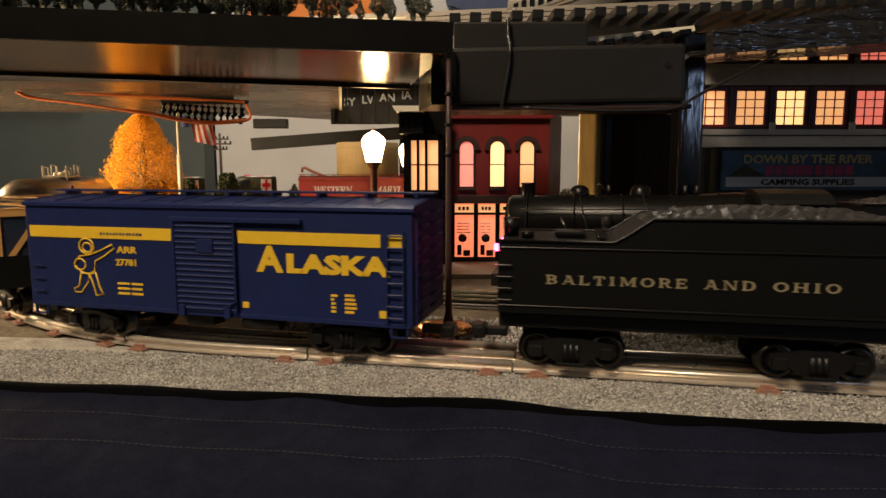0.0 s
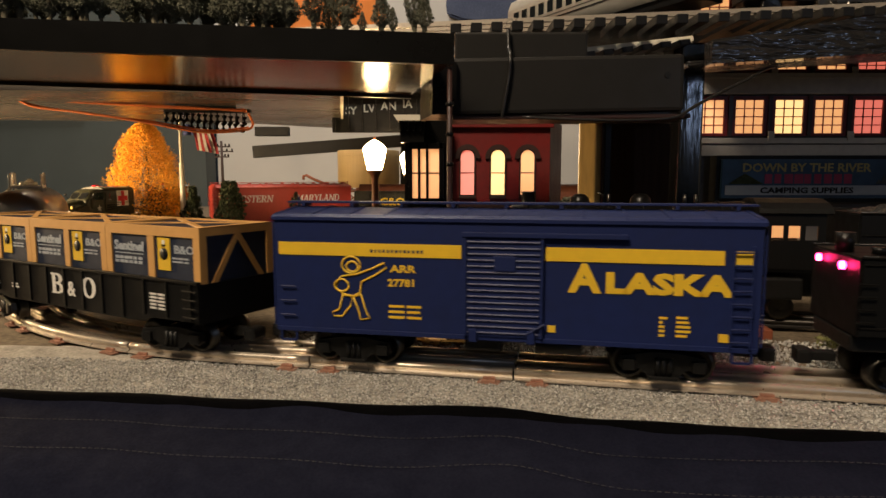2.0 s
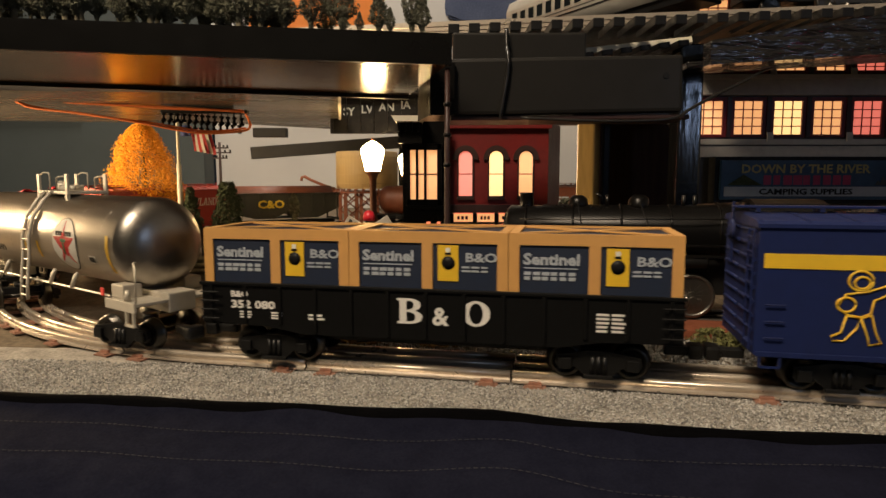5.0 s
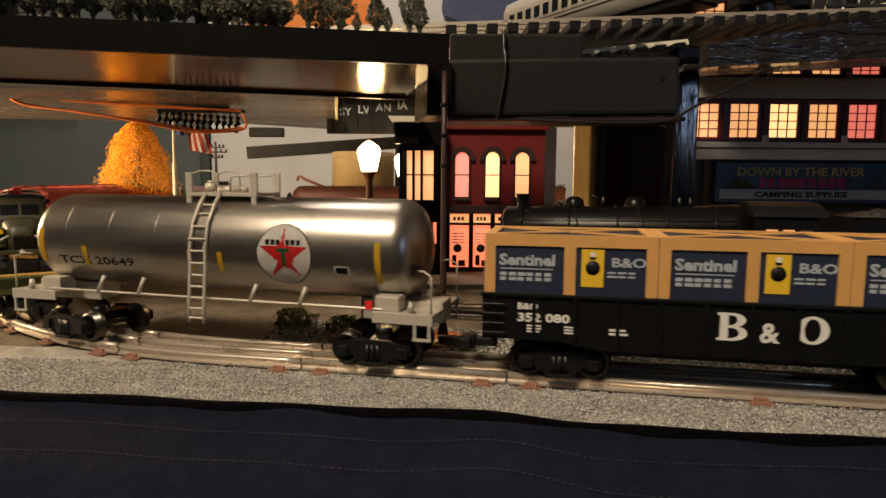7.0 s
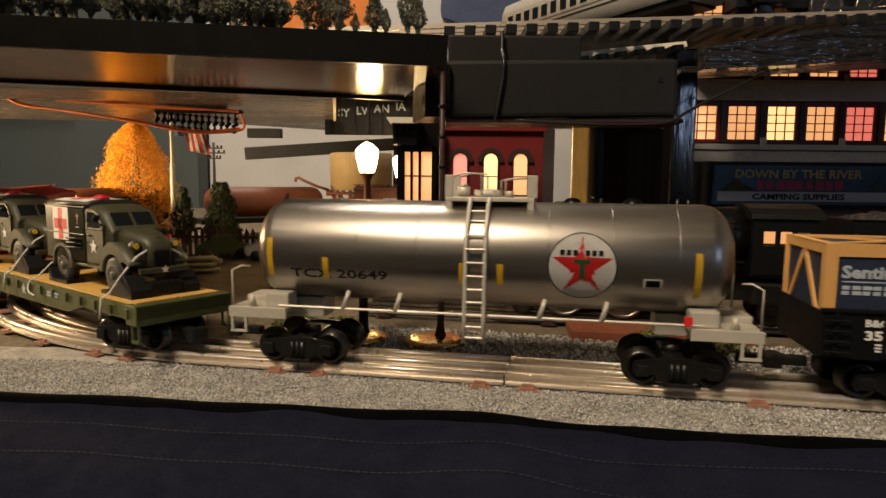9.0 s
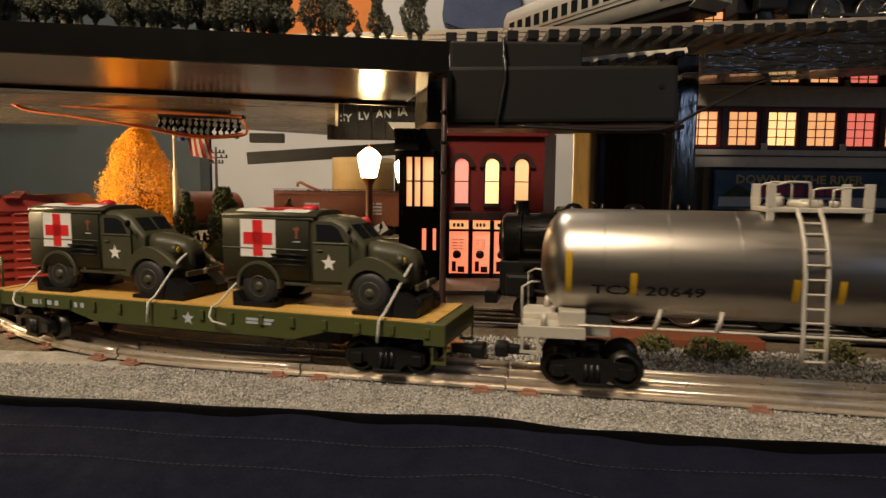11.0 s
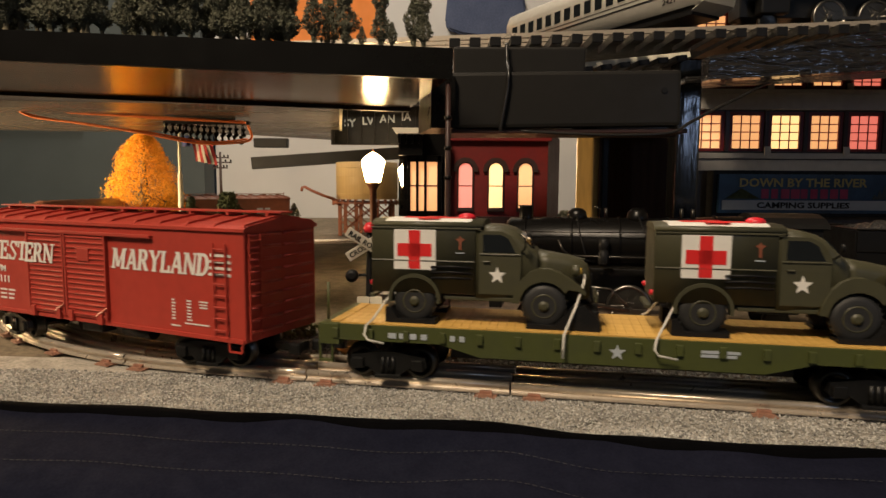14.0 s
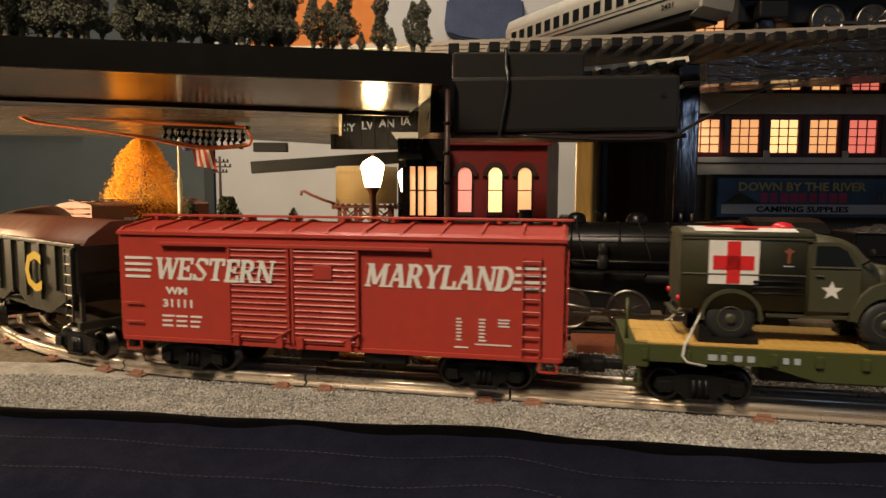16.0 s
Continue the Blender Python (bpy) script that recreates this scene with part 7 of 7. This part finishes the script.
def scenery():
    clump_tree("autumn_tree", -474, 1000, -1, 196, 70, ORANGELEAF, 34000, 1.6, 3, "bushy orange autumn tree with feathery outline", 0.03, shape="dome")
    clump_tree("hedge_tree", -381, 950, -1, 96, 17, BUSH, 1500, 3.2, 4, "small dark green clipped tree", 0.12, shape="fir")
    clump_tree("bush_tree", -328, 960, -1, 104, 27, BUSH, 2600, 3.2, 6, "rounded dark green tree", 0.12, shape="cone")
    clump_tree("bush_tree", -240, 1010, -1, 86, 10, DARKLEAF, 700, 3.0, 7, "small dark green tree", 0.12, shape="fir")
    clump_tree("bush_tree", 146, 760, -1, 86, 18, DARKLEAF, 1400, 3.0, 8, "dark bush behind the siding", 0.1, shape="round")
    rnd = np.random.default_rng(9)
    for x, y, r in ((178, 408, 15), (195, 412, 11), (150, 428, 12), (262, 405, 14), (-70, 452, 14), (-110, 470, 16)):
        clump_tree("moss_clump", x, y, -2, r * 0.9, r, MOSS, 380, 2.2, int(x) + 300, "yellow-green moss clump between the tracks", 0.02, "moss", "moss clumps", "round")
    count = 9000
    x = rnd.uniform(-120, 330, count)
    y = 388 - 0.197 * x + rnd.uniform(0, 78, count)
    size = rnd.uniform(0.5, 1.5, count)
    octa = np.array([(1, 0, 0), (-1, 0, 0), (0, 1, 0), (0, -1, 0), (0, 0, 1), (0, 0, -1)], float)
    tris = np.array([(0, 2, 4), (2, 1, 4), (1, 3, 4), (3, 0, 4), (2, 0, 5), (1, 2, 5), (3, 1, 5), (0, 3, 5)])
    v = octa[None] * size[:, None, None] * rnd.uniform(0.6, 1.3, (count, 6, 1)) + np.stack([x, y, rnd.uniform(-1.4, 0.2, count)], -1)[:, None]
    me = bpy.data.meshes.new("track_gravel")
    me.from_pydata((v.reshape(-1, 3) * MM).tolist(), [], (tris[None] + 6 * np.arange(count)[:, None, None]).reshape(-1, 3).tolist())
    me.materials.append(bpy.data.materials["ballast_grains"])
    tagged(new("track_gravel", me), "grey and brown gravel between the tracks", "gravel", kind="stuff")
    p = solid("loading_platform", box(B(), 58, 190, 424, 462, -1.5, 6, 0.8), RUST, "low rust-brown loading platform beside the siding", "platform")
    p.matrix_basis = at(0, 20, 0, -5)
    c = thing("traffic_barrel", at(-365, 830, 0), "small red-orange barrel with a black cap", "barrel")
    part("barrel", lathe(B(), [(17, -1), (15, 20), (13, 36)], n=18), mat("red_orange_plastic", (0.6, 0.10, 0.05), 0.5), c)
    part("cap", lathe(B(), [(9, 36.2), (9, 42), (4, 44)], n=14), BLACKMATT, c)
    f = thing("picket_fence", at(-420, 900, 0), "dark brown picket fence", "fence")
    for k in range(18):
        part("picket", prism(B(), [(0, -1), (5, -1), (5, 34), (2.5, 40), (0, 34)], "y", 0, 2), BROWNTRIM, f).location = (k * 0.009, 0, 0)
    part("rail", box(B(), 0, 162, 2.2, 4, 24, 28), BROWNTRIM, f)
    for x, y, m, lab in ((-300, 880, BUSH, "small dark green toy car"), (-230, 870, GREYPRINT, "small pale grey toy car")):
        v = thing("toy_car", at(x, y, 0, 20), lab, "toy car")
        bm = B()
        prism(bm, [(-36, 6), (-36, 18), (-20, 20), (-12, 31), (12, 31), (20, 20), (36, 18), (36, 6)], "y", -14, 14)
        bmesh.ops.bevel(bm, geom=bm.edges[:], offset=2 * MM, segments=2, affect="EDGES")
        part("body", bm, m, v)
        for wx in (-22, 22):
            for wy in (-14, 14):
                part("wheel", lathe(B(), [(2, wy - 2), (7, wy - 2), (7, wy + 2), (2, wy + 2)], (wx, 0, 6.5), 16, "y"), TYRE, v)
        part("headlight", lathe(B(), [(0.5, 36), (3, 36.3), (2.5, 37.5)], (0, -9, 14), 10, "x"), HOTWIN, v, "lit headlight")
    logs = thing("log_pile", at(-300, 720, 0, 12), "pile of brown brushwood logs", "log pile")
    rr = random.Random(8)
    for k in range(16):
        z = 3 + 6 * (k // 6)
        part("log", rod(B(), (-40 + rr.uniform(-8, 8), (k % 6) * 7, z), (40 + rr.uniform(-8, 8), (k % 6) * 7 + rr.uniform(-5, 5), z + rr.uniform(-1, 3)), 3.2, 2.6, 8), BARK, logs)


def far_things():
    o = thing("orange_shop", at(0, 0), "bright orange building on the upper level", "building")
    part("wall", box(B(), -330, -108, 1100, 1180, 232, 460), ORANGEWALL, o, "orange wall")
    part("band", box(B(), -330, -107, 1096, 1100, 345, 352), ORANGEWALL, o)
    part("roof", box(B(), -334, -104, 1096, 1184, 460, 466), BROWNTRIM, o)
    s = thing("upper_shelf", at(0, 0), "pale upper shelf board behind the raised line", "shelf", kind="structure")
    part("board", box(B(), -330, 500, 1090, 1400, 222, 231), IVORY, s)
    part("raised_board", box(B(), 60, 520, 700, 950, 270, 279), BLACKMATT, s)
    part("raised_board", box(B(), 250, 520, 600, 699, 244, 253.5), BLACKMATT, s)
    part("post", box(B(), 480, 500, 900, 920, -1, 270), BLACKPAINT, s)
    part("post", box(B(), 500, 520, 620, 640, -1, 244), BLACKPAINT, s)
    for x in (-98, 480):
        part("post", box(B(), x, x + 16, 1380, 1396, -1, 222), BLACKPAINT, s)
    b = thing("folded_cloth", at(150, 2468, 740), "slate blue draped cloth on the far wall", "cloth")
    bm = B()
    prism(bm, [(-150, 0), (-140, -30), (-90, -48), (20, -55), (120, -50), (150, -38), (160, 0), (150, 100), (-140, 100)], "y", 0, 30)
    bmesh.ops.bevel(bm, geom=bm.edges[:], offset=8 * MM, segments=2, affect="EDGES")
    part("fabric", bm, BLUECLOTH, b)
    k = thing("maroon_box", at(0, 0), "dull maroon box on the upper shelf", "box")
    part("carton", box(B(), 62, 150, 1130, 1190, 231.5, 345, 2), mat("dull_maroon_card", (0.22, 0.10, 0.09), 0.7), k)
    d = thing("dark_pinboard", at(0, 0), "dark dusky panel on the far wall", "panel")
    part("panel", box(B(), -1900, -1330, 2360, 2379, 330, 560, 6), mat("dusky_black_cloth", (0.03, 0.04, 0.04), 0.8), d)


red_house()
bay_house()
window_house()
street_lamp(-86, 765, 0.97, "brown street lamp with a bright frosted globe")
street_lamp(-52, 900, 0.93, "brown street lamp half hidden by the bay window")
crossing_sign()
tall_pole()
SIDING_ENGINE = steam_engine(False, "black steam locomotive standing on the siding")
SIDING_ENGINE.matrix_basis = at(160, 0, 0) @ at(0, 518 - 0.197 * 160, 0) @ Matrix.Rotation(TURN + math.pi, 4, "Z")
siding_tender = copy_thing(TRAIN[1][0], at(160 + 226, 518 - 0.197 * 386, 0) @ Matrix.Rotation(TURN + math.pi, 4, "Z"))
tagged(siding_tender, "black coal tender standing on the siding", "train car", "cars on the siding")
deck_trees()
telegraph_pole()
flag_pole()
water_tower()
girder_bridge()
terminal_strip()
coach()
upper_engine()
scenery()
far_things()
cable("orange_wire", [(-230, 738, 186), (-300, 735, 190), (-430, 730, 196), (-475, 728, 206), (-492, 726, 203), (-480, 726, 195), (-463, 728, 189), (-410, 730, 183), (-347, 732, 173), (-283, 735, 162), (-235, 738, 164), (-224, 740, 170), (-232, 752, 184)], 1.5, WIRE, "loop of orange wire hanging under the shelf")
cable("orange_wire", [(-234, 742, 188), (-320, 742, 190), (-430, 734, 199), (-478, 730, 208), (-493, 728, 204), (-470, 729, 192), (-400, 733, 181), (-340, 735, 174), (-275, 738, 164), (-230, 744, 168)], 1.2, WIRE, "second orange wire of the loop")
cable("black_cable", [(60, 504, 158), (120, 503, 155.5), (165, 503, 156), (184, 506, 159), (196, 511, 166), (220, 520, 178), (248, 532, 191), (266, 540, 200), (280, 552, 204)], 1.3, BLACKWIRE, "thin black cable along the post")
cable("wire_tie", [(44, 506, 158), (45, 505, 166), (49, 505, 190), (50, 507, 206), (51, 530, 216), (51, 536, 232)], 1.6, BLACKWIRE, "twisted black wire round the beam")


motions()
